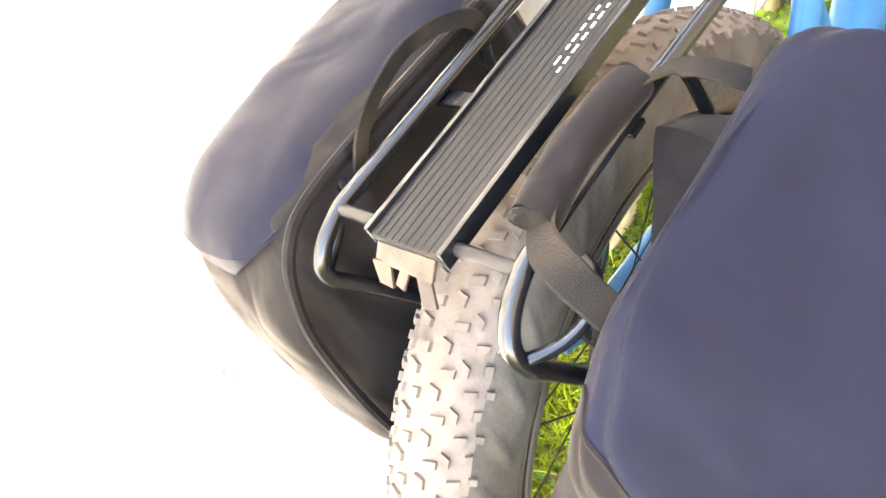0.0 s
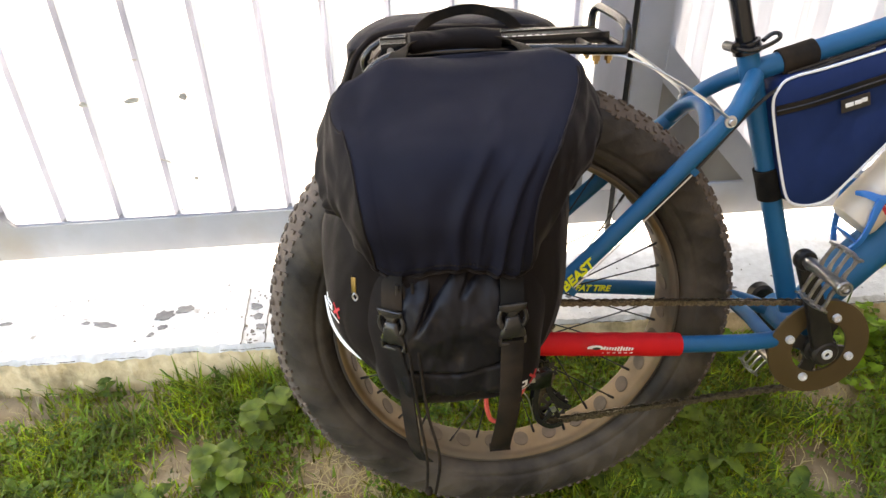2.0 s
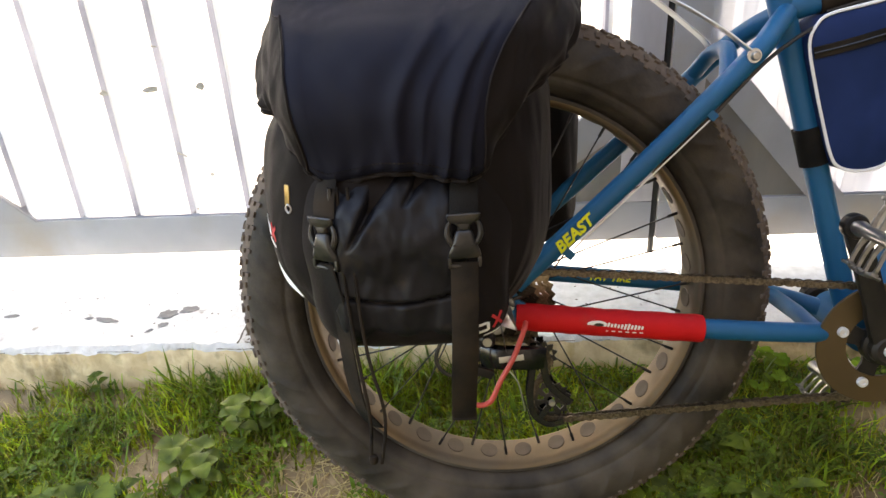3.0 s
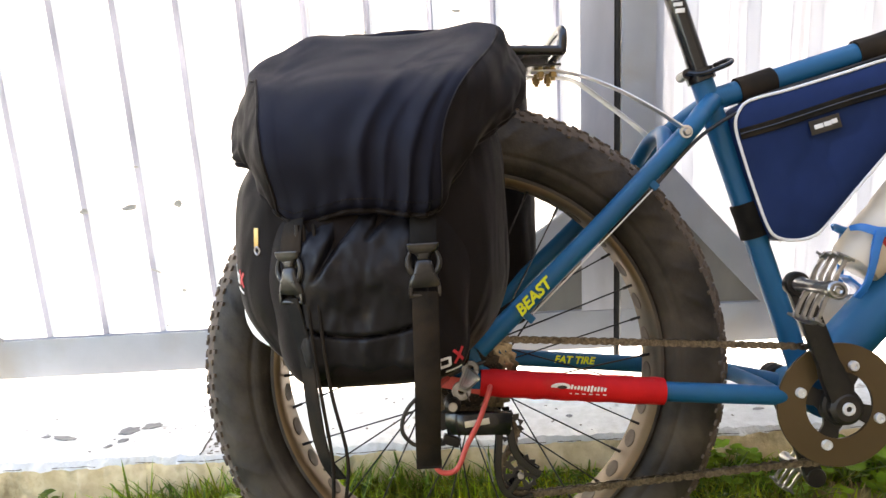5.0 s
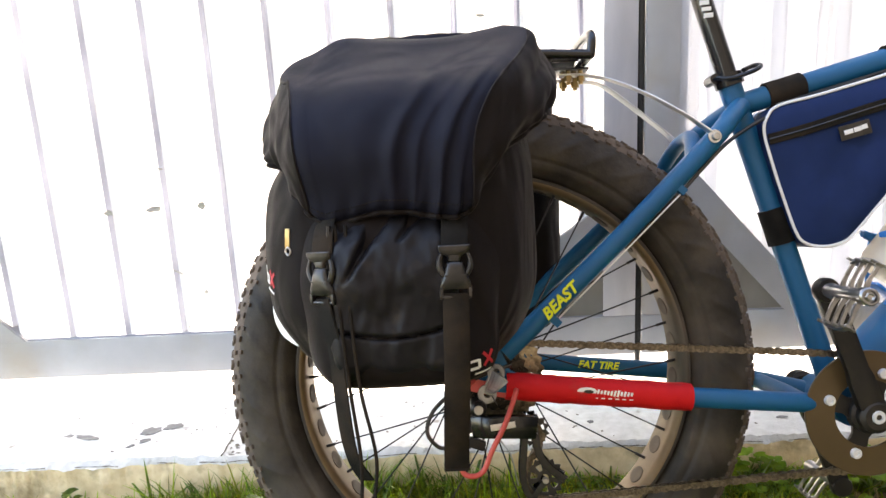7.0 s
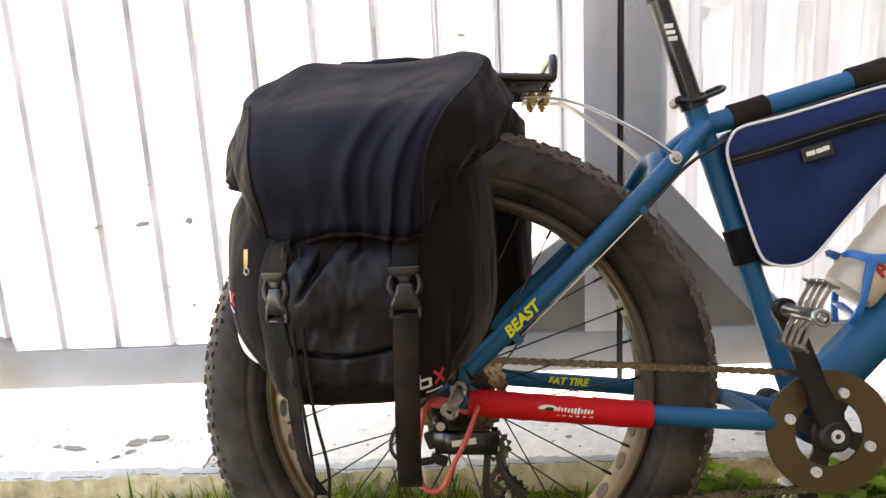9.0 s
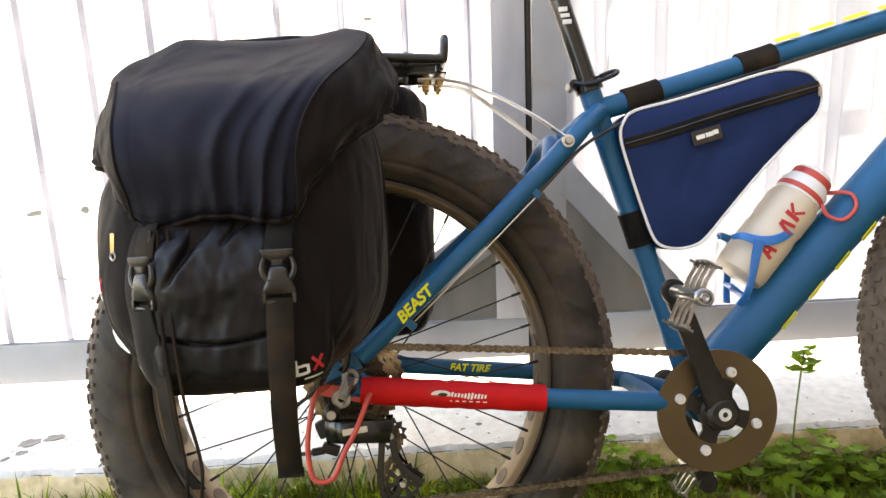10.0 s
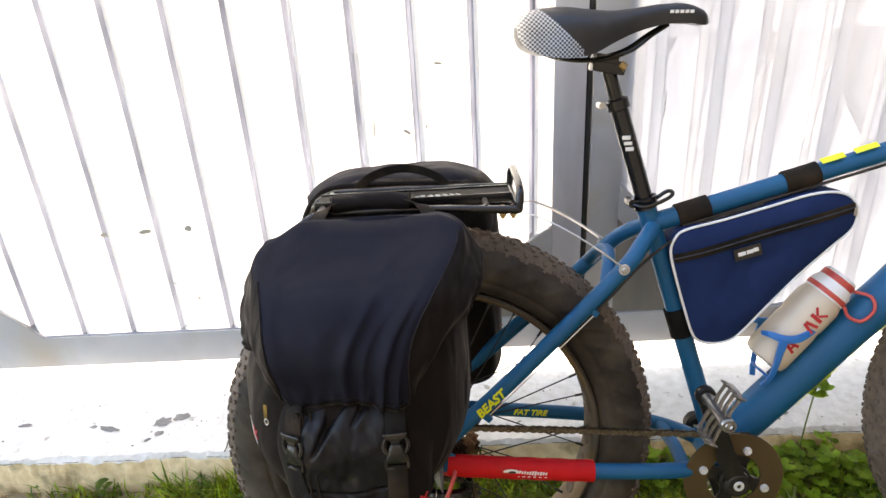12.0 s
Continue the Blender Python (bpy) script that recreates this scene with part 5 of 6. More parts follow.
def lid_point(u, s, out=0.0):
    """The near bag's lid: u runs round it (0 to 1 front, to 2 fore flap, to 3 inner edge, to 4 rear flap), s from the hem (0) to the crown (1)."""
    u %= 4.0
    f = u % 1.0
    side = int(u)
    hem = (float(np.interp(f, *HEM_FRONT)), float(np.interp(f, *HEM_FORE)), 0.330 + (0.306 - 0.330) * f + 0.045 * math.sin(math.pi * f), float(np.interp(1 - f, *HEM_REAR)))[side]
    z = hem + (0.418 - hem) * math.sin(s * math.pi / 2)
    q = {k: float(np.interp(z, LID_FINE, v)) for k, v in LID_ROWS.items()}
    ym = 0.5 * (q["sly"] + q["sry"])
    low = max(0.0, min(1.0, (0.40 - z) / 0.06))
    ctl = [Vector((q["slx"], q["sly"], 0)), Vector((q["slx"] * 0.66 + q["srx"] * 0.34, ym - 0.007 * low, 0)), Vector((q["slx"] * 0.30 + q["srx"] * 0.70, ym - 0.010 * low, 0)), Vector((q["srx"], q["sry"], 0)),
           Vector((q["x1"] - 0.010 * low, 0.62 * q["sry"] + 0.38 * q["yb"], 0)), Vector((q["x1"], 0.30 * q["sry"] + 0.70 * q["yb"], 0)), Vector((q["x1"] - 0.030, q["yb"], 0)),
           Vector((q["x0"] + 0.045, q["yb"], 0)), Vector((q["x0"], 0.35 * q["sly"] + 0.65 * q["yb"], 0)), Vector((q["x0"] + 0.005 * low, 0.66 * q["sly"] + 0.34 * q["yb"], 0))]
    spans = ((0, 3), (3, 3), (6, 1), (7, 3))
    first, count = spans[side]
    t = first + f * count
    i, t = int(t) % 10, t - int(t)
    p0, p1, p2, p3 = (ctl[(i + k) % 10] for k in (-1, 0, 1, 2))
    v = 0.5 * ((2 * p1) + (p2 - p0) * t + (2 * p0 - 5 * p1 + 4 * p2 - p3) * t * t + (3 * p1 - p0 - 3 * p2 + p3) * t ** 3)
    tan = (p2 - p0) * (1 - t) + (p3 - p1) * t
    d = Vector((tan.y, -tan.x, 0)).normalized()
    x, y = v.x, v.y
    w = min(1.0, (0.42 - z) / 0.06)
    over = z - hem
    fold = 0.0
    edge = 1.0
    if side == 0:
        edge = min(1.0, f / 0.10, (1 - f) / 0.07)
        up = max(0.0, (z - 0.2) / 0.2)
        hang = min(1.0, max(0.0, (0.410 - z) / 0.13)) ** 1.25
        wander = 0.050 * noise.noise((z * 16, f * 3, 2.0))
        for fh, ft, wd, hi in FOLDS:
            k = (f + wander - fh - (ft - fh) * up ** 1.05) / (wd * (0.7 + 0.5 * up))
            fold += hi * math.exp(-(k * (1.2 if k > 0 else 0.85)) ** 2) * hang * edge
        fold -= 0.0040 * hang * edge
        for fg, wd, hi, reach in GATHERS:
            reach *= 0.65
            k = (f - fg - 1.5 * over) / (wd * (1 + over / reach))
            fold += 0.8 * hi * math.exp(-k * k) * math.exp(-(over / reach) ** 2) * min(1.0, 0.25 + over / 0.012)
        fold -= 0.0024 * math.exp(-(over / 0.04) ** 2)
        fold += 0.0045 * noise.noise((x * 12 + z * 5, z * 4, 4.0)) * w * edge + 0.0016 * noise.noise((x * 34 + z * 22, z * 26, 14.0)) * w
    elif side in (1, 3):
        # the side flaps puff out over their drawn-in edges and crumple
        g = f if side == 1 else 1 - f
        puff = math.sin(math.pi * min(1.0, g * 1.05)) ** 0.7
        fall = math.exp(-(over / 0.07) ** 2)
        wild = 1.5
        fold += 0.0050 * puff * math.sin(math.pi * min(1.0, over / 0.075)) * (over < 0.075)
        fold += 0.0075 * wild * puff * noise.noise((g * 7, z * 26, 6.0 + side)) * fall
        fold += 0.0060 * wild * puff * noise.noise((g * 17, z * 40, 16.0 + side)) * math.exp(-(over / 0.04) ** 2)
        fold += 0.0055 * wild * puff * math.sin(g * 40 + 3 * math.sin(g * 9)) * math.exp(-(over / 0.018) ** 2)
    tuck = -0.012 * max(0.0, 1 - over / 0.009) if side != 2 else 0.0
    g = (fold + tuck + out) * w + 0.003 * noise.noise((x * 5, y * 5, z * 5))
    sag = 0.011 * (1 - w) * max(-0.75, min(0.30, ((x + 0.065) / 0.085) ** 2 - 0.75) - 2.2 * max(0.0, -0.165 - x) / 0.06)
    return Vector((x + d.x * g, y + d.y * g, z + sag + 0.35 * g * (1 - w) + out * (1 - w)))


def flap_top(c):
    """Height above which the lid is navy panel, beside the seams."""
    if c.x > -0.1:
        return np.interp(c.x, [-0.1, 0.05], [0.385, 0.400])
    return np.interp(c.y, [-0.235, -0.165], [0.352, 0.392])


def lid_mesh():
    b = bmesh.new()
    cols = [k / 170 for k in range(170)] + [1 + k / 70 for k in range(70)] + [2 + k / 40 for k in range(40)] + [3 + k / 70 for k in range(70)]
    n, ns = len(cols), 64
    rows, left, right = [], [], []
    for i in range(-1, ns):
        s = 0.05 if i < 0 else (i / (ns - 1)) ** 1.15 * 0.97
        # the lowest row is the turned-in edge of the hem
        rows.append([b.verts.new(lid_point(u, s, -0.006 if i < 0 else 0.0)) for u in cols])
        if i >= 0:
            left.append(lid_point(0.0, s, 0.0006))
            right.append(lid_point(0.99999, s, 0.0006))
    top = [v.co.copy() for v in rows[-1]]
    cen = sum(top, Vector()) / n
    for k in (0.85, 0.7, 0.5, 0.3, 0.12):
        rows.append([b.verts.new(cen + (p - cen) * k + Vector((0, 0, 0.003 * (1 - k * k)))) for p in top])
    for i in range(len(rows) - 1):
        for j in range(n):
            b.faces.new((rows[i][j], rows[i][(j + 1) % n], rows[i + 1][(j + 1) % n], rows[i + 1][j]))
    b.faces.new(rows[-1])
    for k, f in enumerate(b.faces):
        c = f.calc_center_median()
        # the navy panel runs over the top to the inner edge; the flaps hang below it
        f.material_index = 1 if k % n < 170 or c.z > flap_top(c) else 0
    bmesh.ops.recalc_face_normals(b, faces=b.faces)
    return b, [p for p in left if p.z < 0.356], [p for p in right if p.z < 0.402]


def webbing(pts, width, thick=0.0012, k=5, up=(0, 1, 0)):
    """A flat strap of that width; up is its face."""
    return sweep(bmesh.new(), curve_through(pts, k), 1.0, 8, section=(width / 2, thick), up=up)


def buckle(parent, at, yaw=0.0, tilt=0.0):
    """Side-release buckle: a plug with two prongs in the open flanks of a socket, a ladder bar below; at is its middle."""
    m = pose(*at, tilt, 0, yaw)

    def shell(rows, ring):
        b = bmesh.new()
        loops = [[b.verts.new((hw * cx, yc + hy * cy, zz)) for cx, cy in ring] for zz, hw, hy, yc in rows]
        n = len(ring)
        for r0, r1 in zip(loops, loops[1:]):
            for j in range(n):
                b.faces.new((r0[j], r0[(j + 1) % n], r1[(j + 1) % n], r1[j]))
        b.faces.new(loops[0])
        b.faces.new(loops[-1])
        bmesh.ops.recalc_face_normals(b, faces=b.faces)
        return b
    oval = [(math.copysign(abs(math.cos(t)) ** 0.6, math.cos(t)), math.copysign(abs(math.sin(t)) ** 0.75, math.sin(t))) for t in (2 * math.pi * j / 20 for j in range(20))]
    b = shell([(0.0045, 0.0060, 0.0026, 0), (0.0030, 0.0078, 0.0042, 0), (-0.001, 0.0090, 0.0050, -0.0004), (-0.006, 0.0104, 0.0053, -0.0006), (-0.011, 0.0126, 0.0053, -0.0006), (-0.0155, 0.0146, 0.0050, -0.0004), (-0.0200, 0.0154, 0.0042, 0), (-0.0215, 0.0150, 0.0030, 0)], oval)
    # lower frame of the ladder: two cheeks and the end bar
    for sx in (-1, 1):
        box((0.0032, 0.0062, 0.0085), (sx * 0.0138, 0, -0.0248), 0.0010, (0, 0, 0), b)
    sweep(b, [(-0.0150, 0, -0.0290), (0.0150, 0, -0.0290)], 0.0024, 10)
    box((0.0205, 0.0010, 0.0016), (0, -0.0052, -0.0085), 0.0004, (0, 0, 0), b)
    bmesh.ops.transform(b, matrix=m, verts=b.verts)
    p = part("buckle", b, M_PLASTIC, parent, "black plastic side-release buckle", angle=34)
    b = shell([(0.0052, 0.0056, 0.0030, 0), (0.0085, 0.0060, 0.0036, 0), (0.0110, 0.0090, 0.0030, 0), (0.0132, 0.0138, 0.0036, -0.0006), (0.0165, 0.0152, 0.0030, -0.0014), (0.0195, 0.0154, 0.0022, -0.0024), (0.0205, 0.0148, 0.0012, -0.0026)], oval)
    bmesh.ops.transform(b, matrix=m, verts=b.verts)
    part("buckle_plug", b, M_PLASTIC, p)
    for sx in (-1, 1):
        pts = curve_through([(sx * 0.0125, -0.0002, 0.0125), (sx * 0.0146, -0.0004, 0.0070), (sx * 0.0150, -0.0006, 0.0010), (sx * 0.0128, -0.0006, -0.0050), (sx * 0.0100, -0.0004, -0.0085)], 4)
        b = sweep(bmesh.new(), pts, [0.0017 + 0.0013 * min(1, i / 9) for i in range(17)], 8)
        bmesh.ops.transform(b, matrix=m, verts=b.verts)
        part("prong", b, M_PLASTIC, p)
    return p


def cross_logo(parent, m, k=1.0, onto=None):
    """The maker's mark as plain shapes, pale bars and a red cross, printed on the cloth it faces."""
    tree = BVHTree.FromPolygons([v.co for v in onto.data.vertices], [p.vertices for p in onto.data.polygons])
    ahead = (m.to_3x3() @ Vector((0, 1, 0))).normalized()
    for sx, sz, x, z, mat, tilt in ((0.0026, 0.014, -0.014, 0.001, M_WHITE, 0), (0.009, 0.0026, -0.009, -0.005, M_WHITE, 0), (0.009, 0.0022, -0.009, 0.002, M_WHITE, 0), (0.0026, 0.008, -0.004, -0.0015, M_WHITE, 0),
                                    (0.0028, 0.016, 0.006, 0.001, M_PRINTRED, 40), (0.0028, 0.016, 0.006, 0.001, M_PRINTRED, -40), (0.018, 0.0018, 0.001, -0.0105, M_WHITE, 0)):
        b = box((sx * k, 0.0006, sz * k), (0, 0, 0), 0)
        bmesh.ops.subdivide_edges(b, edges=b.edges[:], cuts=5, use_grid_fill=True)
        bmesh.ops.transform(b, matrix=pose(x * k, 0, z * k, 0, tilt, 0), verts=b.verts)
        bmesh.ops.transform(b, matrix=m, verts=b.verts)
        for v in b.verts:
            flat = v.co - ahead * ((v.co - m.translation) @ ahead)
            back = (v.co - m.translation) @ ahead
            place, _, _, _ = tree.ray_cast(flat - ahead * 0.05, ahead, 0.12)
            if place:
                v.co = place + ahead * (back - 0.0008)
        part("mark", b, mat, parent)


bag = thing("pannier_bag", BIKE, "black and navy cloth pannier bag, lid buckled down", "pannier bag", "pannier bags")
sack = part("body", soft_body([(0.034, -0.110, -0.100, 0.45), (0.042, -0.078, -0.058, 0.72), (0.058, -0.044, -0.036, 0.88), (0.083, -0.024, -0.016, 0.95), (0.12, -0.005, -0.003, 0.97), (0.18, -0.002, 0.001, 0.97),
                        (0.235, -0.008, 0.002, 0.96), (0.275, -0.030, -0.002, 0.92), (0.32, -0.042, -0.014, 0.82), (0.355, -0.060, -0.030, 0.62), (0.38, -0.10, -0.07, 0.38)], sag=0.004), M_CLOTH, bag)
panel = part("front_panel", bag_body([(0.031, -0.150, -0.055, -0.22, -0.258), (0.039, -0.178, -0.024, -0.21, -0.288), (0.06, -0.194, -0.006, -0.20, -0.299), (0.10, -0.200, -0.002, -0.20, -0.301), (0.16, -0.202, 0.000, -0.20, -0.300), (0.205, -0.198, -0.006, -0.20, -0.290), (0.222, -0.18, -0.02, -0.21, -0.272)], p=3.0, seed=2.0), M_CLOTH, bag)
lid_bm, seam_a, seam_b = lid_mesh()
lid = part("lid", lid_bm, [M_CLOTH, M_NAVY], bag, "navy lid with an elastic gathered hem", angle=60)
for line in (seam_a, seam_b):
    part("piping", tube(line[1:], 0.0016, 6), M_CLOTH, lid)
line = []
for u in np.linspace(4.0, 3.15, 26):
    k = min(np.linspace(0.2, 0.95, 120), key=lambda v: abs(lid_point(u, v).z - flap_top(lid_point(u, v))))
    line.append(lid_point(u, k, 0.0006))
for _ in range(3):
    line[1:-1] = [(p + q * 2 + r) / 4 for p, q, r in zip(line, line[1:], line[2:])]
part("piping", tube(seam_a[-1:] + line, 0.0016, 6), M_CLOTH, lid)
part("hem_binding", tube([lid_point(u, 0.012, 0.0024) + Vector((0, 0, 0.0010 * noise.noise((u * 30, 0.0, 3.0)))) for u in np.linspace(3.02, 5.98, 300)], 0.0026, 8), M_CLOTH, lid)
# stitch line above the binding
for k in range(44):
    u = 4.02 + k * 0.0222
    part("stitch", tube([lid_point(u, 0.045, 0.0008), lid_point(u + 0.012, 0.045, 0.0008)], 0.0006, 5), M_WEB, lid)


M_POUCH = material("black_pocket_nylon", (0.0043, 0.0041, 0.0060), (0.0072, 0.0068, 0.0088), 0.48, scale=18, bump=0.12, grain=1200, spec=0.24, crumple=0.45,
                   dust=(0.05, 0.037, 0.025), dust_scale=26, dust_at=(0.58, 0.84))


def pocket():
    """The gathered front pocket between the straps: a full pouch with a seam across and folds under the hem."""
    b = bmesh.new()
    nu, nv = 90, 90
    rows = []
    for j in range(nv + 1):
        v = j / nv
        z = 0.037 + 0.179 * v
        row = []
        for i in range(nu + 1):
            u = i / nu
            half = 0.072 - 0.018 * max(0, v - 0.55) - 0.012 * max(0, 0.25 - v) / 0.25
            x = -0.108 + (u - 0.5) * 2 * half
            eu, ev = min(u, 1 - u) / 0.17, v / 0.16
            puff = (1 - (1 - min(1, eu)) ** 2.2) * (1 - (1 - min(1, ev)) ** 2.2)
            full = 0.020 + 0.016 * math.exp(-((v - 0.62) / 0.22) ** 2) + 0.008 * math.exp(-((v - 0.22) / 0.18) ** 2)
            y = -0.281 - full * puff
            # seam across the pouch sags between the straps
            seam = 0.40 - 0.11 * math.sin(math.pi * u) ** 0.6
            y += 0.0055 * math.exp(-((v - seam) / 0.012) ** 2) + (0.003 if v < seam else 0)
            # two deep pleats under the lid and small creases between them
            for ut, ub, vb, deep in ((0.48, 0.19, 0.59, 0.024), (0.76, 0.56, 0.80, 0.018), (0.20, 0.10, 0.78, 0.008)):
                if v > vb:
                    k = (v - vb) / (1 - vb)
                    y += deep * k ** 0.7 * math.exp(-((u - ub - (ut - ub) * k) / (0.016 + 0.045 * k)) ** 2) * min(1, eu)
            if v > 0.5:
                y += 0.002 * (v - 0.5) * math.sin(u * 34 - 6 * v) * min(1, eu)
            y += 0.020 * max(0, (v - 0.80) / 0.20) ** 1.4
            y += 0.004 * noise.noise((u * 5, v * 5, 9)) + 0.0015 * noise.noise((u * 16, v * 12, 3))
            row.append(b.verts.new((x, y, z)))
        rows.append(row)
    for j in range(nv):
        for i in range(nu):
            b.faces.new((rows[j][i], rows[j][i + 1], rows[j + 1][i + 1], rows[j + 1][i]))
    bmesh.ops.recalc_face_normals(b, faces=b.faces)
    bmesh.ops.solidify(b, geom=b.faces[:], thickness=0.003)
    return b


part("front_pocket", pocket(), M_POUCH, bag, "puffed front pocket with dust stains", angle=60)
part("pocket_piping", tube(curve_through([(-0.166, -0.30, 0.20), (-0.168, -0.300, 0.15), (-0.164, -0.300, 0.08), (-0.160, -0.296, 0.03)], 6), 0.0022, 6), M_PLASTIC, bag)
YAW_A, YAW_B = -34.0, 6.0
part("strap", webbing([(-0.170, -0.286, 0.208), (-0.1725, -0.297, 0.190), (-0.1735, -0.302, 0.172)], 0.025, up=lambda i: (-0.55, -1, 0)), M_WEB, bag)
part("strap", webbing([(-0.043, -0.290, 0.210), (-0.044, -0.307, 0.190), (-0.045, -0.313, 0.172)], 0.026), M_WEB, bag)
buckle(bag, (-0.1745, -0.305, 0.155), YAW_A, 3)
buckle(bag, (-0.0455, -0.3155, 0.1555), YAW_B, 3)
part("strap", webbing([(-0.1750, -0.3045, 0.130), (-0.1725, -0.303, 0.115), (-0.1660, -0.300, 0.080), (-0.1625, -0.296, 0.03), (-0.160, -0.286, -0.012), (-0.156, -0.272, -0.040), (-0.146, -0.262, -0.062)], 0.0215, up=lambda i: (-0.95 + 0.008 * i, -1, 0)), M_WEB, bag, "hanging webbing strap end")
b = webbing([(-0.0455, -0.3155, 0.130), (-0.0465, -0.3150, 0.100), (-0.0480, -0.310, 0.050), (-0.0505, -0.294, 0.005), (-0.0525, -0.272, -0.035), (-0.0530, -0.262, -0.056)], 0.0255)
box((0.0262, 0.0042, 0.010), (-0.0530, -0.2615, -0.0525), 0.001, (-16, 0, 0), b)
part("strap", b, M_WEB, bag, "hanging webbing strap end, folded and sewn")
for k, (dx, zb) in enumerate(((0.0, -0.075), (0.010, -0.085))):
    part("cord", tube(curve_through([(-0.160 + dx, -0.298, 0.20), (-0.158 + dx, -0.310, 0.12), (-0.152 + dx, -0.308, 0.04), (-0.146 + dx * 1.5, -0.300, -0.03), (-0.148 + dx, -0.297, zb)], 6), 0.0018, 6), M_WEB, bag)
part("cord_knot", lathe([(0, -0.006), (0.004, -0.004), (0.005, 0), (0.004, 0.004), (0, 0.006)], 10, m=along((-0.146, -0.297, -0.08), (-0.146, -0.297, 0))), M_WEB, bag)
part("zip_pull", box((0.006, 0.002, 0.020), (-0.2125, -0.271, 0.190), 0.001, (0, 4, -30)), M_BRASS, bag, "brass zip pull")
part("zip_ring", tube(curve_through([(-0.2125, -0.273, 0.181), (-0.2095, -0.274, 0.177), (-0.2120, -0.274, 0.173), (-0.2150, -0.272, 0.177)], 4, True), 0.001, 5, closed=True), M_STEEL, bag)
part("reflective_strip", webbing([(-0.2545, -0.168, 0.128), (-0.2490, -0.190, 0.108), (-0.2380, -0.210, 0.094), (-0.2270, -0.224, 0.087), (-0.2140, -0.238, 0.082)], 0.015, 0.0012, 6, up=lambda i: (-1, -0.35 - i * 0.035, -0.25)), M_REFLECT, bag, "white reflective strip")
cross_logo(bag, pose(-0.2390, -0.2390, 0.149, 0, 14, -54), 1.25, sack)
cross_logo(bag, pose(-0.0215, -0.2900, 0.060, 0, -10, 25), 1.15, panel)
# carrying handle: padded roll lying on the carrier, its webbing ends sewn to the bag
hd = part("handle", webbing([(-0.148, -0.150, 0.388), (-0.145, -0.130, 0.408), (-0.133, -0.108, 0.417), (-0.10, -0.099, 0.421), (-0.05, -0.099, 0.421), (-0.016, -0.106, 0.418), (0.004, -0.124, 0.412), (0.014, -0.150, 0.396)], 0.022, 0.0014, 6, up=lambda i: (0, 0.55 if i in range(10, 34) else 0.2, 1)), M_WEB, bag, "webbing carrying handle")
b = tube(curve_through([(-0.126, -0.0995, 0.4245), (-0.124, -0.0995, 0.4245), (-0.095, -0.097, 0.4265), (-0.055, -0.097, 0.4265), (-0.023, -0.0995, 0.4245), (-0.021, -0.0995, 0.4245)], 8), [0.0112] + [0.0138] * 39 + [0.0112], 18)
for v in b.verts:
    v.co.z = 0.4200 + (v.co.z - 0.4255) * 0.9 + 0.0022 * noise.noise(v.co * 42)
    v.co.y += 0.0022 * noise.noise(v.co * 38 + Vector((4, 0, 0)))
part("grip_pad", b, M_CLOTH, hd, "padded cloth grip")

far = thing("pannier_bag", BIKE, "black cloth pannier bag with a navy lid on the gate side", "pannier bag", "pannier bags")
far_sack = part("body", bag_body([(0.03, -0.17, 0.08, 0.10, 0.20), (0.042, -0.200, 0.104, 0.082, 0.232), (0.09, -0.222, 0.120, 0.074, 0.252), (0.20, -0.234, 0.124, 0.070, 0.262), (0.32, -0.228, 0.124, 0.070, 0.262),
                       (0.375, -0.208, 0.118, 0.072, 0.258), (0.405, -0.186, 0.100, 0.078, 0.24), (0.417, -0.13, 0.05, 0.10, 0.21)], seed=5.0), M_CLOTH, far)


def far_lid():
    b = bmesh.new()
    na, ns = 120, 22
    rows = []
    for i in range(ns + 1):
        s = i / ns
        row = []
        for j in range(na):
            a = 2 * math.pi * j / na
            x1, y1 = rounded(-0.044, 0.176, 0.168, 0.0900, a, 3.2)
            hem = 0.345 - 0.09 * max(0, math.sin(a)) + 0.056 * min(1, max(0, -math.sin(a) * 1.25))
            if s < 0.5:
                z = hem + (max(0.385, hem) - hem) * s * 2
                x, y = x1, y1
            else:
                k = 1 - (s - 0.5) * 2
                x, y = -0.044 + (x1 + 0.044) * k, 0.178 + (y1 - 0.178) * k
                top = max(0.385, hem)
                z = top + (0.435 - top) * (1 - k ** 3) ** 0.8 - 0.010 * (1 - k) * math.cos((x + 0.044) * 12)
            w = 0.006 * noise.noise((x * 8, y * 8, z * 8)) + 0.003 * noise.noise((x * 24, y * 14, 1))
            row.append(b.verts.new((x, y + (w if s < 0.5 else 0), z + w)))
        rows.append(row)
    for i in range(ns):
        for j in range(na):
            b.faces.new((rows[i][j], rows[i][(j + 1) % na], rows[i + 1][(j + 1) % na], rows[i + 1][j]))
    bmesh.ops.remove_doubles(b, verts=b.verts, dist=0.0002)
    bmesh.ops.recalc_face_normals(b, faces=b.faces)
    bmesh.ops.solidify(b, geom=b.faces[:], thickness=0.002)
    return b


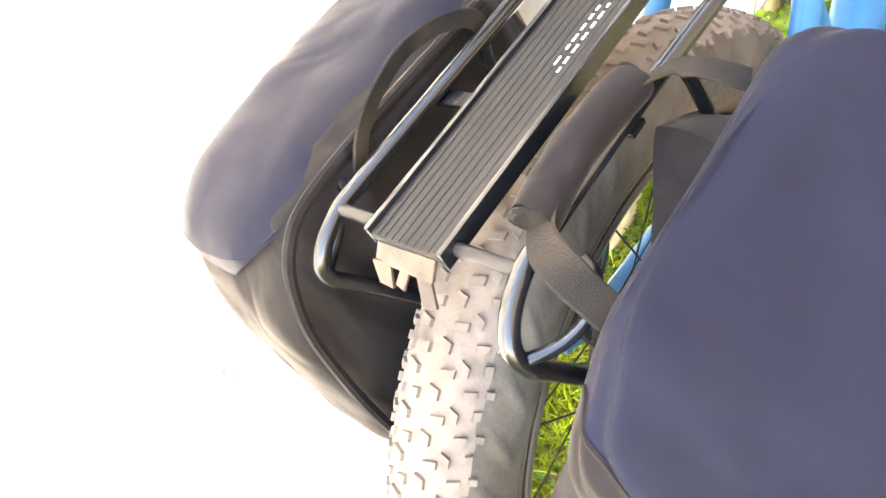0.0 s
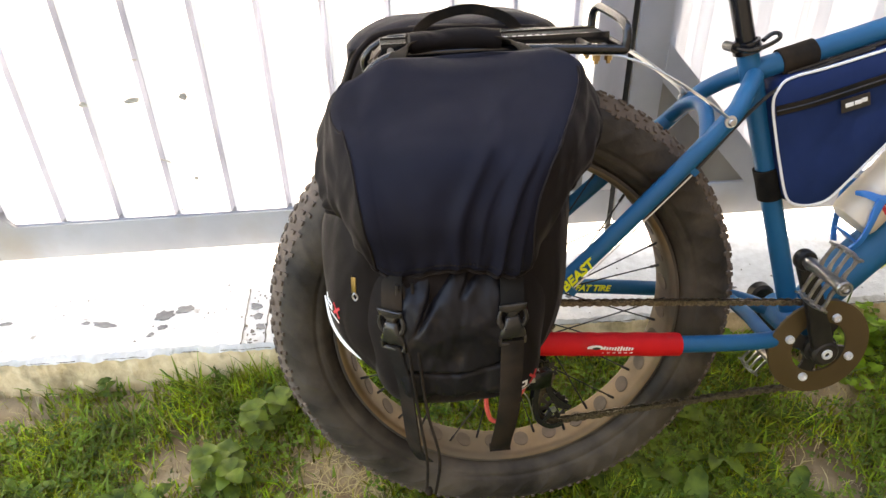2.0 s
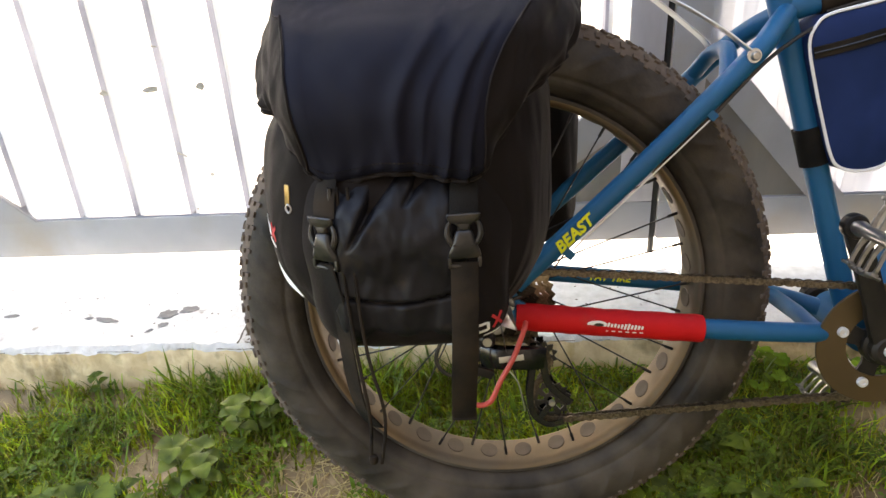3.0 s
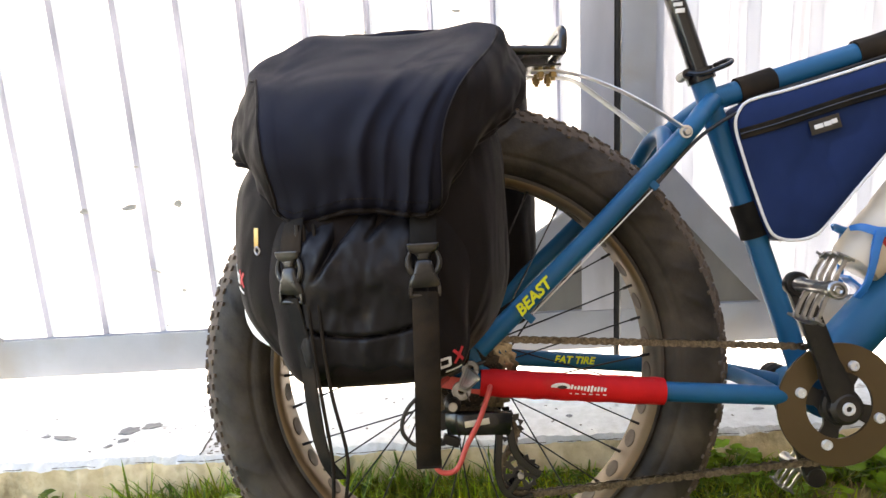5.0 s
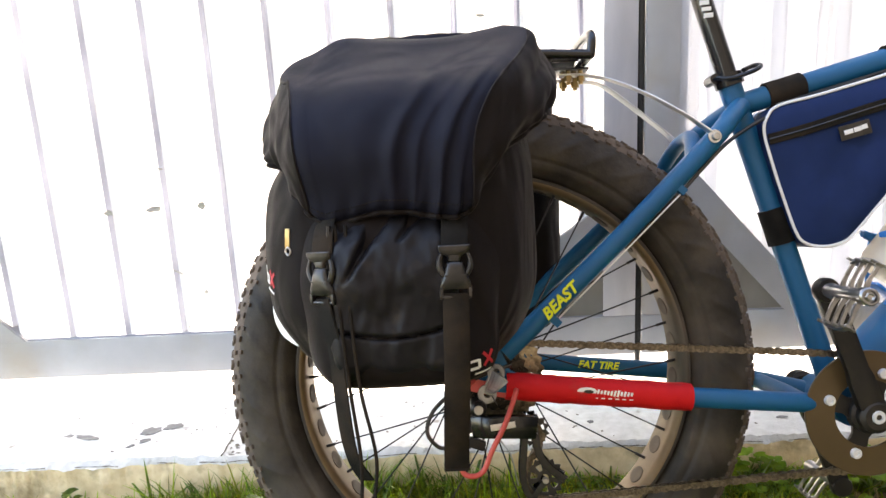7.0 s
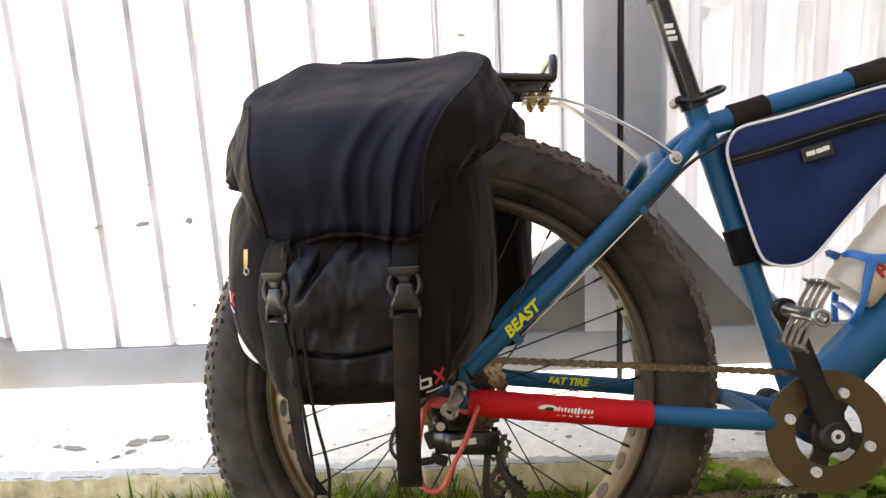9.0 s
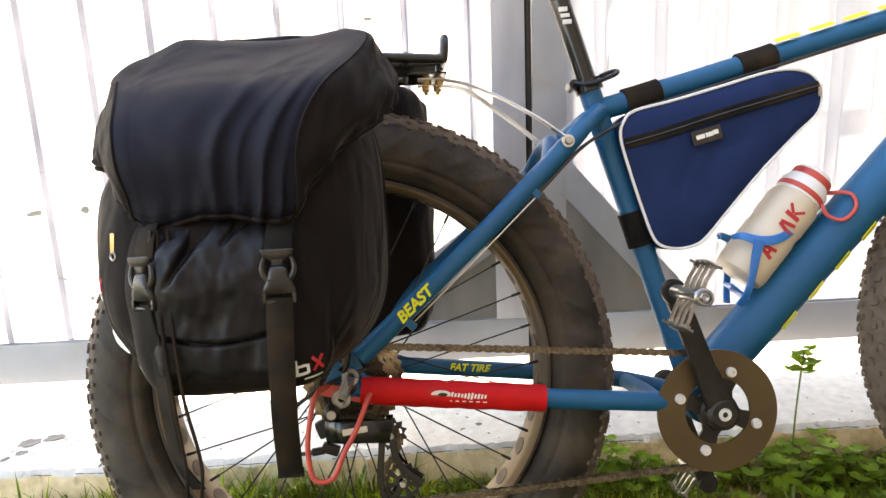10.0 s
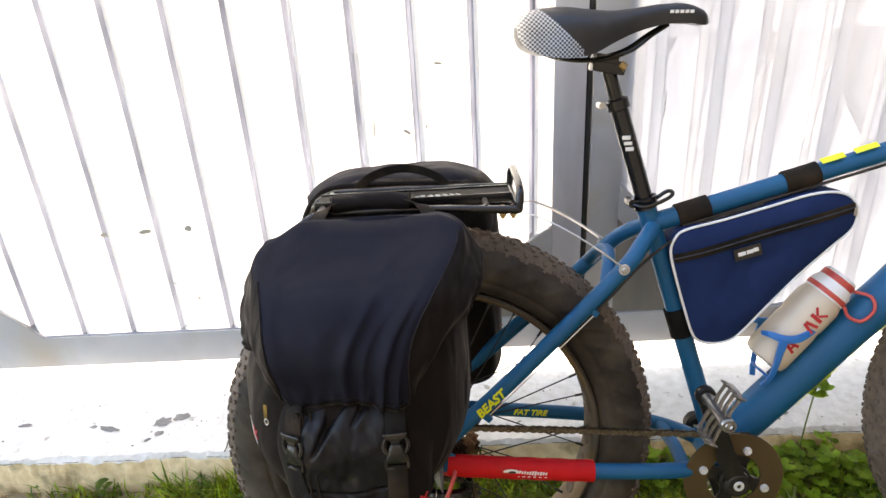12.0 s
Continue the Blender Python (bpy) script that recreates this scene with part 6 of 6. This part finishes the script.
part("lid", far_lid(), M_NAVY, far, "navy cloth lid", angle=60)
part("back_piping", tube(curve_through([(0.06, 0.082, 0.408), (-0.06, 0.080, 0.414), (-0.150, 0.080, 0.412), (-0.184, 0.083, 0.396), (-0.206, 0.085, 0.362), (-0.220, 0.085, 0.31), (-0.226, 0.085, 0.20), (-0.212, 0.088, 0.09), (-0.190, 0.096, 0.05), (-0.13, 0.103, 0.036)], 6), 0.0048, 8), M_CLOTH, far)
part("handle", webbing([(-0.118, 0.070, 0.385), (-0.110, 0.066, 0.410), (-0.085, 0.066, 0.430), (-0.04, 0.067, 0.440), (0.0, 0.066, 0.433), (0.03, 0.066, 0.415), (0.040, 0.070, 0.39)], 0.015, 0.0014, 7, up=lambda i: (0, 1, 0.25)), M_WEB, far, "arched webbing carrying handle")
cross_logo(far, pose(0.1335, 0.15, 0.12, 0, 0, 90), 0.9, far_sack)

# triangular bag in the frame
fb = thing("frame_bag", BIKE, "blue nylon triangular frame bag with white piping", "bicycle bag")
TRI = [(0.376, 0.300), (0.382, 0.322), (0.398, 0.335), (0.45, 0.346), (0.52, 0.363), (0.585, 0.379), (0.625, 0.381), (0.650, 0.371), (0.660, 0.350), (0.654, 0.322), (0.625, 0.296), (0.575, 0.250), (0.53, 0.203), (0.490, 0.160), (0.472, 0.148), (0.448, 0.1445), (0.425, 0.150), (0.413, 0.165), (0.400, 0.205), (0.386, 0.255)]
loop = curve_through([(x, 0, z) for x, z in TRI], 4, True)
cen = sum(loop, Vector()) / len(loop)
b = bmesh.new()
rings = []
for y, k in ((-0.0275, 0.0), (-0.0325, 0.25), (-0.034, 0.5), (-0.0335, 0.75), (-0.0305, 0.93), (-0.027, 1.0), (0.0, 1.012), (0.027, 1.0), (0.0305, 0.93), (0.034, 0.5), (0.0275, 0.0)):
    ring = []
    for p in loop:
        q = cen + (p - cen) * max(k, 0.02)
        wv = 0.0018 * noise.noise((q.x * 16, y * 10, q.z * 16)) if abs(y) > 0.029 else 0
        ring.append(b.verts.new((q.x, y + wv, q.z)))
    rings.append(ring)
nl = len(loop)
for r0, r1 in zip(rings, rings[1:]):
    for j in range(nl):
        b.faces.new((r0[j], r0[(j + 1) % nl], r1[(j + 1) % nl], r1[j]))
b.faces.new(rings[0])
b.faces.new(rings[-1][::-1])
bmesh.ops.recalc_face_normals(b, faces=b.faces)
part("body", b, M_BAGBLUE, fb, angle=60)
for y in (-0.0285, 0.0285):
    part("piping", tube([Vector((p.x, y, p.z)) for p in loop], 0.0021, 6, closed=True), M_WHITE, fb, "white piping")
zs = part("zip", webbing([(0.381, -0.0310, 0.290), (0.43, -0.0362, 0.301), (0.52, -0.0374, 0.325), (0.60, -0.0362, 0.344), (0.655, -0.0305, 0.357)], 0.0145, 0.0012, 8), M_WEB, fb, "black zip under a flap")
part("zip_teeth", tube(curve_through([(0.381, -0.0324, 0.290), (0.43, -0.0376, 0.301), (0.52, -0.0388, 0.325), (0.60, -0.0376, 0.344), (0.655, -0.0319, 0.357)], 8), 0.0013, 5), M_PLASTIC, zs)
part("zip_puller", box((0.004, 0.002, 0.014), (0.655, -0.031, 0.350), 0.0008), M_STEEL, zs)
tag = part("label_patch", box((0.042, 0.001, 0.019), (0.492, -0.0366, 0.296), 0.0004, (0, -13, 0)), M_PLASTIC, fb)
for dx, dz, w in ((-0.009, -0.002, 0.012), (0.003, 0.001, 0.010), (0.012, 0.004, 0.008)):
    part("print_bar", box((w, 0.0008, 0.006), (0.492 + dx, -0.0375, 0.296 + dz), 0.0003, (0, -13, 0)), M_WHITE, tag)


def cuff(a, b2, r, wd, nm="strap"):
    """A velcro strap wrapped round a tube from a towards b2."""
    m = along(a, b2)
    bb = lathe([(r, 0), (r + 0.0028, 0.0006), (r + 0.003, wd / 2), (r + 0.0028, wd - 0.0006), (r, wd)], 28)
    for v in bb.verts:
        f = 0.0012 * noise.noise(v.co * 70)
        v.co += Vector((v.co.x, 0, v.co.z)).normalized() * f
    bmesh.ops.transform(bb, matrix=m, verts=bb.verts)
    return part(nm, bb, M_WEB, fb, "black hook-and-loop strap")


tt = lambda x: Vector((x, 0, 0.3405 + (x - 0.350) * 0.2578))
cuff(tt(0.3915), tt(0.5), 0.0156, 0.052)
cuff(tt(0.556), tt(0.7), 0.0153, 0.054)
cuff((0.3935, 0, 0.199), (0.4155, 0, 0.1235), 0.0160, 0.050)

# bottle in its cage
BA, BT = Vector((0.540, 0, 0.100)), Vector((0.664, 0, 0.2405))
AX = (BT - BA).normalized()
bottle = thing("water_bottle", BIKE, "frosted plastic water bottle with a red and white cap", "bottle")
m = along(BA, BT)
part("bottle_body", lathe([(0, 0.0), (0.026, 0.0), (0.034, 0.004), (0.0365, 0.014), (0.0365, 0.075), (0.035, 0.085), (0.0365, 0.095), (0.0365, 0.128), (0.033, 0.138), (0.030, 0.142), (0, 0.142)], 40, m=m), M_BOTTLE, bottle)
part("cap", lathe([(0.030, 0.139), (0.0335, 0.141), (0.0335, 0.158), (0.031, 0.162), (0.027, 0.170), (0.027, 0.180), (0.024, 0.183), (0, 0.183)], 40, m=m), M_WHITE, bottle, "white screw cap")
part("cap_band", lathe([(0.0335, 0.143), (0.0342, 0.144), (0.0342, 0.150), (0.0335, 0.151)], 40, m=m), M_REDWIRE, bottle)
part("cap_band", lathe([(0.0272, 0.166), (0.0282, 0.167), (0.0282, 0.177), (0.0272, 0.178)], 40, m=m), M_REDWIRE, bottle)
PX = Vector((AX.z, 0, -AX.x))
part("loop_strap", tube(curve_through([BA + AX * 0.172 + PX * 0.028, BA + AX * 0.184 + PX * 0.046 + Vector((0, -0.024, 0)), BA + AX * 0.170 + PX * 0.060 + Vector((0, -0.034, 0)), BA + AX * 0.145 + PX * 0.056 + Vector((0, -0.036, 0)), BA + AX * 0.138 + PX * 0.038 + Vector((0, -0.030, 0)), BA + AX * 0.146 + PX * 0.024 + Vector((0, -0.026, 0))], 6), 0.0028, 8), M_REDWIRE, bottle, "red loop strap")
for u, v, w, h, t in ((0.104, 0.004, 0.006, 0.022, 0), (0.113, 0.010, 0.004, 0.015, 42), (0.113, -0.002, 0.004, 0.015, -42), (0.084, 0.002, 0.005, 0.022, 14), (0.092, 0.002, 0.005, 0.022, -14), (0.042, 0.002, 0.005, 0.022, 14), (0.050, 0.002, 0.005, 0.022, -14), (0.046, -0.001, 0.010, 0.004, 0)):
    p = part("print_mark", box((w, 0.0008, h), (0, 0, 0), 0.0002), M_PRINTRED, bottle)
    p.matrix_basis = Matrix.Translation(BA + AX * u - PX * v + Vector((0, -0.0369 + 1.1 * v * v * 10, 0))) @ pose(0, 0, 0, 0, -48 + t, 0)
cage = part("bottle_cage", webbing([BA + PX * 0.041 + AX * -0.016, BA + PX * 0.040 + AX * 0.03, BA + PX * 0.039 + AX * 0.085], 0.022, 0.002, 5, up=PX), M_CAGE, bike, "bright blue plastic bottle cage")
for s in (-1, 1):
    # a bar hugging the bottle and the stem that carries it down to the foot
    arm = [(0.527, s * 0.022, 0.156), (0.536, s * 0.034, 0.157), (0.556, s * 0.0405, 0.150), (0.580, s * 0.0405, 0.150), (0.607, s * 0.030, 0.160), (0.614, s * 0.016, 0.166)]
    b = sweep(bmesh.new(), curve_through(arm, 6), [0.55 + 0.5 * math.sin(math.pi * i / 30) for i in range(31)], 10, section=(0.0062, 0.0026), up=(0, 1, 0))
    part("cage_band", b, M_CAGE, cage)
    arm = [(0.556, s * 0.0415, 0.150), (0.550, s * 0.0410, 0.128), (0.546, s * 0.039, 0.105), (0.540, s * 0.033, 0.080), (0.534, s * 0.020, 0.062)]
    part("cage_strut", sweep(bmesh.new(), curve_through(arm, 6), [1.2 - 0.4 * min(1, i / 12) for i in range(25)], 10, section=(0.0060, 0.0026), up=(0, 1, 0)), M_CAGE, cage)
part("cage_foot", box((0.034, 0.028, 0.004), tuple(BA + PX * 0.014 + AX * -0.016), 0.0015, (0, 42, 0)), M_CAGE, cage)

# ---------------------------------------------------------------- plants
rng = random.Random(11)
BARE = [(-0.56, -0.48, 0.09), (-0.28, -0.535, 0.12), (0.66, -0.40, 0.13), (0.56, -0.60, 0.10), (-0.95, -0.32, 0.09), (-0.50, -0.66, 0.07)]


def cover(x, y):
    """How densely grass grows, 0 to 1."""
    d = 0.70 + 0.60 * noise.noise((x * 2.6, y * 2.6, 8.0))
    for bx, by, br in BARE:
        q = math.hypot(x - bx, (y - by) * 1.2) / br
        d *= min(1, max(0.04, q - 0.45))
    if x < -0.62 and y > -0.36:
        d *= 0.35
    return d


def blades(count, x0, x1, y0, y1, tall, wide, dens=True, boost=None):
    verts, faces = [], []
    n = 0
    while n < count:
        x, y = rng.uniform(x0, x1), rng.uniform(y0, y1)
        if dens and rng.random() > cover(x, y):
            continue
        near = max(0, 1 - abs(y - KERB_Y + 0.03) / 0.10) * (1 if -0.60 < x < 0.1 else 0.15) if boost else 0
        h = tall * rng.uniform(0.4, 1.15) * (0.75 + 0.5 * noise.noise((x * 5, y * 5, 2.0)) + 0.9 * near * rng.random())
        a = rng.uniform(0, 2 * math.pi)
        bend = rng.uniform(0.15, 0.95) * h
        w = wide * rng.uniform(0.6, 1.3)
        cx, sx = math.cos(a), math.sin(a)
        tw = rng.uniform(-0.6, 0.6)
        px, py = -math.sin(a + tw), math.cos(a + tw)
        z0 = ground_height(x, y) - 0.004
        i = len(verts)
        for t, ww in ((0, 1.0), (0.45, 0.85), (0.8, 0.5)):
            q = bend * t * t
            zz = z0 + h * (t - 0.28 * t * t * (bend / h))
            verts.append((x + cx * q + px * w * ww, y + sx * q + py * w * ww, zz))
            verts.append((x + cx * q - px * w * ww, y + sx * q - py * w * ww, zz))
        verts.append((x + cx * bend, y + sx * bend, z0 + h * (1 - 0.28 * bend / h)))
        faces += [(i, i + 1, i + 3, i + 2), (i + 2, i + 3, i + 5, i + 4), (i + 4, i + 5, i + 6)]
        n += 1
    return verts, faces


def stuff(name, vf, mat, label, category):
    me = bpy.data.meshes.new(name)
    me.from_pydata(vf[0], [], vf[1])
    me.materials.append(mat)
    return tagged(new(name, me), label, category, kind="stuff")


stuff("grass", blades(75000, -1.45, 1.35, -1.05, -0.268, 0.060, 0.0018, True, True), M_GRASS, "patchy green meadow grass before the gate", "grass")
stuff("grass", blades(42000, -5, 3.5, -4.1, -1.04, 0.055, 0.0045, False), M_GRASS, "green meadow grass farther out from the gate", "grass")
stuff("grass", blades(9000, -5, -1.44, -1.05, -0.29, 0.055, 0.004, False), M_GRASS, "green meadow grass along the fence", "grass")
stuff("grass", blades(6000, 1.34, 3.5, -1.05, -0.29, 0.055, 0.004, False), M_GRASS, "green meadow grass along the gate", "grass")
stuff("grass", blades(9000, -1.45, 1.35, -1.05, -0.275, 0.072, 0.0032, True, True), M_LEAF, "broad green grass blades among the finer ones", "grass")
stuff("dry_grass", blades(13000, -1.45, 1.35, -1.05, -0.272, 0.045, 0.0011, False), M_DRY, "dry straw-coloured blades among the grass", "grass")
stuff("grass", blades(9000, -3, 5, 0.62, 2.2, 0.12, 0.003, False), M_GRASS, "sunlit grass beyond the gate", "grass")


def leaf(b, base, yaw, length, width, rise, droop=0.5, fold=0.25, lobes=0.0):
    """One leaf: a folded, drooping blade with a pointed, possibly lobed outline."""
    n = 8
    d = Vector((math.cos(yaw), math.sin(yaw), 0))
    s = Vector((-math.sin(yaw), math.cos(yaw), 0))
    rows = []
    for i in range(n + 1):
        t = i / n
        w = width * math.sin(math.pi * min(1, t * 0.93 + 0.05)) ** 0.8 * (1 + lobes * math.sin(t * 19))
        c = Vector(base) + d * length * (t - 0.12 * t * t) + Vector((0, 0, length * (rise * t - droop * t * t)))
        rows.append([b.verts.new(c - s * w + Vector((0, 0, fold * w))), b.verts.new(c), b.verts.new(c + s * w + Vector((0, 0, fold * w)))])
    for r0, r1 in zip(rows, rows[1:]):
        for k in (0, 1):
            b.faces.new((r0[k], r0[k + 1], r1[k + 1], r1[k]))


def rosette(name, x, y, count, length, width, label, lobes=0.0, rise=0.5):
    """A low plant with leaves from one root."""
    t = thing(name, pose(x, y, ground_height(x, y)), label, "weed", "broad-leaved weeds")
    for i in range(count):
        b = bmesh.new()
        f = rng.uniform(0.7, 1.2)
        leaf(b, (0, 0, 0.002), 2 * math.pi * i / count + rng.uniform(-0.4, 0.4), length * f, width * f, rise * rng.uniform(0.6, 1.5), 0.5, 0.25, lobes)
        part("leaf", b, M_LEAF, t)
    return t


def upright(name, x, y, height, pairs, length, width, label, lobes=0.0, lean=0.0):
    """A stem with leaves in pairs up to a tuft."""
    t = thing(name, pose(x, y, ground_height(x, y) if y < KERB_Y else KERB_Z), label, "weed", "upright weeds")
    pts = curve_through([(0, 0, -0.005), (lean * 0.3, 0.004, height * 0.5), (lean, 0.0, height)], 5)
    part("stem", tube(pts, 0.0016, 6), M_STEM, t)
    for k in range(pairs):
        f = (k + 1) / pairs
        p = pts[min(len(pts) - 1, int(f * (len(pts) - 1)))]
        for s in range(3 if f > 0.8 else 2):
            b = bmesh.new()
            leaf(b, p, k * 1.4 + s * (2.1 if f > 0.8 else math.pi) + rng.uniform(-0.3, 0.3), length * rng.uniform(0.7, 1.1) * (1.1 - 0.3 * f), width * rng.uniform(0.8, 1.1), 0.55, 0.55, 0.3, lobes)
            part("leaf", b, M_LEAF, t)
    return t


for x, y, h, p, l, w in ((-0.50, -0.53, 0.085, 6, 0.048, 0.0155), (-0.43, -0.44, 0.095, 6, 0.044, 0.0145), (-0.39, -0.40, 0.075, 5, 0.042, 0.014), (-0.47, -0.50, 0.06, 4, 0.04, 0.014), (-0.455, -0.555, 0.07, 5, 0.046, 0.015), (-0.74, -0.30, 0.05, 3, 0.03, 0.009), (-0.98, -0.62, 0.08, 5, 0.05, 0.011), (-0.84, -0.72, 0.07, 5, 0.05, 0.011)):
    upright("weed", x, y, h, p, l, w, "light green leafy weed growing in the grass")
def lobed_leaf(b, c, yaw, size, tilt):
    """A leaf of three rounded, notched lobes, slightly cupped."""
    d = Vector((math.cos(yaw), math.sin(yaw), tilt)).normalized()
    s = Vector((-math.sin(yaw), math.cos(yaw), 0))
    up = d.cross(s)
    n = 26
    mid = b.verts.new(Vector(c) + d * size * 0.45 - up * size * 0.06)
    rim = []
    for i in range(n):
        t = 2 * math.pi * i / n
        r = size * (0.36 + 0.17 * abs(math.cos(1.5 * t)) ** 0.7 + 0.035 * math.cos(9 * t))
        r *= 0.45 if abs(t - math.pi) < 0.3 else 1
        rim.append(b.verts.new(Vector(c) + d * (size * 0.45 + r * math.cos(t)) + s * r * math.sin(t) + up * size * 0.05 * math.cos(3 * t)))
    for i in range(n):
        b.faces.new((mid, rim[i], rim[(i + 1) % n]))


def clump(name, x, y, stems, height, size, spread_r, label):
    """Several stalks from one root, each with a lobed leaf at its tip and a pair below."""
    t = thing(name, pose(x, y, ground_height(x, y)), label, "weed", "lobed weeds")
    for k in range(stems):
        a, r = rng.uniform(0, 6.28), spread_r * math.sqrt(rng.random())
        h = height * rng.uniform(0.35, 1.0) * (1 - 0.4 * r / spread_r)
        tip = Vector((r * math.cos(a), r * math.sin(a) * 0.7, h))
        pts = curve_through([(0, 0, -0.004), (tip.x * 0.4, tip.y * 0.4, h * 0.6), tip], 4)
        part("stem", tube(pts, 0.0011, 5), M_STEM, t)
        b = bmesh.new()
        lobed_leaf(b, tip, a + rng.uniform(-0.5, 0.5), size * rng.uniform(0.8, 1.2), rng.uniform(-0.3, 0.4))
        for s in (-1, 1):
            lobed_leaf(b, tip - Vector((0, 0, 0.006)), a + s * rng.uniform(1.2, 1.8), size * rng.uniform(0.6, 0.9), rng.uniform(-0.3, 0.3))
        part("leaf", b, M_LOBED, t)
    return t


M_LOBED = material("celandine_leaf", (0.11, 0.19, 0.012), (0.26, 0.37, 0.03), 0.5, scale=24, bump=0.2, grain=150, island=0.3, through=0.5, spec=0.25)
for x, y, st, h, sz, sp in ((0.385, -0.305, 12, 0.15, 0.030, 0.05), (0.46, -0.32, 14, 0.085, 0.028, 0.06), (0.66, -0.315, 16, 0.085, 0.028, 0.07), (0.74, -0.33, 18, 0.10, 0.030, 0.07), (0.83, -0.31, 16, 0.12, 0.030, 0.06), (0.90, -0.34, 16, 0.08, 0.030, 0.07),
                            (0.99, -0.31, 14, 0.11, 0.030, 0.06), (0.56, -0.34, 12, 0.05, 0.026, 0.07), (0.70, -0.40, 12, 0.05, 0.026, 0.07), (1.10, -0.33, 14, 0.09, 0.03, 0.07)):
    clump("celandine", x, y, st, h, sz, sp, "yellow-green lobed weed growing against the concrete")
tall = thing("celandine", pose(0.755, -0.285, ground_height(0.755, -0.285)), "single tall lobed weed stalk before the concrete", "weed", "lobed weeds")
stalk = curve_through([(0, 0, -0.005), (0.002, 0.003, 0.12), (0.008, 0.002, 0.245)], 6)
part("stem", tube(stalk, 0.0018, 6), M_STEM, tall)
for k in range(11):
    b = bmesh.new()
    lobed_leaf(b, stalk[-1] + Vector((0, 0, -0.004 * k)), k * 2.4, rng.uniform(0.022, 0.034), rng.uniform(-0.2, 0.5))
    part("leaf", b, M_LOBED, tall)
for x, y in ((-0.72, -0.60), (-0.62, -0.58), (-0.80, -0.66), (-0.66, -0.70), (0.28, -0.56), (0.20, -0.62), (0.40, -0.55), (0.34, -0.45), (-0.10, -0.66), (0.06, -0.68), (-0.90, -0.52), (-0.70, -0.66), (-0.58, -0.64), (-0.76, -0.72), (-0.86, -0.62), (-0.62, -0.74), (-0.95, -0.70), (-0.52, -0.72), (-0.82, -0.55), (-1.02, -0.50), (-0.38, -0.62), (0.14, -0.58), (0.48, -0.66), (0.30, -0.68)):
    rosette("weed", x, y, rng.randint(6, 9), rng.uniform(0.050, 0.085), rng.uniform(0.011, 0.018), "low broad-leaved weed spreading in the grass", 0.16, 0.75)


def clover(count, x0, x1, y0, y1):
    """Low three-part leaves filling the sward."""
    b = bmesh.new()
    n = 0
    verts, faces = [], []
    while n < count:
        x, y = rng.uniform(x0, x1), rng.uniform(y0, y1)
        if rng.random() > cover(x, y) * (0.35 + 0.65 * (x > 0.1)):
            continue
        z = ground_height(x, y) + rng.uniform(0.008, 0.03)
        r = rng.uniform(0.005, 0.010)
        a0 = rng.uniform(0, 6.28)
        for k in range(3):
            a = a0 + k * 2.094
            i = len(verts)
            c, s = math.cos(a), math.sin(a)
            dz = rng.uniform(-0.3, 0.5) * r
            verts += [(x, y, z), (x + r * (0.7 * c - 0.55 * s), y + r * (0.7 * s + 0.55 * c), z + dz), (x + r * 1.25 * c, y + r * 1.25 * s, z + dz * 0.6), (x + r * (0.7 * c + 0.55 * s), y + r * (0.7 * s - 0.55 * c), z + dz)]
            faces.append((i, i + 1, i + 2, i + 3))
        n += 1
    return verts, faces


def roots(count, cx, cy, rx, ry):
    """Bleached runners lying on the trodden soil."""
    b = bmesh.new()
    for _ in range(count):
        x, y = cx + rng.gauss(0, rx), cy + rng.gauss(0, ry)
        a, turn, step = rng.uniform(0, 6.28), rng.uniform(-0.5, 0.5), rng.uniform(0.010, 0.020)
        pts = []
        for _ in range(7):
            pts.append((x, y, ground_height(x, y) + 0.002 + rng.random() * 0.004))
            x, y, a = x + math.cos(a) * step, y + math.sin(a) * step, a + turn + rng.uniform(-0.3, 0.3)
        sweep(b, curve_through(pts, 2), rng.uniform(0.0006, 0.0013), 4)
    return b


tagged(part("dry_roots", roots(130, -0.24, -0.555, 0.07, 0.05), M_DRY), "bleached dry runners lying on bare soil by the tyre", "roots", kind="stuff")
stuff("clover", clover(14000, -1.5, 1.3, -1.0, -0.275), M_LEAF, "small clover-like leaves among the grass", "clover")
